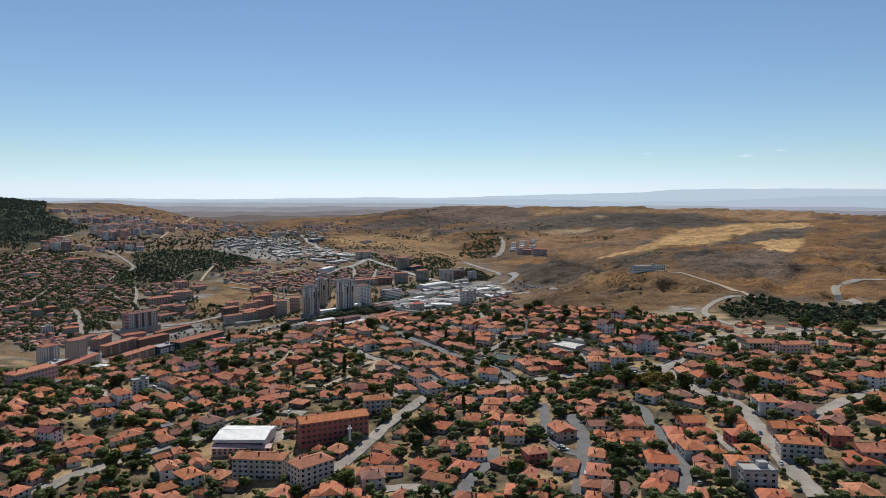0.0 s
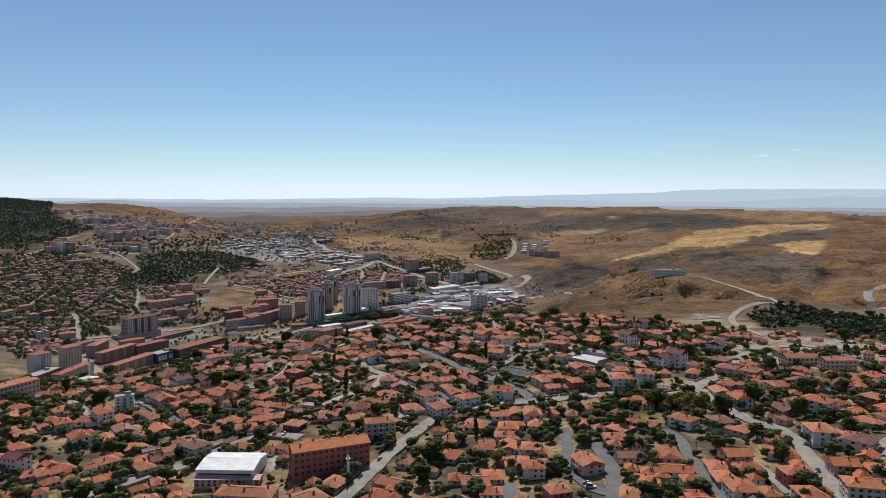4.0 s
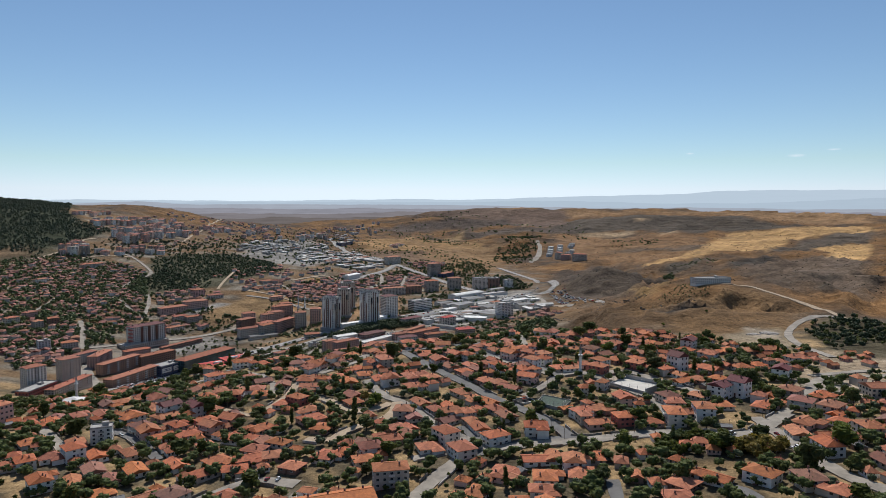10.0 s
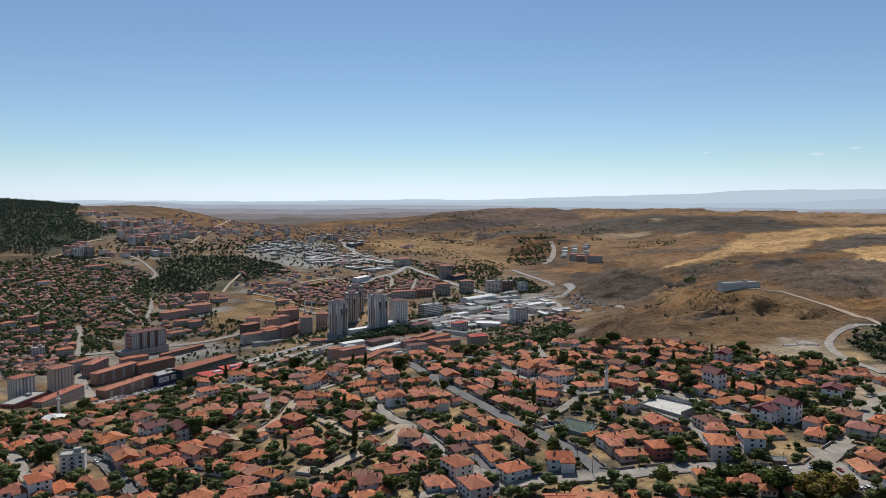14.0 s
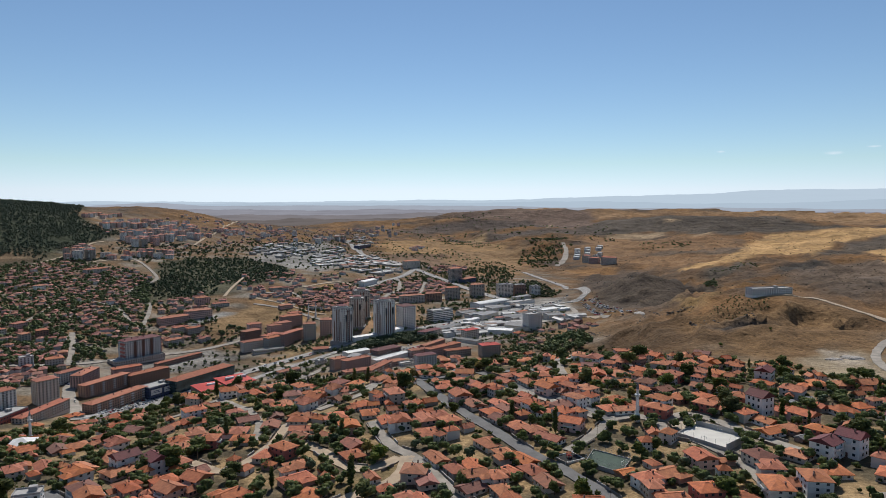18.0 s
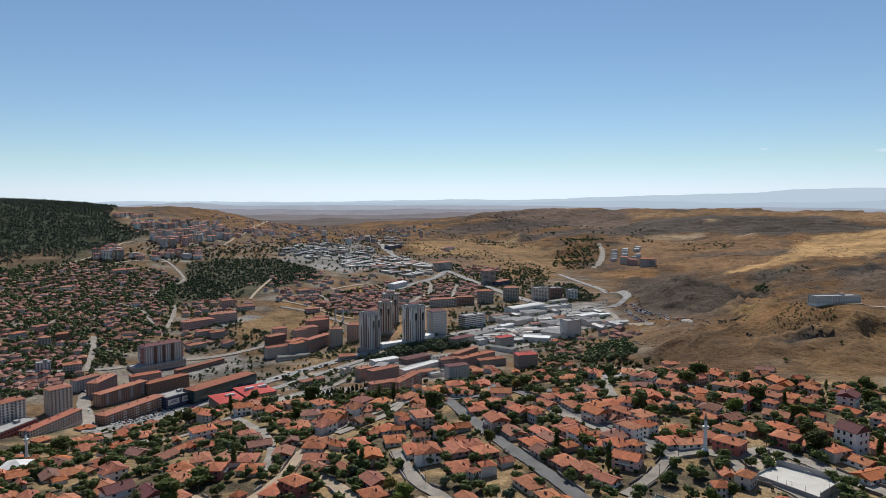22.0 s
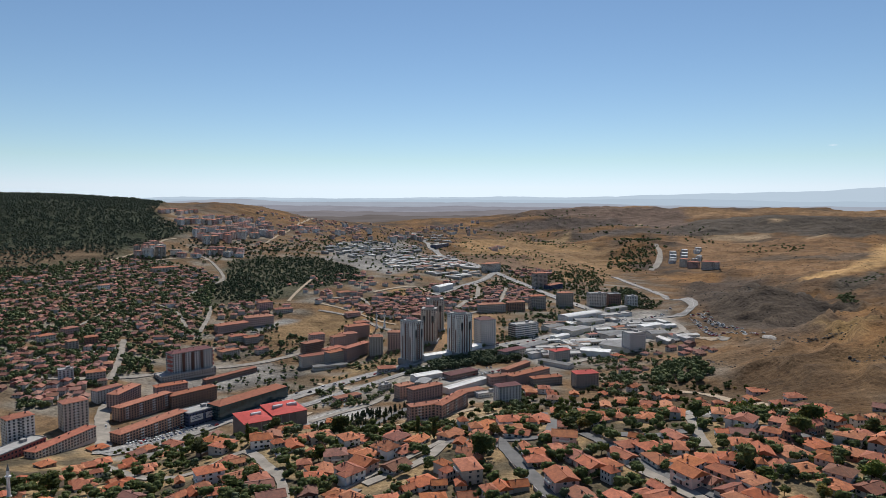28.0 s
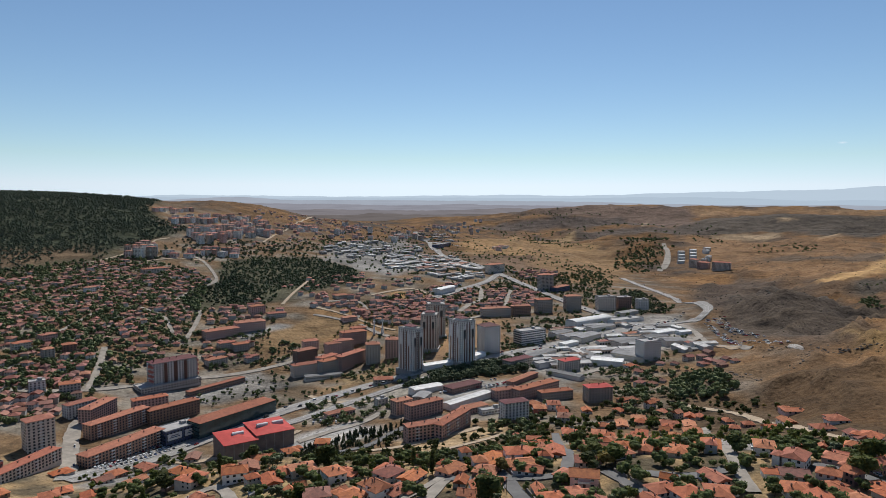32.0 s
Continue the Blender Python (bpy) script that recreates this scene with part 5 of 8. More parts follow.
def house_kit(name, w, d, storeys, roof_kind, roof_mat, wall_mat, seed, label, wing=False, balcony=False):
    """One dwelling with its walls, roof, chimneys, door and windows as parts."""
    rng = random.Random(seed)
    h = 2.95 * storeys + 0.3
    rise = min(w, d) * rng.uniform(0.21, 0.27)
    base = new(name)
    tagged(base, label, "house", "houses of the town")
    bm = bmesh.new()
    wall_mesh(bm, w, d, h, 2.5, storeys)
    if wing:
        box(bm, w * 0.25, -d * 0.62, -2.5, w * 0.5, d * 0.42, 2.5 + h * 0.97)
    if roof_kind == "gable":
        for s in (-1, 1):   # gable ends
            v = [bm.verts.new(p) for p in ((s * w / 2, -d / 2, h), (s * w / 2, d / 2, h), (s * w / 2, 0, h + rise * 0.93))]
            bm.faces.new(v if s > 0 else v[::-1])
    for s in range(storeys):    # panes of the back and the ends
        z = 2.95 * s + 1.2
        for u in (-0.28, 0.02, 0.28):
            box(bm, u * w, d / 2, z, 1.2, 0.14, 1.3, 1)
        for q in (-1, 1):
            box(bm, q * w / 2, q * d * 0.27, z, 0.14, 1.2, 1.3, 1)
            if storeys == 1 or s < storeys - 1:
                box(bm, q * w / 2, -q * d * 0.12, z, 0.14, 1.2, 1.3, 1)
    link("wall", bm, [wall_mat, GLASS], base)
    bm = bmesh.new()
    roof_mesh(bm, w, d, h, rise, roof_kind)
    if wing:
        roof_mesh(bm, w * 0.5, d * 0.5, h * 0.97, rise * 0.62, "hip", 0.5, x=w * 0.25, y=-d * 0.6)
    link("roof", bm, roof_mat, base)
    for c in range(rng.choice((1, 2, 2))):
        bm = bmesh.new()
        x, y = rng.uniform(-0.32, 0.32) * w, rng.choice((-1, 1)) * rng.uniform(0.08, 0.26) * d
        top = h + rise * (1 - abs(y) / (d / 2)) + rng.uniform(0.7, 1.15)
        box(bm, x, y, h, 0.55, 0.5, top - h)
        box(bm, x, y, top, 0.72, 0.66, 0.14)
        box(bm, x, y, top + 0.14, 0.3, 0.3, 0.3)
        link("chimney", bm, CHIMNEY, base)
    n = 0
    for s in range(storeys):
        z = 2.95 * s + 1.85
        for u in (-0.28, 0.28):
            window_part(base, u * w, -d / 2, z, 1.3, 1.35, 0)
        if s == storeys - 1 and storeys > 1:
            window_part(base, w / 2, -0.1 * d, z, 1.3, 1.35, 90)
            if storeys > 1:
                window_part(base, -w / 2, 0.12 * d, z, 1.3, 1.35, -90)
    bm = bmesh.new()
    box(bm, 0, -d / 2 - 0.03, 0.15, 1.0, 0.12, 2.1)
    box(bm, 0, -d / 2 - 0.5, -0.6, 1.6, 1.0, 0.75)
    link("door", bm, BROWN_PANEL, base)
    if balcony:
        bm = bmesh.new()
        ledge(bm, 0, -d / 2, h - 3.1, w * 0.42, 1.3)
        link("balcony", bm, FRAME_WHITE, base, "white railed balcony")
    return base


def kits():
    K = {1: [], 2: [], 3: []}
    one = ((10.0, 8.6, "hip", ROOF, WALL, 0), (10.6, 8.2, "gable", ROOF, WALL_WHITE, 0), (9.6, 8.8, "hip", ROOF, WALL_WHITE, 1), (11.5, 8.0, "half", ROOF, WALL_PINK, 1),
           (10.0, 9.0, "hip", ROOF, WALL_BARE, 0), (11.0, 8.4, "hip", ROOF, WALL, 1), (9.8, 8.4, "gable", ROOF_DULL, WALL, 0))
    for n, (w, d, r, m, wm, wing) in enumerate(one):
        tone = {WALL: "cream", WALL_WHITE: "white", WALL_PINK: "pink", WALL_BARE: "bare brick"}[wm]
        K[1].append(house_kit("house", w, d, 1, r, m, wm, n, "single-storey %s house under a %s %s tile roof" % (tone, "grey-brown" if m is ROOF_DULL else "orange-red", "gabled" if r == "gable" else "hipped"), wing))
    two = ((10.5, 9.6, "hip", ROOF, WALL_WHITE), (11.2, 9.2, "hip", ROOF, WALL), (10.2, 9.4, "gable", ROOF, WALL_PINK), (11.0, 9.8, "hip", ROOF_DULL, WALL), (10.6, 9.2, "half", ROOF, WALL_WHITE), (10.4, 9.6, "hip", ROOF, BRICK_RED))
    for n, (w, d, r, m, wm) in enumerate(two):
        tone = {WALL: "cream", WALL_WHITE: "white", WALL_PINK: "pink", BRICK_RED: "dark red"}[wm]
        K[2].append(house_kit("two_storey_house", w, d, 2, r, m, wm, 20 + n, "two-storey %s house with balcony and %s tile roof" % (tone, "grey-brown" if m is ROOF_DULL else "orange-red"), n % 3 == 1, True))
    three = ((11.5, 10.4, "hip", ROOF, WALL_WHITE), (12.0, 10.2, "hip", ROOF, WALL), (11.2, 10.0, "gable", ROOF_DARK, WALL_WHITE))
    for n, (w, d, r, m, wm) in enumerate(three):
        tone = {WALL: "cream", WALL_WHITE: "white"}[wm]
        K[3].append(house_kit("three_storey_house", w, d, 3, r, m, wm, 40 + n, "three-storey %s town house with balcony and tiled roof" % tone, False, True))
    return K


# x, y, radius of all that stands, first the pitch, the white hall and the minarets
KEEP = [(121, 625, 17), (55, 590, 12), (34, 596, 8), (-351, 666, 11), (83, 650, 2), (-59, 409, 2), (-362, 689, 2), (-351, 1394, 2), (-340, 1402, 2)]
TAKEN = list(KEEP)


def clear(x, y, r):
    if not TAKEN:
        return True
    t = clear.cache
    if t is None or len(t) != len(TAKEN):
        t = clear.cache = np.array(TAKEN)
    return bool((np.hypot(t[:, 0] - x, t[:, 1] - y) > t[:, 2] + r).all())


clear.cache = None


def all_clear(x, y, r):
    ok = np.ones(len(x), bool)
    for tx, ty, tr in TAKEN:
        ok &= (x - tx) ** 2 + (y - ty) ** 2 > max(tr + r, 0) ** 2
    return ok


def build_homes():
    K = kits()
    first = {id(k): True for v in K.values() for k in v}
    rng = random.Random(11)
    at = np.array([(x, y) for x, y, _ in HOMES], float)
    for n, (x, y, storeys) in enumerate(HOMES):
        gap = np.sort(np.hypot(at[:, 0] - x, at[:, 1] - y))[1:4]
        clash = [b for b in BLOCKS if math.hypot(b[1] - x, b[2] - y) < max(b[3], b[4]) * 0.42 + 3]
        if clash or any(math.hypot(k[0] - x, k[1] - y) < k[2] + 4 for k in KEEP):
            continue
        off, turn, way = nearest_street(x, y)
        if off < 4.6:
            x, y = x + way[0] * (4.8 - off), y + way[1] * (4.8 - off)
        kit = rng.choice(K[min(storeys, 3)])
        size = min(max((gap[0] + 0.5 * gap[1]) / 1.5 * 0.82 / 9.6, 0.80), 1.14)
        sx, sy, sz = size * rng.uniform(0.95, 1.12), size * rng.uniform(0.92, 1.06), (1.0 if storeys < 4 else 1.3) * rng.uniform(0.93, 1.08)
        m = pose(x, y, gz(x, y), 0, 0, turn + rng.choice((0, 0, 180, 180, 90, 270)) + rng.uniform(-5, 5)) @ Matrix.Diagonal((sx, sy, sz, 1))
        TAKEN.append((x, y, 5.6 * size))
        if first.pop(id(kit), False):
            kit.matrix_basis = m
        else:
            copy_thing(kit, m)
    for v in K.values():
        for k in v:
            if id(k) in first:
                for c in (*k.children_recursive, k):
                    bpy.data.objects.remove(c)


build_homes()


# ---- larger buildings ----
def big_windows(base, w, d, h, storeys, near, style):
    """Rows of windows: own parts on the nearest buildings, else set into the wall's mesh."""
    out = []
    for s in range(storeys):
        z = (h - 0.4) * (s + 0.55) / storeys
        for side, length, off in ((0, w, -d / 2), (90, d, w / 2), (-90, d, -w / 2), (180, w, d / 2)):
            if side == 180 and near:
                continue
            n = max(1, int(length / 3.3))
            for i in range(n):
                u = (i + 0.5) / n * length - length / 2
                x, y = {0: (u, -d / 2), 90: (w / 2, u), -90: (-w / 2, -u), 180: (-u, d / 2)}[side]
                out.append((x, y, z, side))
    return out


def roofed(bm, w, d, h, roof):
    if roof in ("hip", "red", "dark"):
        roof_mesh(bm, w, d, h, min(w, d) * 0.17, "hip", 0.6, 0.28)
    elif roof in ("gable", "pink"):
        roof_mesh(bm, w, d, h, min(w, d) * 0.16, "gable", 0.6, 0.28)
    elif roof == "barrel":
        n, r = 14, d / 2 + 0.4
        ring = []
        for i in range(n + 1):
            a = math.pi * i / n
            ring.append([bm.verts.new((s * (w / 2 + 0.4), -math.cos(a) * r, h + math.sin(a) * d * 0.13)) for s in (-1, 1)])
        for p, q in zip(ring[:-1], ring[1:]):
            bm.faces.new((p[0], p[1], q[1], q[0]))
        for k, o in ((0, 1), (1, -1)):
            bm.faces.new([r_[k] for r_ in ring][::-o])
        bm.faces.new([ring[0][0], ring[-1][0], ring[-1][1], ring[0][1]])
        for i in range(int(w / 4)):     # standing ribs
            box(bm, -w / 2 + 2 + i * 4, 0, h + d * 0.11, 0.18, d * 0.5, 0.12)
    elif roof.startswith("shed"):
        roof_mesh(bm, w, d, h, min(w, d) * 0.07, "gable", 0.4, 0.2)
    else:
        box(bm, 0, 0, h, w + 0.3, d + 0.3, 0.25)
        for x, y, ww, dd in ((0, -d / 2, w + 0.3, 0.25), (0, d / 2, w + 0.3, 0.25), (-w / 2, 0, 0.25, d - 0.2), (w / 2, 0, 0.25, d - 0.2)):
            box(bm, x, y, h + 0.25, ww, dd, 0.8)
        box(bm, w * 0.18, d * 0.1, h + 0.25, min(4.5, w * 0.3), min(4.5, d * 0.35), 2.6)


METAL_PINK = material("pink_sheet_metal", (0.55, 0.33, 0.30), 0.6, (0.45, 0.27, 0.25), 0.2, 6, spec=0.4)
ROOF_OLD = material("faded_clay_tiles", (0.42, 0.155, 0.085), 0.88, (0.29, 0.108, 0.064), 0.3, 8, 0.3, 5.0, vary=0.2)
ROOFS = {"pink": METAL_PINK, "hip": ROOF_OLD, "gable": ROOF, "red": ROOF_RED, "dark": ROOF_DARK, "flat": CONCRETE, "barrel": METAL_WHITE, "shed_white": METAL_WHITE, "shed_grey": METAL_GREY, "shed_red": ROOF_RED}
ROOF_WORD = {"pink": "pinkish sheet metal roof", "hip": "orange tile roof", "gable": "orange gabled roof", "red": "red sheet roof", "dark": "dark red roof", "flat": "flat concrete roof", "barrel": "curved white metal roof",
             "shed_white": "white metal roof", "shed_grey": "grey metal roof", "shed_red": "bright red metal roof"}
NAMES = {"apt": ("apartment_block", "apartment block"), "row": ("apartment_row", "long apartment row"), "tower": ("apartment_tower", "apartment tower"), "skyscraper": ("high_rise", "high-rise housing tower"),
         "shop": ("commercial_building", "commercial building"), "mall_red": ("shopping_hall", "shopping hall"), "mall_glass": ("office_building", "glazed office building"), "school": ("school", "school building"),
         "hall": ("sports_hall", "sports hall"), "annex": ("annex", "low annex"), "shed": ("warehouse", "warehouse"), "garage": ("garage_row", "row of garages"), "clinic": ("clinic", "public building"),
         "lodge": ("lodge", "long lodge on the hill"), "far": ("distant_block", "housing block on the far slope"), "farshed": ("workshop", "workshop of the industrial estate")}


def shopping_hall(base, w, d, h):
    """Two stepped halls with low red hipped roofs, blank clad walls and vaulted skylights."""
    for off, back, ww, dd, hh, lights in ((-0.27, 0.0, 0.46, 0.86, h, (0.05,)), (0.23, 0.1, 0.54, 0.9, h + 2.2, (-0.2, 0.22))):
        bm = bmesh.new()
        W, D = w * ww, d * dd
        box(bm, 0, 0, -5, W, D, hh + 5)
        m = pose(off * w, back * d, 0)
        link("wall", bm, GREYWALL, base, m=m)
        for k in range(1, int(W / 8)):
            bm = bmesh.new()
            box(bm, -W / 2 + k * 8, -D / 2, -4, 0.5, 0.7, hh + 3.4)
            link("pilaster", bm, RENDER_BAND, base, m=m)
        bm = bmesh.new()
        roof_mesh(bm, W, D, hh, D * 0.07, "hip", 0.7, 0.5)
        for k in range(1, int(W / 2.5)):
            box(bm, -W / 2 + k * 2.5, 0, hh + D * 0.066, 0.12, 1.0, 0.12)
        link("roof", bm, ROOF_RED, base, m=m)
        for u in lights:
            bm = bmesh.new()
            bmesh.ops.create_cone(bm, cap_ends=True, segments=16, radius1=1.9, radius2=1.9, depth=10, matrix=Matrix.Translation((u * W, -0.06 * D, hh + D * 0.05 + 0.5)) @ pose(0, 0, 0, 0, 90, 0))
            vault = link("skylight", bm, METAL_WHITE, base, "white vaulted skylight", m=m)
            bm = bmesh.new()
            box(bm, u * W, -0.06 * D, hh, 10.4, 4.2, D * 0.05 + 0.4)
            link("kerb", bm, CONCRETE, vault)


def build_block(kind, x, y, w, d, h, turn, roof, wall):
    name, words = NAMES[kind]
    base = new(name)
    base.matrix_basis = pose(x, y, gz(x, y), 0, 0, turn)
    tagged(base, "%s %s under %s" % (TONE[wall], words, ROOF_WORD[roof]), "building", {"far": "far housing", "farshed": "industrial estate", "shed": "warehouses"}.get(kind, "larger buildings"))
    TAKEN.extend((x + math.cos(radians(turn)) * k, y + math.sin(radians(turn)) * k, d / 2 + 2) for k in np.arange(-w / 2, w / 2 + 1, max(5, d / 2)))
    if kind == "mall_red":
        shopping_hall(base, w, d, h)
        return base
    storey = 3.6 if kind in ("school", "mall_red", "mall_glass", "clinic", "shop", "hall") else 2.9
    n = max(1, int(round(h / storey)))
    wm = WALLS[wall]
    bm = bmesh.new()
    wall_mesh(bm, w, d, h, 5, n)
    if kind == "skyscraper":
        # projecting bays and brown shafts, cut back at the top
        for s in (-1, 1):
            box(bm, s * w * 0.28, 0, -4, w * 0.24, d + 1.6, h + 4 - 5)
            box(bm, 0, s * d * 0.28, -4, w + 1.6, d * 0.24, h + 4 - 5)
        box(bm, 0, 0, h, w * 0.5, d * 0.5, 3.2)
        box(bm, 0, 0, -4, w + 5, d + 5, 8.5, 2)
        for s in (-1, 1):
            for q in (-0.1, 0.1):
                box(bm, q * w, s * (d / 2 + 0.15), 5, w * 0.07, 0.4, h * 0.86, 3)
                box(bm, s * (w / 2 + 0.15), q * d, 5, 0.4, d * 0.07, h * 0.86, 3)
            for q in (-0.28, 0.28):
                box(bm, q * w, s * (d / 2 + 0.85), 5, w * 0.08, 0.3, h * 0.55, 3)
                box(bm, s * (w / 2 + 0.85), q * d, 5, 0.3, d * 0.08, h * 0.55, 3)
                box(bm, q * w, s * (d / 2 + 0.85), h * 0.62, w * 0.15, 0.25, h * 0.2, 1)
    if kind == "tower" and roof == "dark" and y < 1300:
        for s in range(1, n, 2):     # red and white corner bays
            for q in (-1, 1):
                box(bm, q * w / 2, -d * 0.2, h * s / n, 2.2, d * 0.62, h / n, 4)
        for q in (-0.22, 0.0, 0.22):
            box(bm, q * w, -d / 2 - 0.3, 6, w * 0.07, 0.9, h - 7, 3)
    if kind == "hall":      # glazed band over a lower front tier
        box(bm, 0, -d / 2 - 0.05, h * 0.52, w * 0.92, 0.3, h * 0.2, 1)
        box(bm, 0, -d / 2 - 1.6, -2, w, 3.2, 2 + h * 0.4, 2)
    wins = big_windows(base, w, d, h, n, False, kind)
    own = kind in ("school", "tower", "apt", "row") and y < 700 and len(wins) < 110
    if kind not in ("shed", "farshed", "hall") and not own:
        for (wx, wy, z, side) in wins:
            ww, hh = (1.7, 1.5) if kind not in ("mall_glass",) else (2.9, 2.7)
            c, s = math.cos(radians(side)), math.sin(radians(side))
            if kind == "mall_glass" or kind == "clinic":
                box(bm, wx, wy, z - hh / 2, 2.9 if c else 0.1, 0.1 if abs(c) > 0.5 else 2.9, hh, 1)
            else:
                box(bm, wx, wy, z - hh / 2, ww if abs(c) > 0.5 else 0.16, 0.16 if abs(c) > 0.5 else ww, hh, 1)
                box(bm, wx, wy, z - hh / 2 - 0.16, ww + 0.3 if abs(c) > 0.5 else 0.34, 0.34 if abs(c) > 0.5 else ww + 0.3, 0.14, 2)
    link("wall", bm, [wm, GLASS if kind != "mall_glass" else GLASSWALL, RENDER_BAND, BROWN_PANEL, BRICK_RED], base)
    if own:
        for (wx, wy, z, side) in wins:
            if side != 180:
                window_part(base, wx, wy, z, 1.6, 1.5, side)
    bm = bmesh.new()
    roofed(bm, w, d, h, roof)
    top = link("roof", bm, ROOF if roof == "hip" and y < 700 else ROOFS[roof], base)
    rng = random.Random(int(x * 7 + y))
    if kind in ("apt", "row", "tower", "school") and roof != "flat":
        for i in range(max(1, min(6, int(w / 9)))):
            bm = bmesh.new()
            cx, cy = -w / 2 + w * (i + 0.5) / max(1, min(6, int(w / 9))) + rng.uniform(-1, 1), rng.choice((-1, 1)) * d * 0.16
            z = h + min(w, d) * 0.17 * 0.6
            box(bm, cx, cy, z - 1, 0.9, 0.7, 2.4)
            box(bm, cx, cy, z + 1.4, 1.1, 0.9, 0.15)
            link("chimney", bm, CHIMNEY, base)
    if kind in ("apt", "tower", "row") and y < 1000:
        # balcony stacks on the front
        for i in range(max(1, int(w / 14))):
            u = -w / 2 + w * (i + 0.5) / max(1, int(w / 14))
            for s in range(1, n):
                bm = bmesh.new()
                ledge(bm, u, -d / 2, h * s / n, 3.4, 1.25)
                link("balcony", bm, FRAME_WHITE if wall != "WALL_WHITE" else RENDER_BAND, base)
    if kind == "skyscraper":
        bm = bmesh.new()
        roof_mesh(bm, w * 0.56, d * 0.56, h + 3.2, 2.2, "hip", 0.8, 0.4)
        link("roof_cap", bm, ROOF_DARK, base, "dark red hipped cap")
    if kind == "shop" and wall == "BLUE":
        for u in (-0.25, 0.25):
            bm = bmesh.new()
            box(bm, u * w, -d / 2 - 0.35, h * 0.4, w * 0.4, 0.3, h * 0.42)
            board = link("billboard", bm, FRAME_WHITE, base, "pale billboard panel")
            for z, k in ((0.55, 0.3), (0.66, 0.22)):
                bm = bmesh.new()
                box(bm, u * w, -d / 2 - 0.55, h * z, w * k, 0.12, h * 0.05)
                link("text_bar", bm, BLUE, board)
    return base


for b in BLOCKS:
    build_block(*b)


# ---- outbuildings and the villages on the far slopes ----
def inside_poly(x, y, poly):
    c = False
    for (x1, y1), (x2, y2) in zip(poly, poly[1:] + poly[:1]):
        if (y1 > y) != (y2 > y) and x < (x2 - x1) * (y - y1) / (y2 - y1) + x1:
            c = not c
    return c


def patch(*pts):
    poly = [(pts[i], pts[i + 1]) for i in range(0, len(pts), 2)]
    return lambda x, y: inside_poly(x, y, poly)


def outbuildings():
    rng = random.Random(23)
    kit = []
    for n, (w, d, r, rm, wm) in enumerate(((7.5, 5.6, "gable", ROOF, WALL_BARE), (8.5, 6.4, "hip", ROOF, WALL), (6.5, 5.4, "gable", METAL_GREY, WALL_BARE), (8.0, 6.6, "half", ROOF, WALL_WHITE))):
        base = new("outbuilding")
        tagged(base, ("small %s outbuilding with a %s roof" % (("bare brick", "cream", "bare brick", "white")[n], ("tiled", "tiled", "grey metal", "tiled")[n])), "outbuilding", "outbuildings of the town")
        bm = bmesh.new()
        wall_mesh(bm, w, d, 2.7, 2.0)
        if r == "gable":
            for s in (-1, 1):
                v = [bm.verts.new(p) for p in ((s * w / 2, -d / 2, 2.7), (s * w / 2, d / 2, 2.7), (s * w / 2, 0, 2.7 + d * 0.2))]
                bm.faces.new(v if s > 0 else v[::-1])
        box(bm, 0, -d / 2 - 0.02, 0, 1.1, 0.1, 2.0, 1)
        link("wall", bm, [wm, BROWN_PANEL], base)
        bm = bmesh.new()
        roof_mesh(bm, w, d, 2.7, d * 0.22, r, 0.4, 0.16)
        link("roof", bm, rm, base)
        kit.append(base)
    town = patch(-330, 270, 320, 270, 410, 480, 420, 700, 330, 750, 250, 790, 150, 830, 60, 860, -60, 850, -140, 810, -230, 800, -330, 780, -420, 740, -450, 640, -410, 420)
    n = tries = 0
    used = set()
    while n < 130 and tries < 9000:
        tries += 1
        x, y = rng.uniform(-450, 420), rng.uniform(270, 860)
        off, turn, _ = nearest_street(x, y)
        if not town(x, y) or off < 4.5 or not clear(x, y, 3.9):
            continue
        k = rng.randrange(4)
        s = rng.uniform(0.85, 1.15)
        m = pose(x, y, gz(x, y), 0, 0, turn + rng.choice((0, 90, 180, 270)) + rng.uniform(-8, 8)) @ Matrix.Diagonal((s, s, rng.uniform(0.85, 1.2), 1))
        TAKEN.append((x, y, 4.2 * s))
        if k in used:
            copy_thing(kit[k], m)
        else:
            used.add(k)
            kit[k].matrix_basis = m
        n += 1


outbuildings()


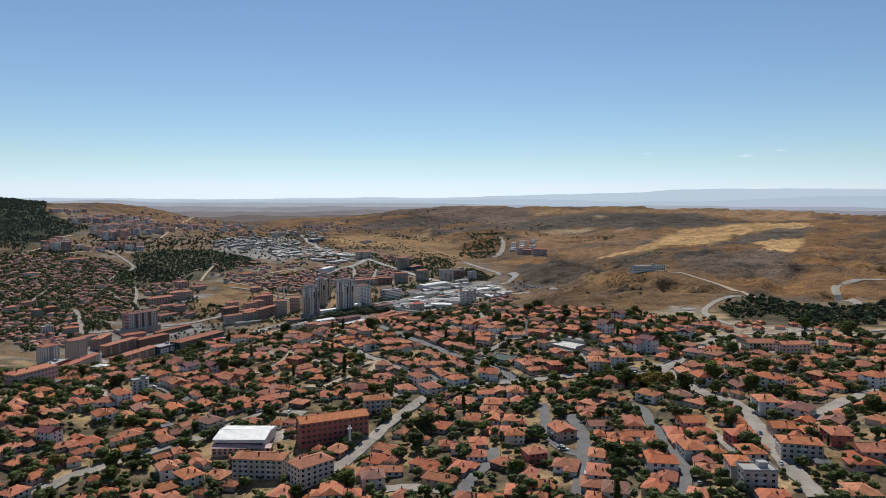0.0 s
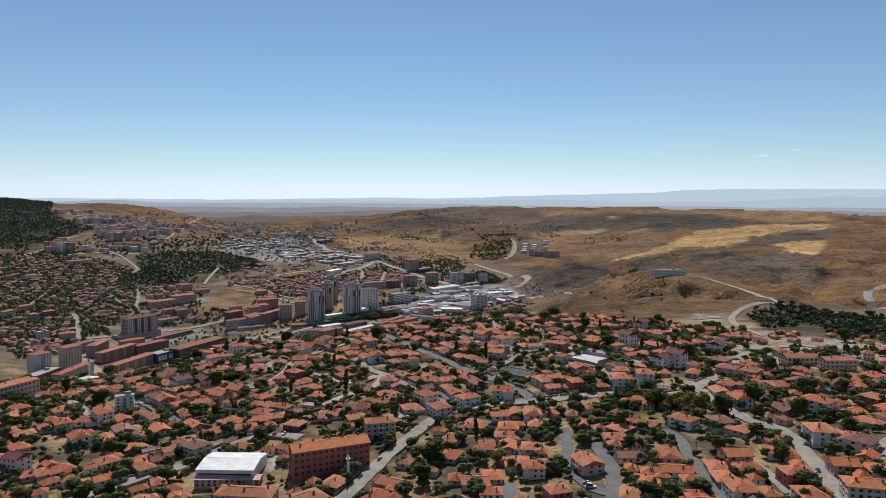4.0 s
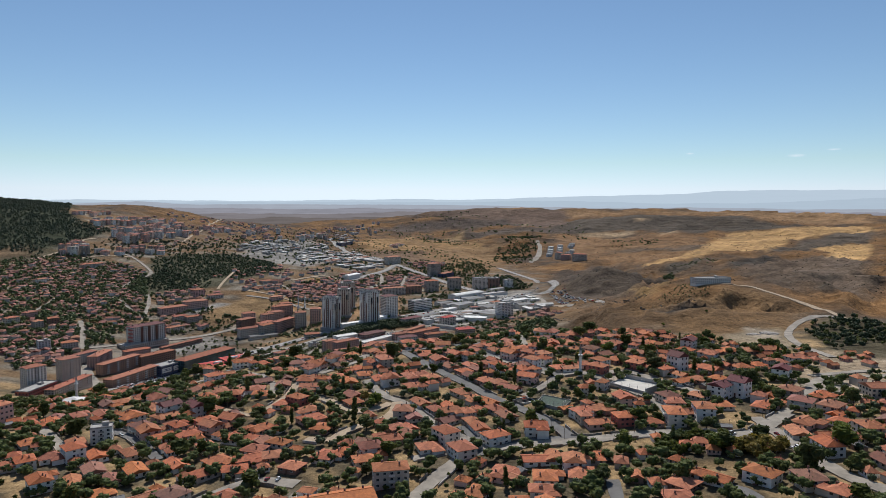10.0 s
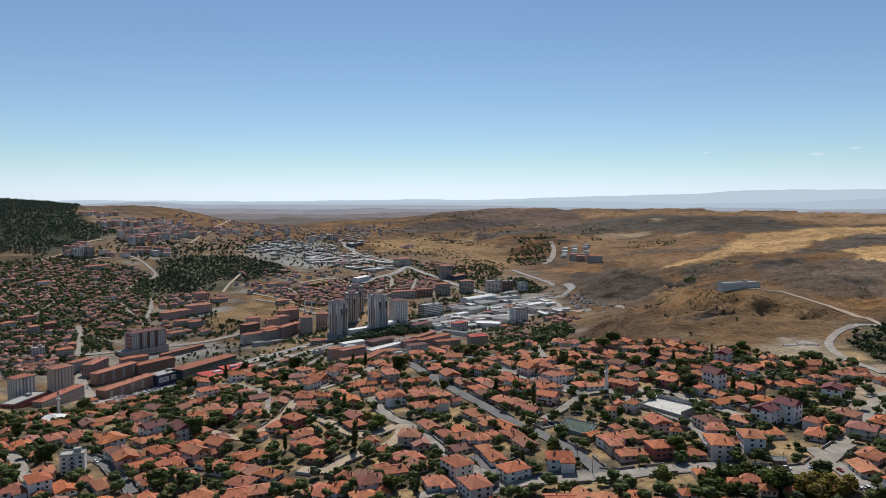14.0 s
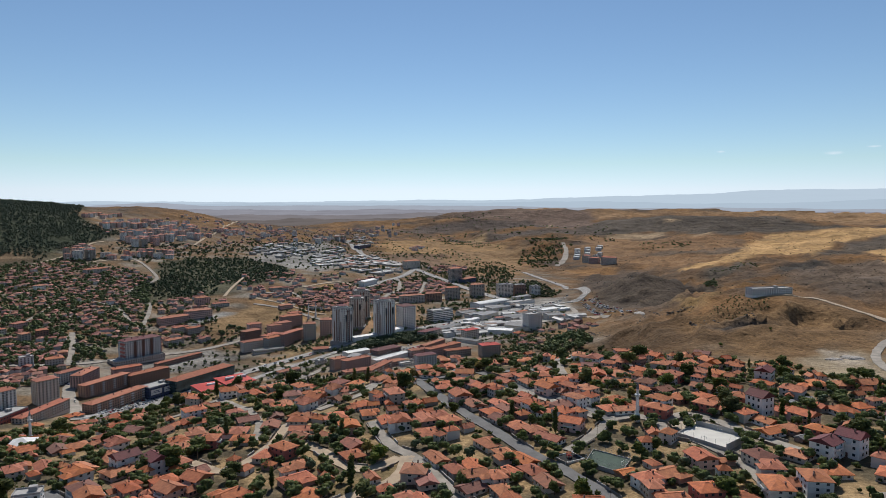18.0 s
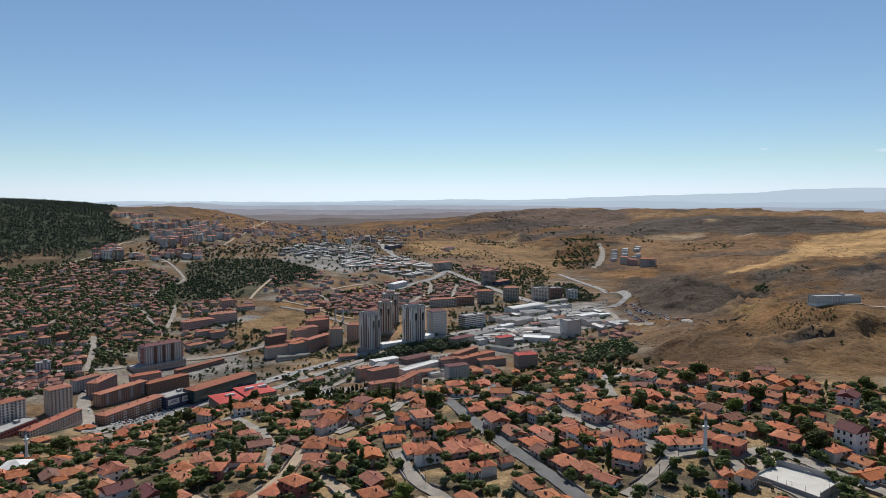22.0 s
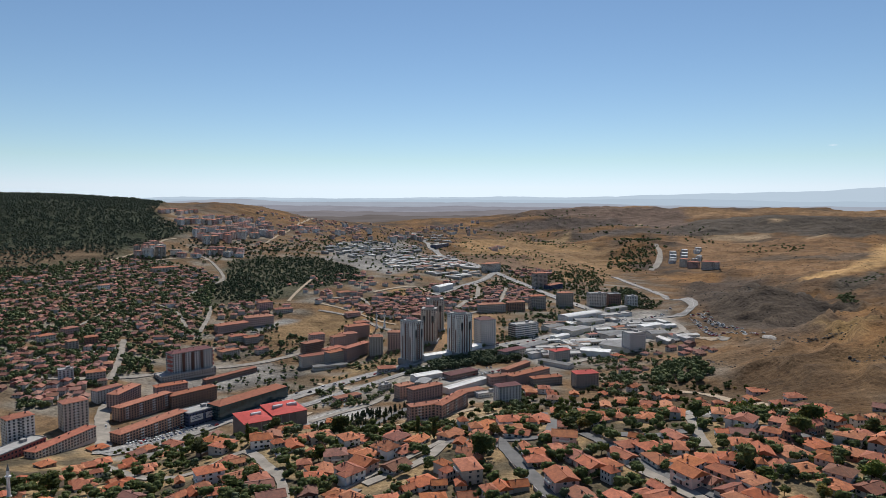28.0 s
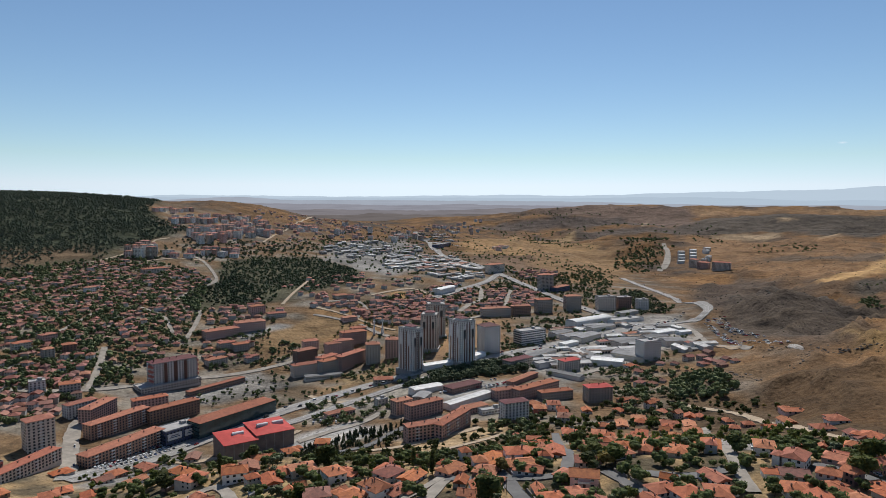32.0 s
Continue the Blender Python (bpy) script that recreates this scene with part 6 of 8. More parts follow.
def village(seed, count, test, x0, x1, y0, y1, tiles=None, size=1.0, label="crowded red-roofed houses on the valley's far side", own=False):
    """Far houses as real walls, roofs and windows in one mesh."""
    rng = random.Random(seed)
    bm_v, bm_f, slots = [], [], []
    protos, shared = [], {}
    for n in range(8):
        bm = bmesh.new()
        w, d, st = rng.uniform(9, 12), rng.uniform(8, 9.5), rng.choice((1, 1, 2))
        h = 3 * st
        wall = (1, 2, 3, 2)[n % 4]
        box(bm, 0, 0, -3, w, d, h + 3, wall)
        for s in range(st):
            for u in (-0.3, 0.0, 0.3):
                box(bm, u * w, -d / 2, 1.1 + 3 * s, 1.3, 0.12, 1.4, 4)
            for q in (-1, 1):
                box(bm, q * w / 2, 0, 1.1 + 3 * s, 0.12, 1.3, 1.4, 4)
        roof_mesh(bm, w, d, h, d * 0.25, rng.choice(("hip", "hip", "gable")), 0.5, 0.2, 0)
        box(bm, w * 0.2, d * 0.12, h + 0.8, 0.6, 0.6, 2.2, 5)
        bm.verts.index_update()
        protos.append((np.array([v.co[:] for v in bm.verts]), [tuple(v.index for v in f.verts) for f in bm.faces], [f.material_index for f in bm.faces]))
        bm.free()
    n = tries = base = 0
    while n < count and tries < count * 30:
        tries += 1
        x, y = rng.uniform(x0, x1), rng.uniform(y0, y1)
        if not test(x, y):
            continue
        off, turn, _ = nearest_street(x, y)
        if off < 5.5 * size or not clear(x, y, 4.3 * size):
            continue
        pick = rng.randrange(8)
        v, f, s = protos[pick]
        a = radians(turn + rng.choice((0, 90)) + rng.uniform(-6, 6))
        c, si, k = math.cos(a), math.sin(a), size * rng.uniform(0.85, 1.2)
        if own:     # near enough to be told apart: a thing of its own
            if pick not in shared:
                me = bpy.data.meshes.new("small_house")
                me.from_pydata(v.tolist(), [], f)
                for m in (ROOF, WALL, WALL_WHITE, WALL_PINK, GLASS, CHIMNEY):
                    me.materials.append(m)
                me.polygons.foreach_set("material_index", s)
                shared[pick] = me
            house = new("small_house", shared[pick])
            house.matrix_basis = Matrix.Translation((x, y, gz(x, y))) @ Matrix.Rotation(a, 4, "Z") @ Matrix.Diagonal((k, k, 1, 1))
            tagged(house, "small %s house under an orange-red tile roof" % ("cream", "white", "pink", "white")[pick % 4], "house", "small houses of the town")
            TAKEN.append((x, y, 6.0 * k))
            n += 1
            continue
        bm_v.append(np.stack([(v[:, 0] * c - v[:, 1] * si) * k + x, (v[:, 0] * si + v[:, 1] * c) * k + y, v[:, 2] + gz(x, y)], 1))
        bm_f += [tuple(i + base for i in q) for q in f]
        slots += s
        base += len(v)
        TAKEN.append((x, y, 6.0 * k))
        n += 1
    if own:
        return
    ob = mesh_object("village", np.concatenate(bm_v).tolist(), bm_f, [tiles or ROOF_FAR, WALL_F1, WALL_F2, WALL_F3, GLASS, CHIMNEY], slots=slots)
    tagged(ob, label, "houses", kind="stuff")


ROOF_FAR = material("far_clay_tiles", (0.30, 0.135, 0.095), 0.9, (0.21, 0.098, 0.072), 0.05, 6, vary=0.35, island=True)
WALL_F1 = material("far_cream_plaster", (0.46, 0.39, 0.32), 0.9, (0.36, 0.31, 0.26), 0.05, 6, vary=0.25, island=True)
WALL_F2 = material("far_white_plaster", (0.56, 0.52, 0.47), 0.9, (0.44, 0.41, 0.37), 0.05, 6, vary=0.2, island=True)
WALL_F3 = material("far_pink_plaster", (0.40, 0.24, 0.19), 0.9, (0.32, 0.19, 0.16), 0.05, 6, vary=0.25, island=True)


def workshops(seed, count, test, x0, x1, y0, y1, turn):
    """Small sheds and lean-tos of the estate, with doors and ridge vents, in one mesh."""
    rng = random.Random(seed)
    protos = []
    for n in range(9):
        bm = bmesh.new()
        w, d, h = rng.uniform(14, 48), rng.uniform(9, 13), rng.uniform(3.5, 6.0)
        box(bm, 0, 0, -3, w, d, h + 3, (3, 4, 3)[n % 3])
        roof_mesh(bm, w, d, h, d * rng.uniform(0.05, 0.16), "gable", 0.35, 0.18, (0, 1, 0, 2, 1, 0, 5, 1, 0)[n])
        for k in range(int(w / 4)):
            box(bm, -w / 2 + 2 + k * 4, -d / 2, 0, 2.6, 0.14, 2.9, 6)
        if n % 2:
            box(bm, w * 0.2, 0, h + d * 0.08, w * 0.35, 0.9, 0.7, 1)
        if n % 3 == 0:
            box(bm, w * 0.2, -d / 2 - 1.6, -1, w * 0.5, 3.2, 3.6, 1)
        bm.verts.index_update()
        protos.append((np.array([v.co[:] for v in bm.verts]), [tuple(v.index for v in f.verts) for f in bm.faces], [f.material_index for f in bm.faces]))
        bm.free()
    V, F, slots, n, tries, base = [], [], [], 0, 0, 0
    while n < count and tries < count * 30:
        tries += 1
        x, y = rng.uniform(x0, x1), rng.uniform(y0, y1)
        if not test(x, y) or nearest_street(x, y)[0] < 5 or not clear(x, y, 3.5):
            continue
        v, f, s = protos[rng.randrange(9)]
        a = radians(turn + rng.choice((0, 0, 0, 90)) + rng.uniform(-3, 3))
        c, si, k = math.cos(a), math.sin(a), rng.uniform(0.8, 1.15)
        V.append(np.stack([(v[:, 0] * c - v[:, 1] * si) * k + x, (v[:, 0] * si + v[:, 1] * c) * k + y, v[:, 2] + gz(x, y)], 1))
        F += [tuple(i + base for i in q) for q in f]
        slots += s
        base += len(v)
        TAKEN.append((x, y, 6.0 * k))
        n += 1
    ob = mesh_object("workshop_sheds", np.concatenate(V).tolist(), F, [TIN_PALE, TIN_GREY, ROOF_FAR, WALL_F2, WALL_F1, TIN_BROWN, GLASS], slots=slots)
    tagged(ob, "small sheds and workshops with pale and grey metal roofs", "sheds", kind="stuff")


def far_blocks(seed, count, test, x0, x1, y0, y1, low, high):
    """Far housing blocks with storeys, windows, balconies and roofs, in one mesh."""
    rng = random.Random(seed + 500)
    protos = []
    for n in range(5):
        bm = bmesh.new()
        w, d, st = rng.uniform(15, 24), rng.uniform(12, 15), rng.randint(low, high)
        h = 3.0 * st
        box(bm, 0, 0, -6, w, d, h + 6, (2, 3, 1, 2, 3)[n])
        for s in range(st):
            for k in range(int(w / 3.6)):
                box(bm, -w / 2 + 2 + k * 3.6, -d / 2, 1.0 + 3 * s, 1.7, 0.16, 1.5, 4)
            for q in (-1, 1):
                for k in range(3):
                    box(bm, q * w / 2, (k - 1) * d * 0.3, 1.0 + 3 * s, 0.16, 1.6, 1.5, 4)
            if s:
                box(bm, w * 0.22, -d / 2 - 0.6, 3 * s - 0.2, 4.2, 1.2, 1.2, 2)
        if n == 3:
            box(bm, 0, 0, h, w + 0.4, d + 0.4, 0.8, 1)
        else:
            roof_mesh(bm, w, d, h, d * 0.17, "hip", 0.6, 0.25, 0)
        bm.verts.index_update()
        protos.append((np.array([v.co[:] for v in bm.verts]), [tuple(v.index for v in f.verts) for f in bm.faces], [f.material_index for f in bm.faces]))
        bm.free()
    V, F, slots, n, tries, base = [], [], [], 0, 0, 0
    while n < count and tries < count * 60:
        tries += 1
        x, y = rng.uniform(x0, x1), rng.uniform(y0, y1)
        if not test(x, y) or nearest_street(x, y)[0] < 9 or not clear(x, y, 9):
            continue
        v, f, s = protos[rng.randrange(5)]
        a = radians(rng.choice((-12, 10, 18, 80)) + rng.uniform(-4, 4))
        c, si = math.cos(a), math.sin(a)
        V.append(np.stack([v[:, 0] * c - v[:, 1] * si + x, v[:, 0] * si + v[:, 1] * c + y, v[:, 2] + gz(x, y)], 1))
        F += [tuple(i + base for i in q) for q in f]
        slots += s
        base += len(v)
        TAKEN.append((x, y, 10))
        n += 1
    if V:
        ob = mesh_object("far_housing", np.concatenate(V).tolist(), F, [ROOF_FAR, WALL_F1, WALL_FW, WALL_FP, GLASS], slots=slots)
        tagged(ob, "pale pink and white housing blocks on the far slope", "housing", kind="stuff")


WALL_FW = material("far_bright_plaster", (0.78, 0.74, 0.68), 0.9, (0.66, 0.62, 0.57), 0.05, 6, vary=0.12, island=True)
WALL_FP = material("far_rose_plaster", (0.66, 0.47, 0.40), 0.9, (0.55, 0.39, 0.34), 0.05, 6, vary=0.2, island=True)


ROOF_YARD = material("yard_clay_tiles", (0.47, 0.162, 0.07), 0.85, (0.29, 0.098, 0.05), 0.45, 8, 0.4, 6.0, vary=0.22, island=True)
TIN_PALE = material("pale_tin", (0.62, 0.60, 0.56), 0.8, (0.38, 0.36, 0.335), 0.12, 6, vary=0.3, island=True, spec=0.15)
TIN_GREY = material("grey_tin", (0.36, 0.35, 0.335), 0.8, (0.26, 0.25, 0.24), 0.12, 6, vary=0.35, island=True, spec=0.15)
TIN_BROWN = material("rusty_tin", (0.26, 0.17, 0.12), 0.8, (0.17, 0.11, 0.08), 0.3, 6, vary=0.3, island=True)
TOWN_AREA = patch(-330, 270, 320, 270, 410, 480, 420, 700, 330, 750, 250, 790, 150, 830, 60, 860, -60, 850, -140, 810, -230, 800, -330, 780, -420, 740, -450, 640, -410, 420)
village(21, 60, patch(200, 330, 260, 330, 400, 480, 410, 570, 330, 570, 260, 590, 215, 560), 195, 415, 325, 595, None, 0.98, own=True)
village(20, 200, patch(-330, 270, 320, 270, 400, 450, 400, 560, -430, 560, -410, 420), -435, 405, 265, 565, None, 0.76, own=True)
village(22, 150, patch(-430, 560, 400, 560, 420, 700, 330, 750, 250, 790, 150, 830, 60, 860, -60, 850, -140, 810, -230, 800, -330, 780, -420, 740, -450, 640), -455, 425, 555, 865, ROOF_YARD, 0.76, "small red-roofed houses filling the yards of the town")
far_blocks(1, 34, patch(-1047, 1978, -1111, 2094, -1107, 2256, -1035, 2416, -937, 2217, -995, 2059), -1116, -932, 1973, 2421, 4, 7)
far_blocks(2, 24, patch(-1190, 2092, -1236, 2216, -1178, 2380, -1111, 2527, -1065, 2435, -1129, 2229), -1241, -1060, 2087, 2532, 3, 5)
far_blocks(3, 26, patch(-815, 2383, -966, 2860, -974, 3236, -707, 2488), -979, -702, 2378, 3241, 3, 6)
far_blocks(4, 26, patch(-643, 2438, -853, 3276, -793, 3515, -568, 2592), -858, -563, 2433, 3520, 4, 6)
far_blocks(5, 30, patch(-776, 3502, -837, 3890, -640, 4435, -539, 3581), -842, -534, 3497, 4440, 3, 6)
far_blocks(6, 8, patch(-951, 2303, -1005, 2459, -957, 2610, -869, 2399), -1010, -864, 2298, 2615, 3, 5)
far_blocks(7, 7, patch(-346, 2680, -305, 3050, -273, 2650, -315, 2523), -351, -268, 2518, 3055, 3, 4)
far_blocks(8, 10, patch(-1065, 1756, -1096, 1814, -1062, 1866, -1018, 1801), -1101, -1013, 1751, 1871, 5, 8)
far_blocks(9, 8, patch(-1015, 1830, -927, 1941, -879, 1969, -861, 1907, -976, 1817), -1020, -856, 1812, 1974, 3, 5)
workshops(1, 75, patch(-758, 2150, -754, 2348, -635, 2442, -551, 2481, -503, 2324, -548, 2144, -642, 2087, -713, 2060), -763, -498, 2055, 2486, 62)
workshops(2, 100, patch(-543, 2074, -510, 2319, -412, 2348, -294, 2086, -259, 1906, -312, 1831, -408, 1906, -494, 1962), -548, -254, 1826, 2353, 62)
workshops(3, 46, patch(-111, 1378, -64, 1494, 19, 1530, 107, 1506, 123, 1435, 68, 1367, -6, 1274, -63, 1243, -102, 1276), -116, 128, 1238, 1535, 25)
workshops(4, 30, patch(-752, 3294, -588, 3254, -452, 2710, -518, 2505), -757, -447, 2500, 3299, 62)
workshops(5, 20, patch(102, 1394, 129, 1368, 121, 1320, 95, 1343), 90, 134, 1315, 1399, 25)
village(1, 560, patch(-718, 972, -1228, 1397, -1137, 1489, -1104, 1608, -1057, 1769, -983, 1722, -880, 1742, -794, 1661, -753, 1481, -653, 1391, -603, 1278, -588, 1179, -630, 1151, -666, 1133, -704, 1111, -664, 1022, -653, 971), -1233, -583, 966, 1774)
village(2, 60, patch(-651, 1010, -624, 1026, -563, 998, -574, 974, -599, 959), -656, -558, 954, 1031)
village(3, 120, patch(-441, 1479, -369, 1578, -324, 1764, -189, 1832, -115, 1799, -188, 1553, -278, 1460, -398, 1417), -446, -110, 1412, 1837)
village(5, 9, patch(-14, 1244, 38, 1307, 124, 1284, 131, 1223, 73, 1157, 21, 1171), -19, 136, 1152, 1312)
village(6, 45, patch(-648, 1673, -527, 1841, -382, 1807, -357, 1612, -420, 1522, -532, 1522), -653, -352, 1517, 1846)
village(7, 150, patch(-1162, 2036, -1188, 2720, -1097, 3210, -744, 2484, -768, 2150, -923, 1981), -1193, -739, 1976, 3215)
village(8, 110, patch(-1097, 3210, -923, 4298, -513, 2958, -548, 2485, -767, 2435), -1102, -508, 2430, 4303)
village(9, 46, patch(-241, 1746, -148, 1827, -116, 1688, -176, 1554, -212, 1597), -246, -111, 1549, 1832)
village(10, 26, patch(-197, 2005, -93, 2150, -81, 2001, -154, 1906), -202, -76, 1901, 2155)
village(11, 70, patch(-411, 1501, -317, 1629, -260, 1568, -314, 1450, -385, 1453), -416, -255, 1445, 1634)
village(12, 6, patch(99, 1319, 153, 1302, 142, 1215, 93, 1226), 88, 158, 1210, 1324)
village(13, 22, patch(-667, 1431, -611, 1509, -527, 1460, -564, 1398, -615, 1360), -672, -522, 1355, 1514)
village(14, 12, patch(-570, 1269, -502, 1315, -474, 1242, -522, 1204), -575, -469, 1199, 1320)
village(15, 50, patch(-753, 1088, -689, 1180, -571, 1054, -589, 1022, -575, 982, -619, 955), -758, -566, 950, 1185)
village(16, 16, patch(-518, 1553, -427, 1547, -407, 1488, -488, 1481), -523, -402, 1476, 1558)
village(18, 42, patch(-98, 1035, -49, 1111, 18, 1141, 81, 1069, 123, 981, 90, 805, -77, 806), -103, 128, 800, 1146, ROOF_YARD, 0.92, label="red-roofed houses along the town's upper edge")
village(17, 26, patch(64, 798, 148, 859, 212, 811, 170, 712, 123, 721, 79, 739), 59, 217, 707, 864, ROOF_YARD, 0.85, label="red-roofed houses along the town's upper edge")


# ---- trees ----
def leaf_crown(seed, height, width, leaves, lift, shape="round", size=0.75):
    """A crown of many small leaf clumps, uneven and open, round a few inner masses."""
    rng = np.random.RandomState(seed)
    v, f = [], []
    many, n_ring = (6, 6) if leaves > 90 else ((4, 6) if leaves > 20 else (2, 5))
    lobes = [(rng.uniform(-0.28, 0.28) * width, rng.uniform(-0.28, 0.28) * width, lift + height * rng.uniform(0.3, 0.75), rng.uniform(0.28, 0.42) * (1 if many > 3 else 1.3)) for _ in range(many)]
    if shape == "spire":
        lobes = [(rng.uniform(-0.1, 0.1) * width, rng.uniform(-0.1, 0.1) * width, lift + height * k, 0.42 * (1 - 0.75 * abs(k - 0.35))) for k in (0.12, 0.25, 0.4, 0.55, 0.7, 0.85)]
    if shape == "cone":
        lobes = [(0, 0, lift + height * k, 0.5 * (1.02 - k)) for k in (0.08, 0.2, 0.34, 0.48, 0.62, 0.76, 0.9)]
    for n in range(leaves):
        x0, y0, z0, r = lobes[rng.randint(len(lobes))]
        q = rng.normal(size=3)
        q /= np.linalg.norm(q)
        k = r * width * rng.uniform(0.55, 1.08)
        flat = 0.75 if shape == "round" else (1.3 if shape == "spire" else 0.42)
        c = np.array([x0 + q[0] * k, y0 + q[1] * k, z0 + q[2] * k * flat])
        a = rng.normal(size=3)
        a /= np.linalg.norm(a)
        b = np.cross(a, q + rng.normal(size=3) * 0.5)
        b /= max(np.linalg.norm(b), 1e-3)
        s = size * rng.uniform(0.5, 1.25)
        i = len(v)
        up = np.cross(a, b) * s * 0.35
        v += [c - a * s, c - b * s * 0.6 + up, c + a * s, c + b * s * 0.6 + up]
        f += [(i, i + 1, i + 2), (i, i + 2, i + 3)]
    for x0, y0, z0, r in lobes:     # inner masses that close the crown
        n, i = n_ring, len(v)
        rr = r * width * (0.86 if many > 3 else 0.82)
        ring = []
        for lat in (-0.55, 0.1, 0.7):
            for m in range(n):
                t = 6.283 * m / n + lat
                w = math.sqrt(1 - lat * lat) * rr * rng.uniform(0.8, 1.1)
                v.append(np.array([x0 + math.cos(t) * w, y0 + math.sin(t) * w, z0 + lat * rr * 0.8]))
        for k in range(2):
            for m in range(n):
                p, q = i + k * n + m, i + k * n + (m + 1) % n
                f.append((p, q, q + n, p + n))
        f.append(tuple(i + 2 * n + m for m in range(n)))
        f.append(tuple(i + m for m in range(n))[::-1])
    return [tuple(map(float, p)) for p in v], f


def trunk_mesh(height, r, seed):
    rng = random.Random(seed)
    bm = bmesh.new()
    bmesh.ops.create_cone(bm, cap_ends=False, segments=7, radius1=r, radius2=r * 0.45, depth=height + 1, matrix=Matrix.Translation((0, 0, height / 2 - 0.5)))
    for k in range(4):
        a = 6.283 * k / 4 + rng.uniform(-0.5, 0.5)
        m = Matrix.Translation((0, 0, height * rng.uniform(0.55, 0.8))) @ Matrix.Rotation(a, 4, "Z") @ Matrix.Rotation(radians(rng.uniform(30, 50)), 4, "Y") @ Matrix.Translation((0, 0, height * 0.3))
        bmesh.ops.create_cone(bm, cap_ends=False, segments=5, radius1=r * 0.5, radius2=r * 0.15, depth=height * 0.65, matrix=m)
    me = bpy.data.meshes.new("trunk")
    bm.to_mesh(me)
    bm.free()
    me.materials.append(BARK)
    return me


def tree_kit(name, seed, height, width, leaves, lift, shape, mat, label, size=0.58):
    base = new(name, trunk_mesh(lift + height * 0.4, width * 0.035 + 0.08, seed))
    tagged(base, label, "tree", "trees of the town")
    v, f = leaf_crown(seed, height, width, leaves, lift, shape, size)
    mesh_object("crown", v, f, mat, base)
    return base


TREES = {"tree": [tree_kit("tree", 60 + n, h, w, 420, 1.2, "round", m, lab) for n, (h, w, m, lab) in enumerate((
            (5.5, 6.2, LEAF, "leafy green garden tree with a broad crown"), (6.5, 7.0, LEAF, "dense dark green garden tree"), (4.6, 5.2, LEAF, "small rounded green fruit tree"),
            (7.2, 7.6, LEAF, "large spreading dark walnut tree"), (5.0, 5.6, LEAF_DRY, "garden tree with yellowing leaves")))],
         "poplar": [tree_kit("poplar", 80 + n, 11, 4.2, 420, 1.0, "spire", LEAF, "tall narrow green poplar") for n in range(2)],
         "pine": [tree_kit("pine_tree", 90 + n, 7.5, 5.0, 380, 0.8, "cone", PINE, "dark green conical pine tree", 0.6) for n in range(2)]}
USED = {id(k): False for v in TREES.values() for k in v}


def plant(kind, x, y, size, rng):
    kit = rng.choice(TREES[kind][:-1] if kind == "tree" and rng.random() < 0.93 else TREES[kind])
    s = size * rng.uniform(0.85, 1.15)
    m = pose(x, y, gz(x, y), 0, 0, rng.uniform(0, 360)) @ Matrix.Diagonal((s, s * rng.uniform(0.9, 1.1), s * rng.uniform(0.85, 1.15), 1))
    if not USED[id(kit)]:
        USED[id(kit)] = True
        kit.matrix_basis = m
        return kit
    return copy_thing(kit, m)


def inside(x, y, poly):
    c = False
    for (x1, y1), (x2, y2) in zip(poly, poly[1:] + poly[:1]):
        if (y1 > y) != (y2 > y) and x < (x2 - x1) * (y - y1) / (y2 - y1) + x1:
            c = not c
    return c


TOWN = [(-330, 250), (330, 250), (420, 480), (430, 700), (330, 760), (250, 800), (150, 845), (60, 880), (-60, 870), (-140, 830), (-230, 830), (-330, 810), (-430, 760), (-470, 640), (-420, 420)]


# open lots and courtyards kept free of trees: x, y, radius
OPEN_LOTS = ((365, 679, 18), (399, 663, 20), (285, 612, 13), (346, 591, 14), (327, 650, 12), (297, 708, 20), (299, 671, 22), (328, 689, 24), (366, 714, 28), (354, 669, 26), (341, 743, 22), (377, 760, 24), (294, 604, 20), (265, 671, 14), (-105, 449, 9), (-96, 454, 9), (-100, 424, 8), (-87, 461, 8))
TAKEN.extend(OPEN_LOTS)


def build_trees():
    rng = random.Random(5)
    n = 0
    while n < 285:
        x, y = rng.uniform(-460, 420), 250 + (620 * rng.random() ** 1.1)
        if inside(x, y, TOWN) and nearest_street(x, y)[0] > 1.2 and clear(x, y, -1.0):
            plant("tree", x, y, rng.uniform(0.95, 1.5), rng)
            n += 1
    n = 0
    while n < 40:
        x, y = rng.uniform(-300, 350), rng.uniform(280, 880)
        if inside(x, y, TOWN) and nearest_street(x, y)[0] > 2 and clear(x, y, 1):
            plant("poplar", x, y, rng.uniform(0.7, 1.1), rng)
            n += 1


build_trees()


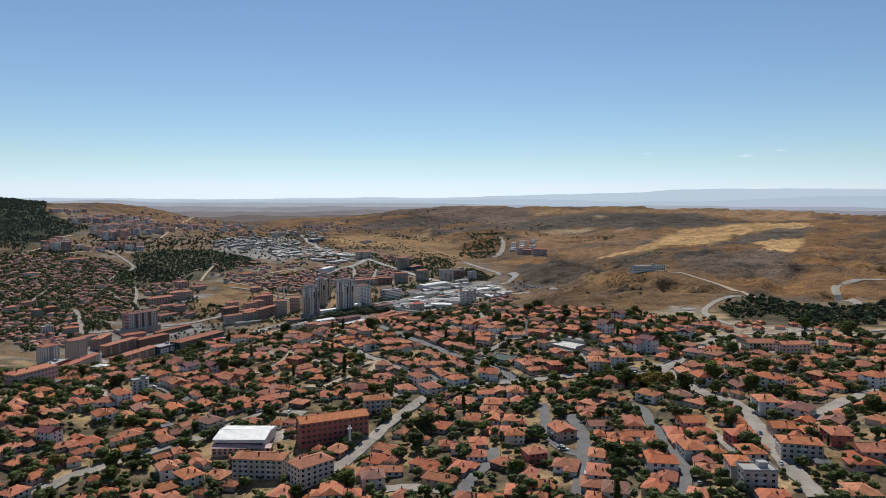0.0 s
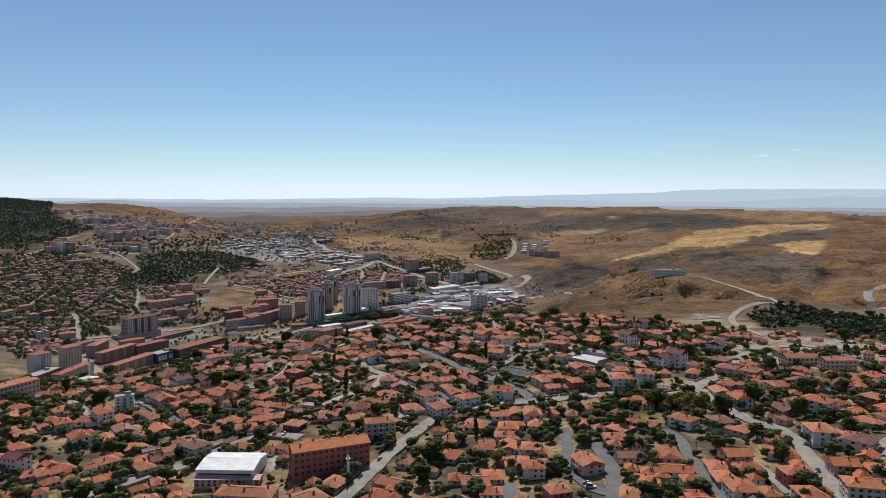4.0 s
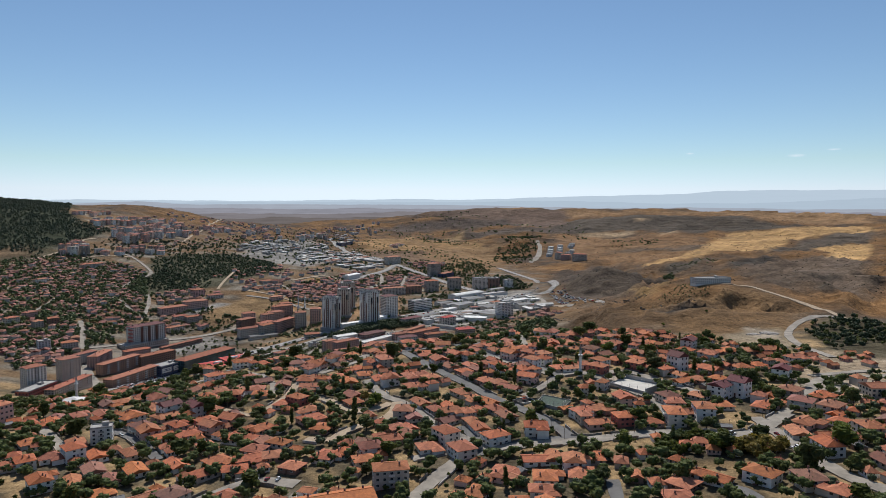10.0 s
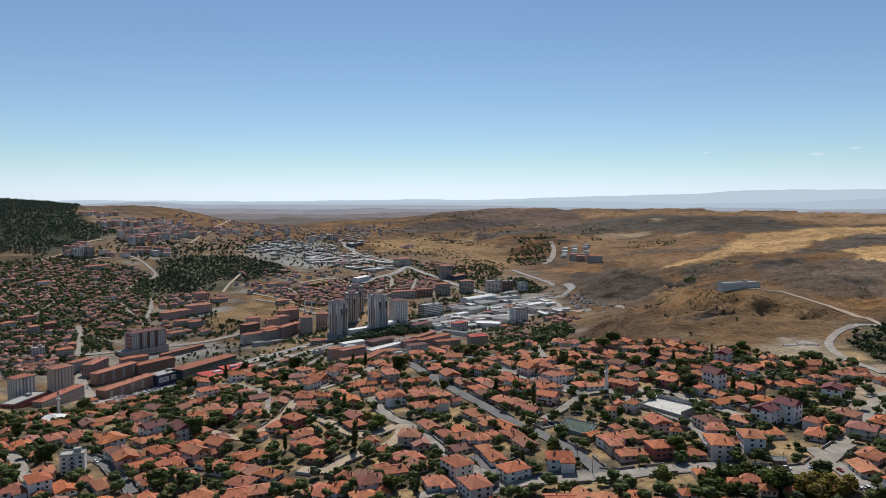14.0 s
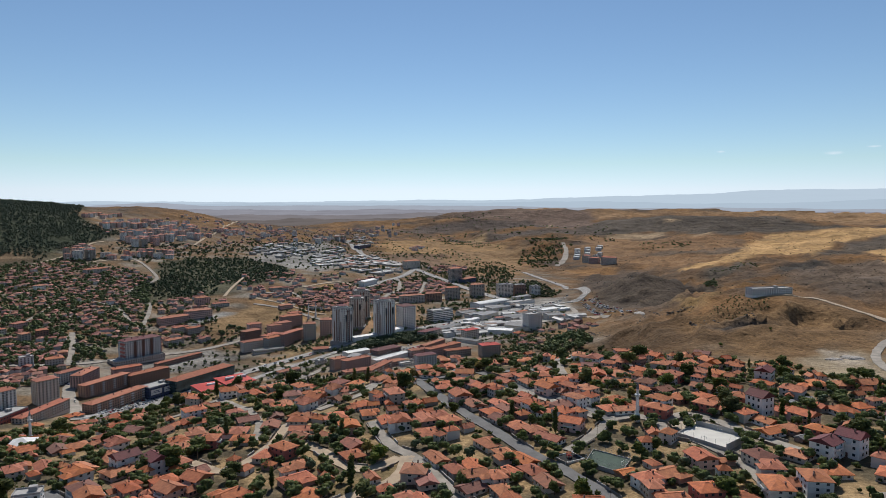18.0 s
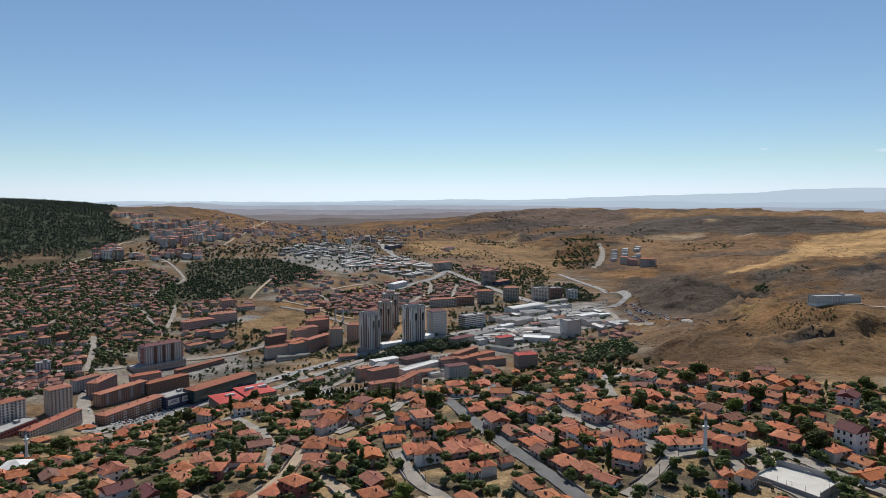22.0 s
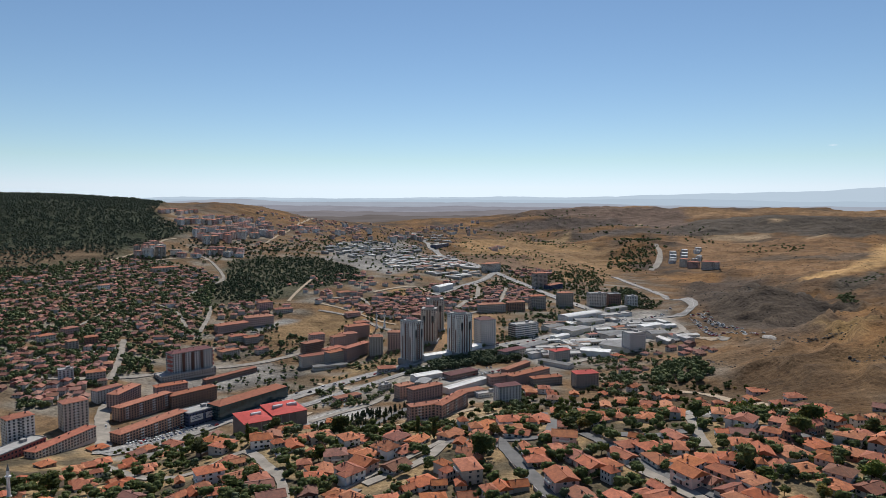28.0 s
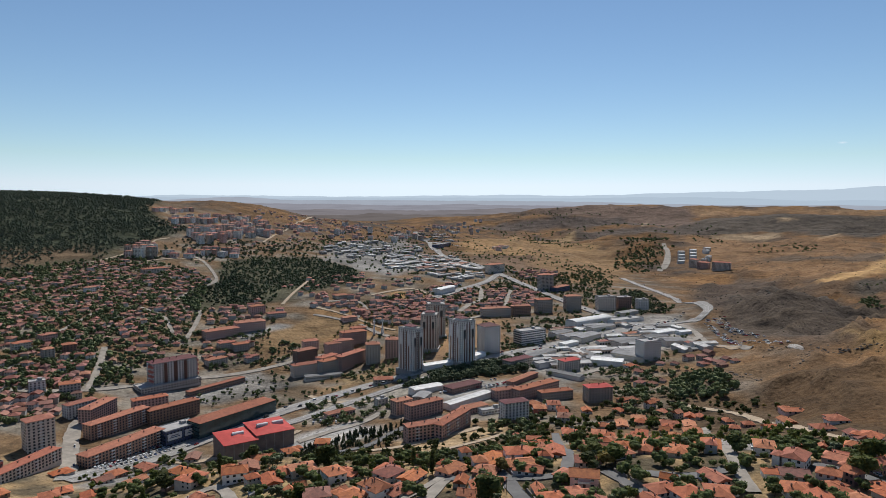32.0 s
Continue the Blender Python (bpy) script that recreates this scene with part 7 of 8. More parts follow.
def scatter(name, label, test, x0, x1, y0, y1, count, kind, mat, size, seed, street=2.0, leaves=46, room=1.0, gaps=False):
    """Many trees too far to be told apart, as one mesh."""
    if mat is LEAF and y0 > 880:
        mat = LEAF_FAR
    rng = random.Random(seed)
    protos = []
    for k in range(5):
        v, f = leaf_crown(300 + 7 * seed + k, {"round": 5.5, "cone": 8.0}[kind], {"round": 6.0, "cone": 4.6}[kind], leaves, 0.4, kind, 1.5 if leaves < 90 else 0.8)
        protos.append((np.array(v), np.array([(p[0], p[j], p[j + 1]) for p in f for j in range(1, len(p) - 1)])))
    r = np.random.RandomState(seed)
    xs, ys = r.uniform(x0, x1, count * 14), r.uniform(y0, y1, count * 14)
    k = within(xs, ys, test)
    if gaps:    # clearings, and a thin foot where the wood gives way to dry slopes
        up = 0.57 * (ys - 1504) - 0.82 * (xs + 1153)
        k &= wave(xs, ys, 150, 61) + r.uniform(-0.5, 0.5, len(xs)) < np.minimum(up / 130 - 0.7, 0.95)
    xs, ys = xs[k], ys[k]
    k = all_clear(xs, ys, room)
    if street:
        k &= off_streets(xs, ys) > street
    xs, ys = xs[k][:count], ys[k][:count]
    V, F, base = [], [], 0
    for x, y, z in zip(xs, ys, ground_z(xs, ys)):
        v, f = protos[rng.randrange(5)]
        a, s = rng.uniform(0, 6.28), size * rng.uniform(0.6, 1.3)
        c, si = math.cos(a) * s, math.sin(a) * s
        V.append(np.stack([v[:, 0] * c - v[:, 1] * si + x, v[:, 0] * si + v[:, 1] * c + y, v[:, 2] * s + z], 1))
        F.append(f + base)
        base += len(v)
    V, F = np.concatenate(V), np.concatenate(F)
    me = bpy.data.meshes.new(name)
    me.vertices.add(len(V))
    me.vertices.foreach_set("co", V.ravel())
    me.loops.add(F.size)
    me.loops.foreach_set("vertex_index", F.ravel())
    me.polygons.add(len(F))
    me.polygons.foreach_set("loop_start", np.arange(0, F.size, 3))
    me.update(calc_edges=True)
    me.materials.append(mat)
    return tagged(new(name, me), label, "trees", kind="stuff")


def within(x, y, poly):
    ok = np.zeros(len(x), bool)
    for (x1, y1), (x2, y2) in zip(poly, poly[1:] + poly[:1]):
        if y1 != y2:
            ok ^= ((y1 > y) != (y2 > y)) & (x < (x2 - x1) * (y - y1) / (y2 - y1) + x1)
    return ok


def outline(*pts):
    return [(pts[i], pts[i + 1]) for i in range(0, len(pts), 2)]


scatter("pine_wood", "dark pine wood on the valley's far side", outline(-699, 1500, -845, 1801, -838, 1907, -704, 2012, -565, 1900, -472, 1688, -532, 1598, -611, 1618, -576, 1500, -650, 1475), -850, -467, 1470, 2017, 1500, "round", PINE, 0.9, 1, 2, 20)
scatter("park_trees", "dark pines of the hillside park, wide and dense", outline(369, 876, 415, 934, 456, 944, 481, 863, 510, 837, 584, 864, 487, 718, 430, 695, 396, 709, 363, 717, 346, 732, 342, 767), 337, 589, 690, 949, 330, "round", PINE, 1.05, 22, 1, 46)
scatter("park_trees", "green trees and shrubs among the park's pines", outline(369, 876, 415, 934, 456, 944, 481, 863, 510, 837, 584, 864, 487, 718, 430, 695, 396, 709, 363, 717, 346, 732, 342, 767), 337, 589, 690, 949, 170, "round", LEAF, 0.75, 2, 1)
scatter("roadside_pines", "dense dark pines beside the main road", outline(-249, 1136, -191, 1209, -108, 1296, -92, 1234, -145, 1184, -205, 1144), -254, -87, 1131, 1301, 340, "round", PINE, 1.1, 3, 0.5)
scatter("young_pines", "young dark pines planted on the slope", outline(-305, 942, -267, 965, -231, 999, -198, 1009, -221, 954, -252, 928, -289, 920), -310, -193, 915, 1014, 120, "cone", PINE, 0.6, 4, 1)
scatter("stream_trees", "green trees along the stream below the hill", outline(-16, 1142, 29, 1274, 66, 1242, 95, 1222, 118, 1155, 93, 1112, 66, 1038, 12, 1046), -21, 123, 1033, 1279, 130, "round", LEAF, 1.1, 5, 1)
scatter("bend_pines", "dark pines inside the road's bend", outline(22, 1676, 50, 1880, 88, 1985, 122, 1800, 118, 1653, 72, 1617), 17, 127, 1612, 1990, 330, "round", PINE, 0.95, 6, 1)
scatter("valley_trees", "green trees in the dry side valley", outline(85, 2433, 149, 3048, 239, 2984, 199, 2494, 114, 2368), 80, 244, 2363, 3053, 110, "round", LEAF, 1.3, 7, 0)
scatter("hillside_trees", "garden trees among the houses on the far slope", outline(-691, 950, -1255, 1419, -1176, 1527, -1066, 1772, -874, 1733, -788, 1651, -653, 1391, -578, 1243, -583, 1163, -578, 1075, -664, 1022), -1260, -573, 945, 1777, 2500, "round", LEAF, 1.2, 8, 1, 18)
scatter("grove", "dark green grove beside the street", outline(-586, 1070, -630, 1144, -593, 1144, -548, 1094), -635, -543, 1065, 1149, 45, "round", LEAF, 1, 9, 0.5)
scatter("grove", "dark green grove between houses", outline(-746, 1204, -784, 1293, -810, 1369, -716, 1287, -673, 1182, -703, 1166), -815, -668, 1161, 1374, 70, "round", LEAF, 1.1, 10, 0.5)
scatter("slope_trees", "shrubs and trees on the slope under the town", outline(-210, 828, -216, 938, -174, 929, -120, 915, -101, 936, -71, 1046, -23, 1054, -30, 962, -74, 771, -140, 779), -221, -18, 766, 1059, 170, "round", LEAF, 0.8, 11, 1)
scatter("verge_trees", "small dark trees along the parking verge", outline(-426, 893, -394, 960, -377, 945, -402, 891), -431, -372, 886, 965, 14, "round", LEAF, 0.75, 12, 0)
scatter("old_quarter_trees", "garden trees of the old quarter", outline(-430, 1476, -320, 1746, -159, 1903, -69, 1826, -137, 1646, -207, 1546, -278, 1460, -379, 1416), -435, -64, 1411, 1908, 420, "round", LEAF, 0.9, 13, 1)
scatter("ridge_trees", "trees and bushes at the edge of the town", outline(-292, 950, -237, 966, -161, 1008, -79, 1041, 24, 1139, 91, 1147, 137, 1082, 111, 1036, -17, 1001, -116, 786), -297, 142, 781, 1152, 260, "round", LEAF, 0.85, 14, 1)
scatter("park_trees", "dark trees of the town park", outline(111, 519, 144, 517, 161, 494, 160, 487, 104, 491), 99, 166, 482, 524, 75, "round", LEAF, 0.85, 15, 0.5)
scatter("side_valley_scrub", "dark scrub along the far ravine", outline(120, 3266, 279, 3438, 298, 2967, 147, 2620), 115, 303, 2615, 3443, 120, "round", LEAF, 1.6, 16, 0)
scatter("valley_scrub", "scattered scrub on the dry slope", outline(-287, 1826, -222, 2126, 35, 2123, -2, 1721, -112, 1739), -292, 40, 1716, 2131, 150, "round", LEAF, 0.7, 17, 1)
scatter("far_slope_scrub", "scattered dark scrub on the far slope", outline(-918, 1769, -908, 2170, -818, 2473, -714, 2035, -846, 1814), -923, -709, 1764, 2478, 160, "round", LEAF, 1, 18, 1)
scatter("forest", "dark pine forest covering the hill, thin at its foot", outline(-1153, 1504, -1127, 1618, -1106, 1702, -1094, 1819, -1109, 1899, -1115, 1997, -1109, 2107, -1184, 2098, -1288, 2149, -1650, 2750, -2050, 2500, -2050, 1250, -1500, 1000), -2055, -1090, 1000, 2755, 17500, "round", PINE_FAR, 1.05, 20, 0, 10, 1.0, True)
scatter("estate_trees", "dusty green trees between the sheds of the estate", outline(-90, 1210, -10, 1440, 60, 1510, 125, 1500, 110, 1360, 60, 1270, -20, 1215), -95, 130, 1205, 1515, 130, "round", LEAF, 0.75, 95, 1.5, 30)
scatter("estate_trees", "scattered trees between blocks and workshops", outline(-498, 1239, -462, 1344, -343, 1486, -171, 1660, -2, 1721, -9, 1430, -124, 1237, -242, 1134, -320, 1090, -396, 1055), -503, 3, 1050, 1726, 420, "round", LEAF, 0.85, 40, 1.5)
scatter("slope_trees", "scattered trees on the dry far slope", outline(-831, 1813, -858, 2368, -878, 4104, -279, 2770, 66, 2394, 18, 1848, -199, 2016, -404, 1697, -518, 1544), -883, 71, 1539, 4109, 800, "round", LEAF, 0.95, 41, 1.5)
scatter("estate_trees", "trees between the workshops of the estate", outline(-815, 2383, -626, 2478, -742, 3305, -470, 2644, -258, 1991, -305, 1798, -454, 1871, -644, 2005), -820, -253, 1793, 3310, 330, "round", LEAF, 0.95, 42, 1.5)
scatter("verge_trees", "trees along the main road's verges", outline(-385, 1233, -255, 1171, -150, 1230, -86, 1386, -1, 1444, 1, 1528, -96, 1557, -135, 1370, -224, 1227, -321, 1235), -390, 6, 1166, 1562, 160, "round", LEAF, 0.9, 43, 1)
scatter("ravine_trees", "dark trees in the dry ravine", outline(-244, 2103, -121, 2001, -11, 2330, 43, 2103, 7, 1772, -63, 1810, -165, 1884), -249, 48, 1767, 2335, 260, "round", LEAF, 1.05, 44, 1.5)
scatter("far_field_trees", "dark bushes along far field edges", outline(-700, 4175, -130, 4650, 562, 3773, 537, 3049, 158, 3610, -344, 3309), -705, 567, 3044, 4655, 220, "round", LEAF, 1.5, 45, 1.5)
scatter("knoll_trees", "green trees below the workshops", outline(-13, 1273, 33, 1309, 49, 1243, 91, 1256, 99, 1182, 51, 1131, -3, 1135), -18, 104, 1126, 1314, 30, "round", LEAF, 1.1, 46, 1)
scatter("roadside_trees", "young trees along the car park verge", outline(-434, 871, -403, 958, -385, 953, -367, 939, -395, 891, -402, 841), -439, -362, 836, 963, 40, "round", LEAF, 0.6, 47, 0)
scatter("yellow_trees", "yellowing trees of the town park", outline(151, 508, 174, 504, 167, 485, 144, 493), 139, 179, 480, 513, 14, "round", LEAF_DRY, 1, 48, 0)
scatter("pine_wood", "thin pine wood on stony ground", outline(-756, 1500, -802, 1601, -760, 1649, -825, 1750, -717, 1665, -624, 1558, -589, 1489, -650, 1458, -685, 1424), -830, -584, 1419, 1755, 250, "round", PINE, 0.85, 50, 1)
scatter("gully_trees", "dark trees in a fold of the hills", outline(430, 1673, 401, 1540, 397, 1479, 503, 1815), 392, 508, 1474, 1820, 50, "round", LEAF, 1.0, 52, 0)
scatter("gully_trees", "low green trees along a dry gully", outline(499, 1843, 613, 1831, 681, 2020, 504, 1860), 494, 686, 1826, 2025, 70, "round", LEAF, 0.6, 51, 0)
scatter("brow_trees", "green trees along the town's far edge", outline(-49, 1030, 13, 1052, 77, 1049, 124, 965, 168, 919, 141, 853, 51, 819, -45, 830), -54, 173, 814, 1057, 130, "round", LEAF, 0.95, 71, 1)
scatter("grove", "dense dark grove below the hill", outline(60, 1166, 86, 1227, 123, 1181, 131, 1137, 104, 1112, 66, 1111), 55, 136, 1106, 1232, 85, "round", LEAF, 1.25, 72, 0.5)
scatter("valley_trees", "green trees between the road and the bend", outline(-62, 1778, 13, 2006, 87, 1947, 137, 1708, 87, 1567, -8, 1565), -67, 142, 1560, 2011, 170, "round", LEAF, 1.0, 80, 1.5, 30)
scatter("valley_trees", "trees along the main road's far verge", outline(-286, 2085, -170, 2093, -53, 1989, -38, 1752, -103, 1695, -198, 1834), -291, -33, 1690, 2098, 120, "round", LEAF, 0.9, 81, 1.5, 30)
scatter("valley_trees", "dark trees on the valley floor", outline(93, 3045, 237, 3011, 199, 2716, 59, 2471), 54, 242, 2466, 3050, 130, "round", LEAF, 1.3, 82, 1.5, 30)
scatter("valley_trees", "hedge of dark trees between dry fields", outline(-293, 3602, -126, 3457, 9, 3212, 9, 3154, -131, 3230, -271, 3328), -298, 14, 3149, 3607, 80, "round", LEAF, 1.2, 83, 1.5, 30)
scatter("valley_trees", "scattered trees on a dry slope", outline(-60, 2415, 54, 2563, 61, 2177, -40, 2001), -65, 66, 1996, 2568, 90, "round", LEAF, 0.9, 84, 1.5, 30)
scatter("valley_trees", "bushes scattered on dry fields", outline(-352, 2303, -265, 2579, -79, 2516, -71, 2194, -223, 2179), -357, -66, 2174, 2584, 70, "round", LEAF, 0.8, 85, 1.5, 30)
scatter("hedge_trees", "dark bushes on far field edges", outline(552, 3026, 771, 2930, 664, 2639, 527, 2828), 522, 776, 2634, 3031, 60, "round", LEAF, 1.1, 53, 0)
scatter("quarter_trees", "garden trees among houses and blocks", outline(-736, 1071, -707, 1202, -627, 1135, -571, 1054, -589, 1022, -569, 975, -600, 937), -741, -564, 932, 1207, 330, "round", LEAF, 0.95, 54, 1)
scatter("quarter_trees", "trees between schools and blocks", outline(-676, 1428, -611, 1509, -532, 1459, -495, 1318, -429, 1339, -376, 1209, -455, 1238, -524, 1178, -604, 1264), -681, -371, 1173, 1514, 210, "round", LEAF, 0.9, 55, 1)
scatter("park_trees", "young trees of a small park", outline(-486, 1093, -456, 1190, -416, 1191, -389, 1134, -433, 1104, -460, 1062), -491, -384, 1057, 1196, 45, "round", LEAF, 0.6, 56, 1)
scatter("far_pines", "pines on the slope below far housing", outline(-1059, 1744, -1063, 2003, -893, 2126, -765, 2147, -850, 1916, -900, 1841), -1068, -760, 1739, 2152, 220, "round", PINE, 1, 57, 1)
scatter("verge_pines", "dark young pines on the planted verge", outline(-280, 960, -246, 981, -211, 996, -186, 977, -211, 914, -217, 814), -285, -181, 809, 1001, 170, "cone", PINE, 0.55, 61, 0.5)
scatter("verge_trees", "green trees on lots beside the main road", outline(-353, 1133, -286, 1092, -237, 1108, -216, 1047, -244, 1009, -305, 1022), -358, -211, 1004, 1138, 75, "round", LEAF, 0.85, 62, 0.5)
scatter("slope_trees", "green trees below the apartment rows", outline(-122, 998, -102, 1063, -70, 1098, -65, 1010, -89, 940), -127, -60, 935, 1103, 60, "round", LEAF, 1, 63, 0.5)
scatter("young_plantation", "young shrubs planted below the hill lodge", outline(253, 1066, 313, 1148, 352, 1127, 330, 1067, 278, 1058), 248, 357, 1053, 1153, 150, "round", LEAF, 0.27, 60, 1)
scatter("garden_shrubs", "low green shrubs and vines in the yards", TOWN, -460, 425, 250, 885, 1500, "round", LEAF, 0.5, 31, 0.5, 16, -2.6)
scatter("dark_garden_trees", "dark green fruit trees in the yards", TOWN, -460, 425, 250, 885, 380, "round", PINE, 0.95, 32, 0.6, 95, -2.0)
scatter("garden_trees", "green garden trees and shrubs between the houses", TOWN, -460, 425, 250, 885, 2700, "round", LEAF, 1.1, 30, 0.6, 110, -2.2)


# ---- landmarks and clutter ----
DETAIL = random.Random(77)
PAINTS = [material("car_paint_" + n, c, 0.25, c, 1.0, spec=0.6) for n, c in (("white", (0.75, 0.75, 0.74)), ("silver", (0.42, 0.43, 0.44)), ("black", (0.03, 0.03, 0.035)), ("red", (0.35, 0.03, 0.03)), ("blue", (0.05, 0.09, 0.2)))]
TYRE = material("tyre_rubber", (0.02, 0.02, 0.02), 0.9)
RUBBLE = material("rubble", (0.42, 0.39, 0.35), 0.95, (0.22, 0.19, 0.16), 0.8, 6, 0.5, 2.0)
COURT_GREEN = material("green_court_paint", (0.052, 0.082, 0.058), 0.8, (0.035, 0.056, 0.042), 0.3, 6)
PITCH = material("pale_sand_pitch", (0.58, 0.55, 0.49), 0.95, (0.50, 0.47, 0.42), 0.15, 6)
STONE = material("rough_stone_wall", (0.30, 0.26, 0.215), 0.95, (0.19, 0.165, 0.14), 0.6, 8, 0.6, 2.5, vary=0.25)
WOOD = material("weathered_pole", (0.16, 0.12, 0.085), 0.9, (0.11, 0.085, 0.06), 1.5)


def ring(bm, r1, r2, z, h, n=12):
    bmesh.ops.create_cone(bm, cap_ends=True, segments=n, radius1=r1, radius2=r2, depth=h, matrix=Matrix.Translation((0, 0, z + h / 2)))


def minaret(x, y, h):
    base = new("minaret")
    base.matrix_basis = pose(x, y, gz(x, y))
    tagged(base, "slender pale stone minaret with a gallery and pointed cap", "minaret", "minarets")
    s = h / 26
    for name, mat, parts in (("plinth", WALL_WHITE, ((1.9, 1.8, -2, 6.5), (1.8, 1.15, 4.5, 1.2))), ("shaft", WALL_WHITE, ((1.1, 0.95, 5.7, 10.3),)),
                             ("gallery", FRAME_WHITE, ((0.95, 1.75, 16, 0.9), (1.75, 1.75, 16.9, 1.0))), ("upper_shaft", WALL_WHITE, ((0.85, 0.8, 17.9, 3.4),)), ("cap", METAL_GREY, ((1.0, 0.05, 21.3, 4.2),))):
        bm = bmesh.new()
        for r1, r2, z, d in parts:
            ring(bm, r1 * max(s, 0.75), r2 * max(s, 0.75), z * s, d * s)
        piece = link(name, bm, mat, base)
        if name == "gallery":
            bm = bmesh.new()
            ring(bm, 1.9 * max(s, 0.75), 1.9 * max(s, 0.75), 17.6 * s, 0.2 * s)
            link("handrail", bm, CONCRETE, piece)
    TAKEN.append((x, y, 2))


def pitch(*c):
    p = [Vector((c[i], c[i + 1], 0)) for i in range(0, 8, 2)]
    mid = sum(p, Vector()) / 4
    z = max(gz(q.x, q.y) for q in p) + 0.35
    base = new("sports_pitch")
    base.matrix_basis = pose(mid.x, mid.y, z)
    tagged(base, "pale sand sports pitch inside grey concrete walls", "pitch")
    bm = bmesh.new()
    top = [bm.verts.new((q.x - mid.x, q.y - mid.y, 0.0)) for q in p]
    low = [bm.verts.new((q.x - mid.x, q.y - mid.y, -5.0)) for q in p]
    f = bm.faces.new(top)
    for i in range(4):
        bm.faces.new((low[i], low[(i + 1) % 4], top[(i + 1) % 4], top[i]))
    bmesh.ops.recalc_face_normals(bm, faces=bm.faces[:])
    link("surface", bm, PITCH, base)
    for i in range(4):
        a, b = p[i] - mid, p[(i + 1) % 4] - mid
        d, h = (b - a), (3.0 if i in (1, 2) else 1.0)
        bm = bmesh.new()
        box(bm, 0, 0, -3, d.length + 0.3, 0.3, h + 3)
        link("wall", bm, CONCRETE, base, m=Matrix.Translation((a + b) / 2) @ Matrix.Rotation(math.atan2(d.y, d.x), 4, "Z"))
        for k in range(5):
            bm = bmesh.new()
            ring(bm, 0.07, 0.07, h - 0.2, 3.2, 6)
            link("fence_post", bm, METAL_GREY, base, m=Matrix.Translation(a + d * (k / 4.6)))
    for s in (0.12, 0.88):      # goal frames
        q = (p[0] + p[3]) / 2 * (1 - s) + (p[1] + p[2]) / 2 * s - mid
        bm = bmesh.new()
        box(bm, 0, -1.5, 0, 0.12, 0.12, 2.1)
        box(bm, 0, 1.5, 0, 0.12, 0.12, 2.1)
        box(bm, 0, 0, 2.05, 0.12, 3.1, 0.12)
        link("goal", bm, FRAME_WHITE, base, m=Matrix.Translation(q) @ Matrix.Rotation(math.atan2((p[1] - p[0]).y, (p[1] - p[0]).x), 4, "Z"))
    TAKEN.append((mid.x, mid.y, 18))


def ball_court(*c):
    """A green hard court behind a tall wire fence on posts, with a low wall round it."""
    p = [Vector((c[i], c[i + 1], 0)) for i in range(0, 8, 2)]
    mid = sum(p, Vector()) / 4
    z = max(gz(q.x, q.y) for q in p) + 0.3
    base = new("ball_court")
    base.matrix_basis = pose(mid.x, mid.y, z)
    tagged(base, "dark green hard court inside a tall wire fence", "court")
    bm = bmesh.new()
    top = [bm.verts.new((q.x - mid.x, q.y - mid.y, 0.0)) for q in p]
    low = [bm.verts.new((q.x - mid.x, q.y - mid.y, -4.0)) for q in p]
    bm.faces.new(top)
    for i in range(4):
        bm.faces.new((low[i], low[(i + 1) % 4], top[(i + 1) % 4], top[i]))
    bmesh.ops.recalc_face_normals(bm, faces=bm.faces[:])
    link("surface", bm, COURT_GREEN, base)
    for i in range(4):
        a, b = p[i] - mid, p[(i + 1) % 4] - mid
        d = b - a
        m = Matrix.Translation((a + b) / 2) @ Matrix.Rotation(math.atan2(d.y, d.x), 4, "Z")
        bm = bmesh.new()
        box(bm, 0, 0, -3, d.length + 0.3, 0.3, 3.6)
        link("kerb_wall", bm, CONCRETE, base, m=m)
        bm = bmesh.new()
        for h in (1.4, 2.4, 3.4, 4.2):
            box(bm, 0, 0, h, d.length, 0.05, 0.05)
        link("rail", bm, METAL_GREY, base, m=m)
        for k in range(6):
            bm = bmesh.new()
            ring(bm, 0.06, 0.06, 0.5, 3.8, 6)
            link("fence_post", bm, METAL_GREY, base, m=Matrix.Translation(a + d * (k / 6)))
    for s in (0.1, 0.9):        # goal frames
        q = (p[0] + p[3]) / 2 * (1 - s) + (p[1] + p[2]) / 2 * s - mid
        bm = bmesh.new()
        box(bm, 0, -1.5, 0, 0.12, 0.12, 2.1)
        box(bm, 0, 1.5, 0, 0.12, 0.12, 2.1)
        box(bm, 0, 0, 2.05, 0.12, 3.1, 0.12)
        link("goal", bm, FRAME_WHITE, base, m=Matrix.Translation(q) @ Matrix.Rotation(math.atan2((p[1] - p[0]).y, (p[1] - p[0]).x), 4, "Z"))
    TAKEN.append((mid.x, mid.y, 13))


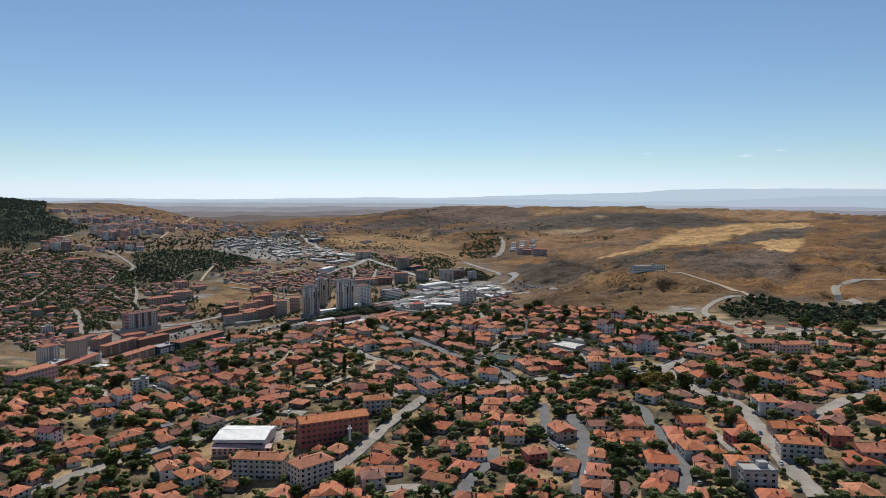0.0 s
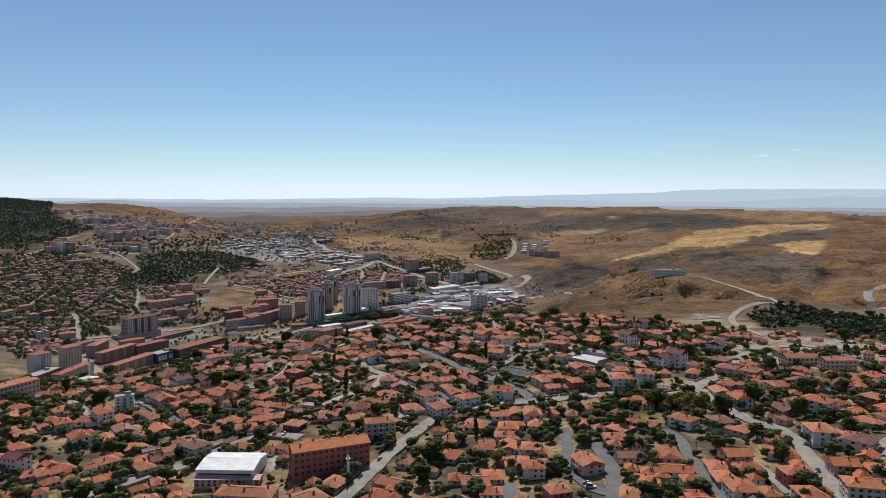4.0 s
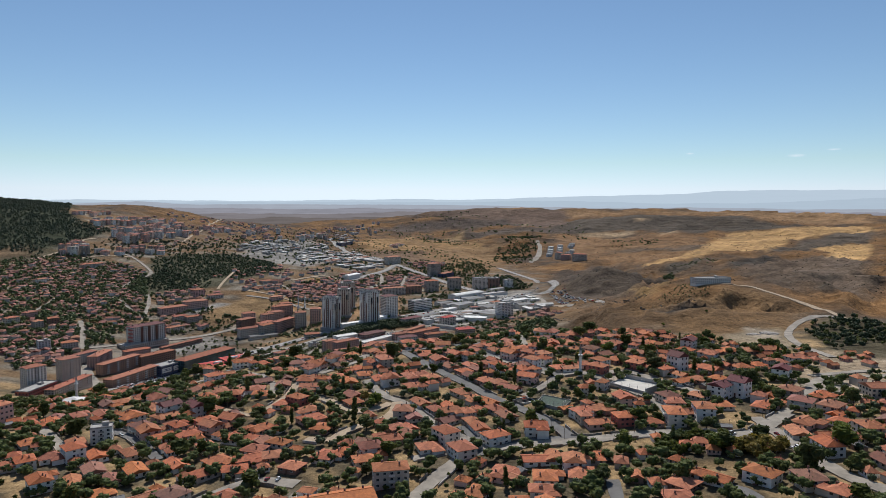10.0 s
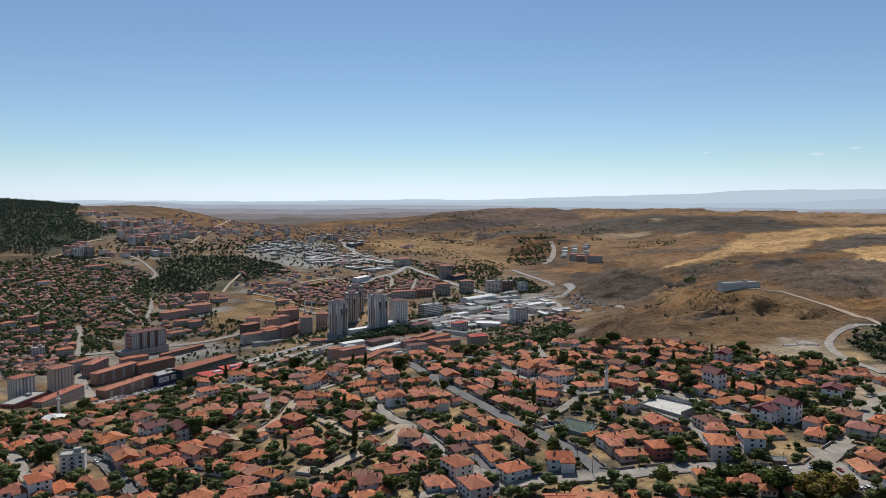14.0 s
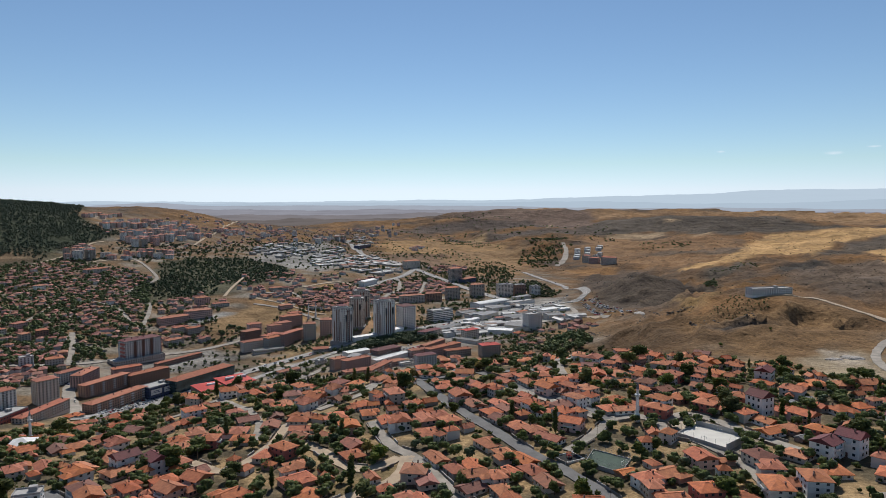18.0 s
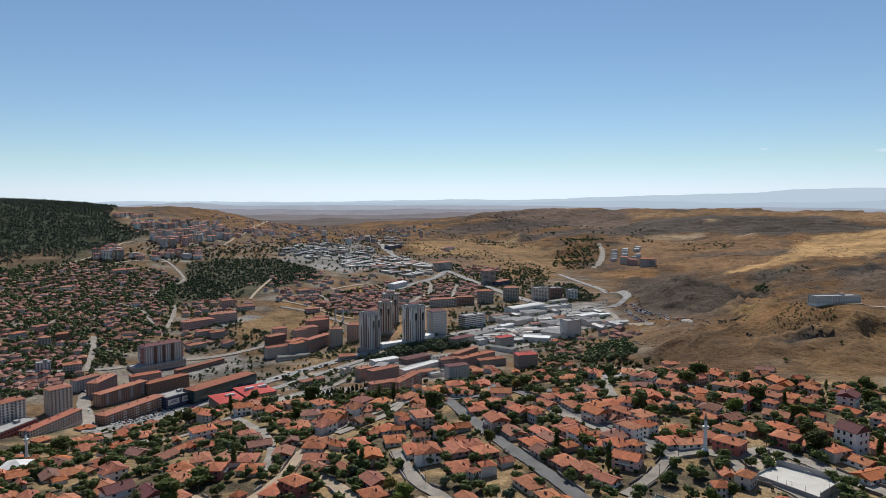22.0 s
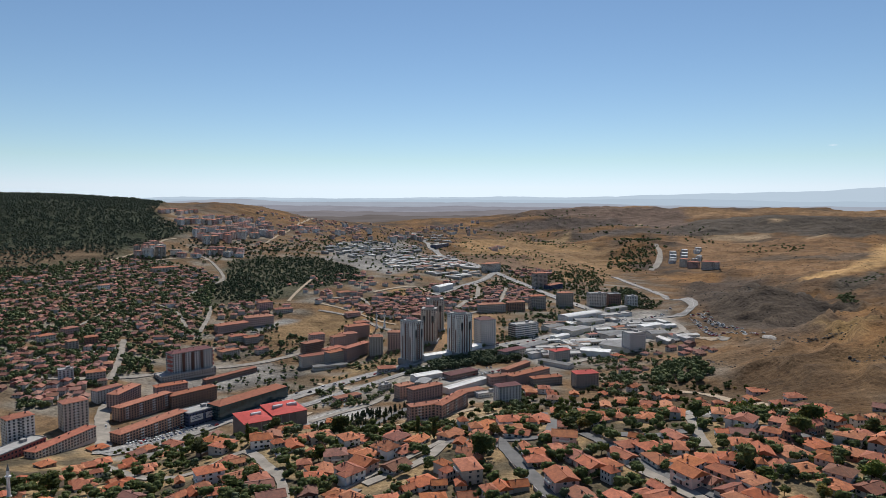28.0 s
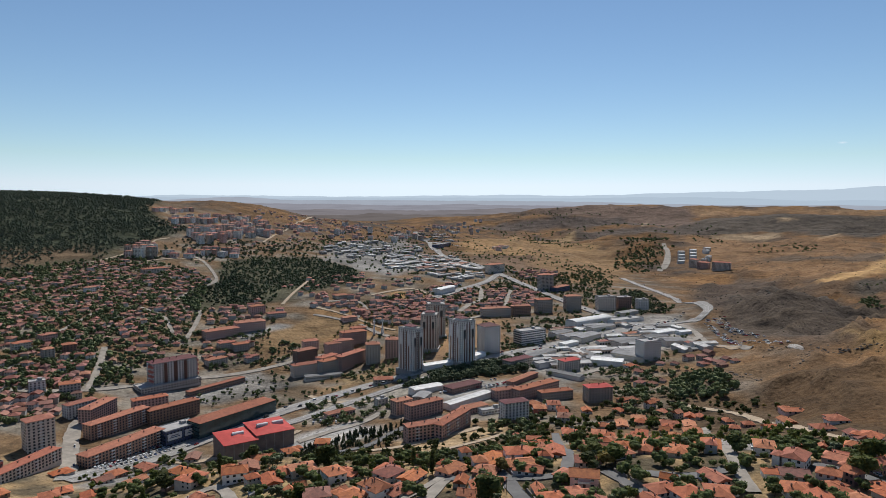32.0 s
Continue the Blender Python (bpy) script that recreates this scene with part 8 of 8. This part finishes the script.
def playground(x, y, w, d, turn):
    """A dark rubber square with a white kerb and a small climbing frame."""
    base = new("playground")
    base.matrix_basis = pose(x, y, gz(x, y) + 0.6, 0, 0, turn)
    tagged(base, "dark rubber playground square with a pale kerb and climbing frame", "playground")
    bm = bmesh.new()
    box(bm, 0, 0, -4, w, d, 4.1)
    link("surface", bm, TYRE, base)
    for cx, cy, ww, dd in ((0, -d / 2, w + 0.8, 0.4), (0, d / 2, w + 0.8, 0.4), (-w / 2, 0, 0.4, d - 0.4), (w / 2, 0, 0.4, d - 0.4)):
        bm = bmesh.new()
        box(bm, cx, cy, -4, ww, dd, 4.5)
        link("kerb", bm, FRAME_WHITE, base)
    bm = bmesh.new()
    for cx in (-1.1, 1.1):
        for cy in (-1.1, 1.1):
            box(bm, cx, cy, 0.1, 0.16, 0.16, 2.9)
    box(bm, 0, 0, 1.3, 2.3, 2.3, 0.14)
    link("climbing_frame", bm, ROOF_RED, base)
    bm = bmesh.new()
    roof_mesh(bm, 2.3, 2.3, 3.0, 0.9, "hip", 0.25, 0.1)
    link("canopy", bm, ROOF, base)
    bm = bmesh.new()
    v = [bm.verts.new(q) for q in ((1.2, -0.4, 1.4), (1.2, 0.4, 1.4), (3.6, 0.4, 0.2), (3.6, -0.4, 0.2))]
    bm.faces.new(v)
    bmesh.ops.solidify(bm, geom=bm.faces[:], thickness=0.12)
    link("slide", bm, PAINTS[3], base)
    TAKEN.append((x, y, 8))


def tent_roof(x, y, w):
    base = new("domed_hall")
    base.matrix_basis = pose(x, y, gz(x, y), 0, 0, 20)
    tagged(base, "low hall under a bright white pyramid roof", "hall")
    bm = bmesh.new()
    box(bm, 0, 0, -3, w - 2, w - 2, 6.6)
    link("wall", bm, WALL, base)
    bm = bmesh.new()
    bmesh.ops.create_cone(bm, cap_ends=True, segments=4, radius1=w * 0.72, radius2=0.4, depth=3.6, matrix=Matrix.Translation((0, 0, 5.3)) @ Matrix.Rotation(radians(45), 4, "Z"))
    link("roof", bm, METAL_WHITE, base)
    TAKEN.append((x, y, w * 0.6))


def car_kit(paint, word, long=4.3, tall=1.45, name="car"):
    bm = bmesh.new()
    r = bmesh.ops.create_cube(bm, size=1, matrix=Matrix.Translation((0, 0, 0.62)) @ Matrix.Diagonal((long, 1.75, 0.62, 1)))
    bmesh.ops.bevel(bm, geom=bm.edges[:], offset=0.14, segments=2, affect="EDGES")
    base = link(name, bm, paint)
    tagged(base, "%s parked at the roadside" % word, "car", "parked cars")
    bm = bmesh.new()
    w, h = 1.55, tall - 0.88
    lo = [bm.verts.new(q) for q in ((-long * 0.42, -w / 2, 0.9), (long * 0.24, -w / 2, 0.9), (long * 0.24, w / 2, 0.9), (-long * 0.42, w / 2, 0.9))]
    hi = [bm.verts.new(q) for q in ((-long * 0.30, -w * 0.42, 0.9 + h), (long * 0.08, -w * 0.42, 0.9 + h), (long * 0.08, w * 0.42, 0.9 + h), (-long * 0.30, w * 0.42, 0.9 + h))]
    bm.faces.new(hi)
    for i in range(4):
        bm.faces.new((lo[i], lo[(i + 1) % 4], hi[(i + 1) % 4], hi[i])).material_index = 1
    link("cabin", bm, [paint, GLASS], base)
    for sx in (-0.31, 0.31):
        for sy in (-0.82, 0.82):
            if "tyre" not in car_kit.mesh:
                bm = bmesh.new()
                bmesh.ops.create_cone(bm, cap_ends=True, segments=10, radius1=0.33, radius2=0.33, depth=0.22, matrix=pose(0, 0, 0, 90))
                me = bpy.data.meshes.new("wheel")
                bm.to_mesh(me)
                bm.free()
                me.materials.append(TYRE)
                car_kit.mesh["tyre"] = me
            o = new("wheel", car_kit.mesh["tyre"])
            o.parent = base
            o.matrix_basis = pose(sx * long, sy, 0.33)
    return base


car_kit.mesh = {}
CARS = [car_kit(p, w) for p, w in zip(PAINTS, ("white saloon car", "silver saloon car", "black saloon car", "dark red hatchback car", "dark blue saloon car"))]
CARS.append(car_kit(PAINTS[0], "long white minibus", 5.8, 2.3, "minibus"))
CAR_USED = set()
ROAD_TOP = 0.62


def car_at(x, y, turn, rng):
    k = rng.choice((0, 0, 0, 1, 1, 2, 3, 4, 5)) if len(CAR_USED) > 5 else len(CAR_USED)
    m = pose(x, y, gz(x, y) + ROAD_TOP + 0.0004 * y - 0.25, 0, 0, turn + rng.uniform(-4, 4))
    if k in CAR_USED:
        copy_thing(CARS[k], m)
    else:
        CAR_USED.add(k)
        CARS[k].matrix_basis = m


def car_row(x1, y1, x2, y2, n, turn, gap, seed):
    """Cars parked along a line, turned against it, some places empty."""
    rng = random.Random(seed)
    a = math.degrees(math.atan2(y2 - y1, x2 - x1))
    for i in range(n):
        if rng.random() < gap:
            continue
        t = (i + rng.uniform(0.4, 0.6)) / n
        car_at(x1 + (x2 - x1) * t, y1 + (y2 - y1) * t, a + turn + rng.choice((0, 180)), rng)


def rubble(x, y, r):
    """A heap of broken stone and spoil."""
    rng = random.Random(int(x * 3 + y))
    base = new("rubble_heap")
    base.matrix_basis = pose(x, y, gz(x, y), 0, 0, rng.uniform(0, 360))
    tagged(base, "pale heap of rubble and spoil on bare ground", "rubble", "rubble heaps")
    bm = bmesh.new()
    bmesh.ops.create_icosphere(bm, subdivisions=3, radius=r, matrix=Matrix.Diagonal((1, 0.6, 0.22, 1)))
    for v in bm.verts:
        v.co *= 1 + 0.22 * noise.noise(v.co * 0.5 + Vector((x, y, 0))) + 0.1 * noise.noise(v.co * 1.7)
    link("mound", bm, RUBBLE, base)
    for _ in range(9):
        bm = bmesh.new()
        s = rng.uniform(0.5, 1.4)
        bmesh.ops.create_icosphere(bm, subdivisions=1, radius=s)
        for v in bm.verts:
            v.co *= rng.uniform(0.7, 1.15)
        a, q = rng.uniform(0, 6.28), rng.uniform(0.5, 1.05)
        link("boulder", bm, RUBBLE, base, m=Matrix.Translation((math.cos(a) * r * q, math.sin(a) * r * 0.6 * q, r * 0.22 * max(0.0, 1 - q) + s * 0.2)))


minaret(83, 650, 26)
minaret(-59, 409, 18)
minaret(-362, 689, 25)
minaret(-351, 1394, 30)
minaret(-340, 1402, 30)
pitch(102, 626, 118, 643, 143, 622, 123, 602)
ball_court(49, 606, 68, 593, 59, 573, 42, 587)
playground(34, 596, 13, 11, 32)
tent_roof(-351, 666, 17)
car_row(-450, 909, -423, 976, 19, 75, 0.12, 1)
car_row(-437, 895, -409, 965, 16, 80, 0.2, 2)
car_row(-481, 1111, -453, 1186, 9, 0, 0.2, 3)
car_row(-542, 993, -539, 1006, 4, 90, 0.1, 4)
car_row(-457, 892, -497, 939, 5, 0, 0.3, 5)
car_row(-172, 1128, -131, 1178, 10, 80, 0.15, 6)
car_row(-172, 1113, -134, 1153, 9, 80, 0.2, 7)
car_row(-286, 1010, -252, 1046, 6, 70, 0.3, 8)
car_row(-212, 1192, -156, 1256, 9, 0, 0.3, 9)
car_row(154, 1517, 164, 1382, 9, 60, 0.1, 10)
car_row(174, 1548, 179, 1388, 9, 60, 0.15, 11)
car_row(160, 1329, 199, 1298, 9, 40, 0.2, 12)
car_row(-142, 480, -111, 480, 5, 80, 0.35, 13)
car_row(-403, 694, -328, 630, 3, 20, 0.4, 14)
car_row(-249, 556, -226, 538, 3, 10, 0.3, 15)
car_row(10, 715, 36, 688, 3, 0, 0.5, 16)
car_row(110, 792, 123, 765, 3, 0, 0.3, 17)
car_row(10, 750, 42, 707, 4, 0, 0.4, 18)
car_row(150, 519, 171, 521, 3, 10, 0.5, 19)
car_row(174, 499, 184, 485, 3, 10, 0.3, 20)
car_row(68, 389, 71, 375, 3, 70, 0.2, 21)
car_row(184, 379, 170, 317, 3, 0, 0.6, 22)
car_row(-119, 368, -116, 373, 2, 0, 0.1, 23)
car_row(123, 317, 137, 318, 2, 10, 0.4, 24)
car_row(-58, 402, -40, 440, 2, 0, 0.6, 25)
car_row(179, 521, 180, 486, 3, 10, 0.3, 26)
rubble(0, 891, 9)
rubble(12, 829, 8)
rubble(55, 851, 10)
rubble(63, 832, 9)
rubble(87, 861, 8)
rubble(326, 865, 11)
rubble(307, 861, 8)
rubble(-22, 904, 7)
rubble(212, 1257, 14)
rubble(192, 1298, 10)
plant("tree", 111, 1065, 0.55, DETAIL)
plant("tree", 130, 1066, 0.55, DETAIL)
plant("tree", 138, 1056, 0.55, DETAIL)
plant("tree", 125, 1030, 0.55, DETAIL)
plant("tree", 131, 1093, 0.55, DETAIL)
plant("tree", 105, 1043, 0.55, DETAIL)
plant("tree", 291, 967, 0.55, DETAIL)
plant("tree", 229, 937, 0.55, DETAIL)



def far_cars(seed, label, gap, *ways):
    """Far cars and vans in one mesh: bodies, glazed cabins and wheels."""
    rng = random.Random(seed)
    kinds = []
    for long, tall in ((4.3, 1.45), (4.5, 1.5), (5.6, 2.3), (7.5, 2.9)):
        bm = bmesh.new()
        box(bm, 0, 0, 0.3, long, 1.8, 0.65)
        box(bm, -long * 0.08, 0, 0.95, long * 0.62, 1.6, tall - 1.1, 1)
        box(bm, -long * 0.08, 0, tall - 0.15, long * 0.5, 1.5, 0.12)
        for a in (-0.3, 0.3):
            box(bm, a * long, 0, 0, 0.62, 1.86, 0.6, 2)
        bm.verts.index_update()
        kinds.append((np.array([v.co[:] for v in bm.verts]), [tuple(v.index for v in f.verts) for f in bm.faces], [f.material_index for f in bm.faces]))
        bm.free()
    V, F, slots, base = [], [], [], 0
    for x1, y1, x2, y2, n, turn, wide in ways:
        way = math.degrees(math.atan2(y2 - y1, x2 - x1))
        for i in range(n):
            if rng.random() < gap:
                continue
            t, off = (i + rng.uniform(0.2, 0.8)) / n, rng.uniform(-wide, wide)
            x, y = x1 + (x2 - x1) * t - math.sin(radians(way)) * off, y1 + (y2 - y1) * t + math.cos(radians(way)) * off
            v, f, s = kinds[rng.choice((0, 0, 1, 1, 2, 3) if turn == 0 else (0, 0, 1, 1, 2))]
            a = radians(way + turn + rng.choice((0, 180)) + rng.uniform(-5, 5))
            c, si = math.cos(a), math.sin(a)
            V.append(np.stack([v[:, 0] * c - v[:, 1] * si + x, v[:, 0] * si + v[:, 1] * c + y, v[:, 2] + gz(x, y) + 0.55 + 0.0004 * y], 1))
            F += [tuple(j + base for j in q) for q in f]
            paint = rng.choice((3, 3, 3, 4, 4, 5, 6))
            slots += [paint if k == 0 else k for k in s]
            base += len(v)
    ob = mesh_object("parked_cars", np.concatenate(V).tolist(), F, [PAINTS[0], GLASS, TYRE, *PAINTS], slots=slots)
    tagged(ob, label, "cars", kind="stuff")


def rock_outcrop(x1, y1, x2, y2, n, seed):
    """Dark broken rock breaking out of a slope."""
    rng = random.Random(seed)
    V, F, base = [], [], 0
    bm = bmesh.new()
    bmesh.ops.create_icosphere(bm, subdivisions=2, radius=1)
    P, T = np.array([v.co[:] for v in bm.verts]), [tuple(v.index for v in f.verts) for f in bm.faces]
    bm.free()
    r = np.random.RandomState(seed)
    for i in range(n):
        t = rng.random()
        w = math.hypot(x2 - x1, y2 - y1) * 0.16
        x, y = x1 + (x2 - x1) * t + rng.gauss(0, w * 0.5), y1 + (y2 - y1) * t + rng.gauss(0, w * 0.5)
        s = rng.uniform(0.5, 1.7) * (1 + max(0, y - 1300) / 2000)
        v = P * (1 + r.uniform(-0.3, 0.25, (len(P), 1))) * (s * rng.uniform(1, 1.9), s, s * rng.uniform(0.3, 0.6))
        a = rng.uniform(0, 6.28)
        V.append(np.stack([v[:, 0] * math.cos(a) - v[:, 1] * math.sin(a) + x, v[:, 0] * math.sin(a) + v[:, 1] * math.cos(a) + y, v[:, 2] + gz(x, y)], 1))
        F += [tuple(j + base for j in q) for q in T]
        base += len(P)
    tagged(mesh_object("rock_outcrop", np.concatenate(V).tolist(), F, ROCK), "dark weathered rock outcrop on a dry slope", "rocks", kind="stuff")


ROCK = material("dark_rock", (0.10, 0.085, 0.072), 0.95, (0.05, 0.043, 0.038), 0.35, 8, 0.6, 1.5, vary=0.3, island=True)
# traffic, car parks and rocks
far_cars(1, "cars and vans on the main road and its verges", 0.35, (-411, 957, -346, 1088, 14, 0, 8), (-346, 1088, -222, 1220, 16, 0, 8), (-222, 1220, -111, 1326, 16, 0, 8), (-111, 1326, 64, 1519, 26, 0, 8), (64, 1519, 162, 1640, 8, 0, 6), (183, 1731, 116, 2112, 8, 0, 5), (-5, 1622, -142, 1848, 10, 0, 6), (-142, 1848, -351, 2183, 12, 0, 6), (-351, 2183, -680, 3043, 10, 0, 6))
far_cars(2, "rows of parked cars before the workshops and shops", 0.15, (-450, 911, -426, 974, 26, 75, 1), (-443, 895, -416, 969, 28, 75, 1), (-229, 1214, -196, 1238, 14, 70, 1), (-196, 1238, -158, 1284, 14, 70, 1), (-185, 1112, -157, 1143, 14, 70, 1), (-184, 1126, -153, 1154, 14, 70, 1), (-140, 1139, -114, 1171, 10, 70, 2), (-299, 1026, -267, 1048, 9, 70, 2), (-90, 1314, -60, 1365, 10, 60, 3), (-53, 1396, -19, 1441, 10, 60, 3), (-45, 1443, -1, 1475, 10, 60, 4), (82, 1517, 125, 1574, 14, 60, 3), (13, 1379, 56, 1411, 8, 40, 3), (-544, 993, -541, 1007, 7, 80, 1), (32, 1508, 65, 1533, 8, 60, 3))
far_cars(3, "wrecked cars crowded in a hillside scrapyard", 0.05, (165, 1548, 161, 1413, 16, 60, 5), (178, 1572, 179, 1431, 18, 60, 5), (184, 1554, 185, 1387, 18, 60, 5), (157, 1380, 169, 1313, 14, 60, 6), (193, 1461, 199, 1351, 16, 40, 6), (155, 1429, 161, 1344, 12, 40, 5), (189, 1312, 211, 1289, 10, 30, 5))
rock_outcrop(209, 1708, 288, 1871, 60, 60)
rock_outcrop(129, 1194, 148, 1155, 40, 61)
rock_outcrop(214, 1834, 254, 1708, 30, 62)
rock_outcrop(238, 1214, 277, 1178, 70, 63)
rock_outcrop(220, 1218, 245, 1200, 30, 64)
rock_outcrop(254, 1583, 350, 1704, 60, 65)
rock_outcrop(233, 1065, 240, 1052, 24, 66)
rock_outcrop(240, 1056, 296, 1034, 60, 67)
rock_outcrop(629, 1702, 811, 1846, 50, 68)
rock_outcrop(177, 1257, 198, 1264, 24, 69)
rock_outcrop(185, 1169, 231, 1248, 40, 70)

# yellowing trees of the town park
for x, y in ((148, 492), (154, 495), (157, 488), (163, 495), (165, 487), (171, 492), (153, 484), (-22, 788), (-80, 784)):
    copy_thing(TREES["tree"][4], pose(x, y, gz(x, y), 0, 0, x * 7) @ Matrix.Diagonal((1.35, 1.3, 1.2, 1)))


# ---- garden walls and poles along the near streets ----
def street_sides():
    rng = random.Random(31)
    walls = poles = 0
    kit = None
    for stuff, width, way in STREETS:
        for (x1, y1), (x2, y2) in zip(way[:-1], way[1:]):
            d = math.hypot(x2 - x1, y2 - y1)
            if d < 8 or not (280 < (y1 + y2) / 2 < 860):
                continue
            nx, ny, a = -(y2 - y1) / d, (x2 - x1) / d, math.degrees(math.atan2(y2 - y1, x2 - x1))
            for side in (-1, 1):
                t = rng.uniform(0, 4)
                while t < d - 7 and walls < 150:
                    L = rng.uniform(7, 15)
                    if t + L > d:
                        break
                    q = (t + L / 2) / d
                    x, y = x1 + (x2 - x1) * q + nx * side * (width / 2 + 1.2), y1 + (y2 - y1) * q + ny * side * (width / 2 + 1.2)
                    if rng.random() < 0.72 and nearest_street(x, y)[0] > 0.4 and clear(x, y, -0.5):
                        bm = bmesh.new()
                        h = rng.uniform(1.0, 1.9)
                        n = 4
                        for i in range(n):
                            u = -L / 2 + L * (i + 0.5) / n
                            zz = gz(x + math.cos(radians(a)) * u, y + math.sin(radians(a)) * u) - gz(x, y)
                            box(bm, u, 0, zz - 1.5, L / n + 0.02, 0.32, h + 1.5)
                            box(bm, u, 0, zz + h, L / n + 0.02, 0.46, 0.1)
                        tagged(link("garden_wall", bm, rng.choice((STONE, CONCRETE, STONE)), m=pose(x, y, gz(x, y), 0, 0, a)), "low rough garden wall along a street", "wall", "garden walls")
                        walls += 1
                    t += L + rng.choice((0.5, 2.5, 6))
            if rng.random() < 0.5 and poles < 60:
                x, y = x1 + nx * (width / 2 + 0.7), y1 + ny * (width / 2 + 0.7)
                m = pose(x, y, gz(x, y), 0, 0, a)
                if kit is None:
                    bm = bmesh.new()
                    ring(bm, 0.16, 0.1, -1, 9.5, 7)
                    kit = link("utility_pole", bm, WOOD, m=m)
                    tagged(kit, "grey wooden utility pole with a crossarm", "pole", "utility poles")
                    bm = bmesh.new()
                    box(bm, 0, 0, 7.7, 0.12, 1.9, 0.14)
                    link("crossarm", bm, WOOD, kit)
                    bm = bmesh.new()
                    box(bm, 0.7, 0, 8.1, 1.5, 0.1, 0.1)
                    box(bm, 1.5, 0, 8.0, 0.5, 0.24, 0.12)
                    link("lamp_head", bm, METAL_GREY, kit)
                else:
                    copy_thing(kit, m)
                poles += 1


street_sides()


# ---- markings and median of the main road ----
def road_lines():
    for stuff, width, way in STREETS:
        if width < 13 or stuff is not HIGHWAY:
            continue
        p = np.array(way, float)
        s = np.concatenate([[0], np.cumsum(np.hypot(*np.diff(p, axis=0).T))])
        for off, w, dash, name, mat, h in ((0.0, 1.6, 0, "median", CONCRETE, 0.28), (-width / 4, 0.28, 9, "lane_line", FRAME_WHITE, 0.03), (width / 4, 0.28, 9, "lane_line", FRAME_WHITE, 0.03)):
            v, f = [], []
            u = np.arange(2, s[-1] - 2, 3.0)
            q = np.stack([np.interp(u, s, p[:, 0]), np.interp(u, s, p[:, 1])], 1)
            d = np.gradient(q, axis=0)
            d /= np.maximum(np.hypot(*d.T), 1e-6)[:, None]
            n = np.stack([-d[:, 1], d[:, 0]], 1)
            q = q + n * off
            z = ground_z(q[:, 0], q[:, 1]) + 0.75 + 0.0004 * np.median(p[:, 1]) + h
            for i in range(len(u)):
                for k in (-1, 1):
                    v.append((q[i, 0] + n[i, 0] * k * w / 2, q[i, 1] + n[i, 1] * k * w / 2, z[i]))
                if i and (not dash or i % 4 < 2):
                    f.append((2 * i - 2, 2 * i - 1, 2 * i + 1, 2 * i))
            tagged(mesh_object(name, v, f, mat), "pale concrete median strip of the main road" if name == "median" else "dashed white lane line on the asphalt", "road marking", kind="structure")


road_lines()


# ---- scattered scrub on the dry hills ----
def hill_scrub():
    rng = random.Random(8)
    V, F, n, base = [], [], 0, 0
    while n < 4800:
        y = 1150 + 2600 * rng.random() ** 1.1
        x = rng.uniform(120, 300 + 0.75 * y) if rng.random() < 0.7 else rng.uniform(-0.8 * y, 300)
        if wild(np.array([x]), np.array([y]))[0] < 0.6 or nearest_street(x, y)[0] < 3 or wave(np.array([x]), np.array([y]), 170, 8)[0] > rng.uniform(-0.4, 0.9):
            continue
        s, z = rng.uniform(0.4, 1.05) * (1 + y / 3000), 0.0
        k = 6
        top = [(x + math.cos(6.283 * i / k + n) * s * rng.uniform(0.7, 1.2), y + math.sin(6.283 * i / k + n) * s * rng.uniform(0.7, 1.2), z + rng.uniform(-0.4, 0.35) * s) for i in range(k)]
        mid = [(x + math.cos(6.283 * i / k + n) * s * 0.6, y + math.sin(6.283 * i / k + n) * s * 0.6, z + s * rng.uniform(0.7, 1.1)) for i in range(k)]
        V += top + mid
        F += [(base + i, base + (i + 1) % k, base + k + (i + 1) % k, base + k + i) for i in range(k)]
        F.append(tuple(base + k + i for i in range(k)))
        base += 2 * k
        n += 1
    V = np.array(V)
    mid = V.reshape(-1, 12, 3).mean(1)
    V[:, 2] += np.repeat(ground_z(mid[:, 0], mid[:, 1]), 12)
    V = V.tolist()
    tagged(mesh_object("hill_scrub", V, F, SCRUB), "low dark scrub dotted over the dry hills", "shrubs", kind="stuff")


SCRUB = material("scrub_leaves", (0.055, 0.052, 0.028), 0.9, (0.035, 0.034, 0.02), 0.3, 5, vary=0.35, island=True)
hill_scrub()
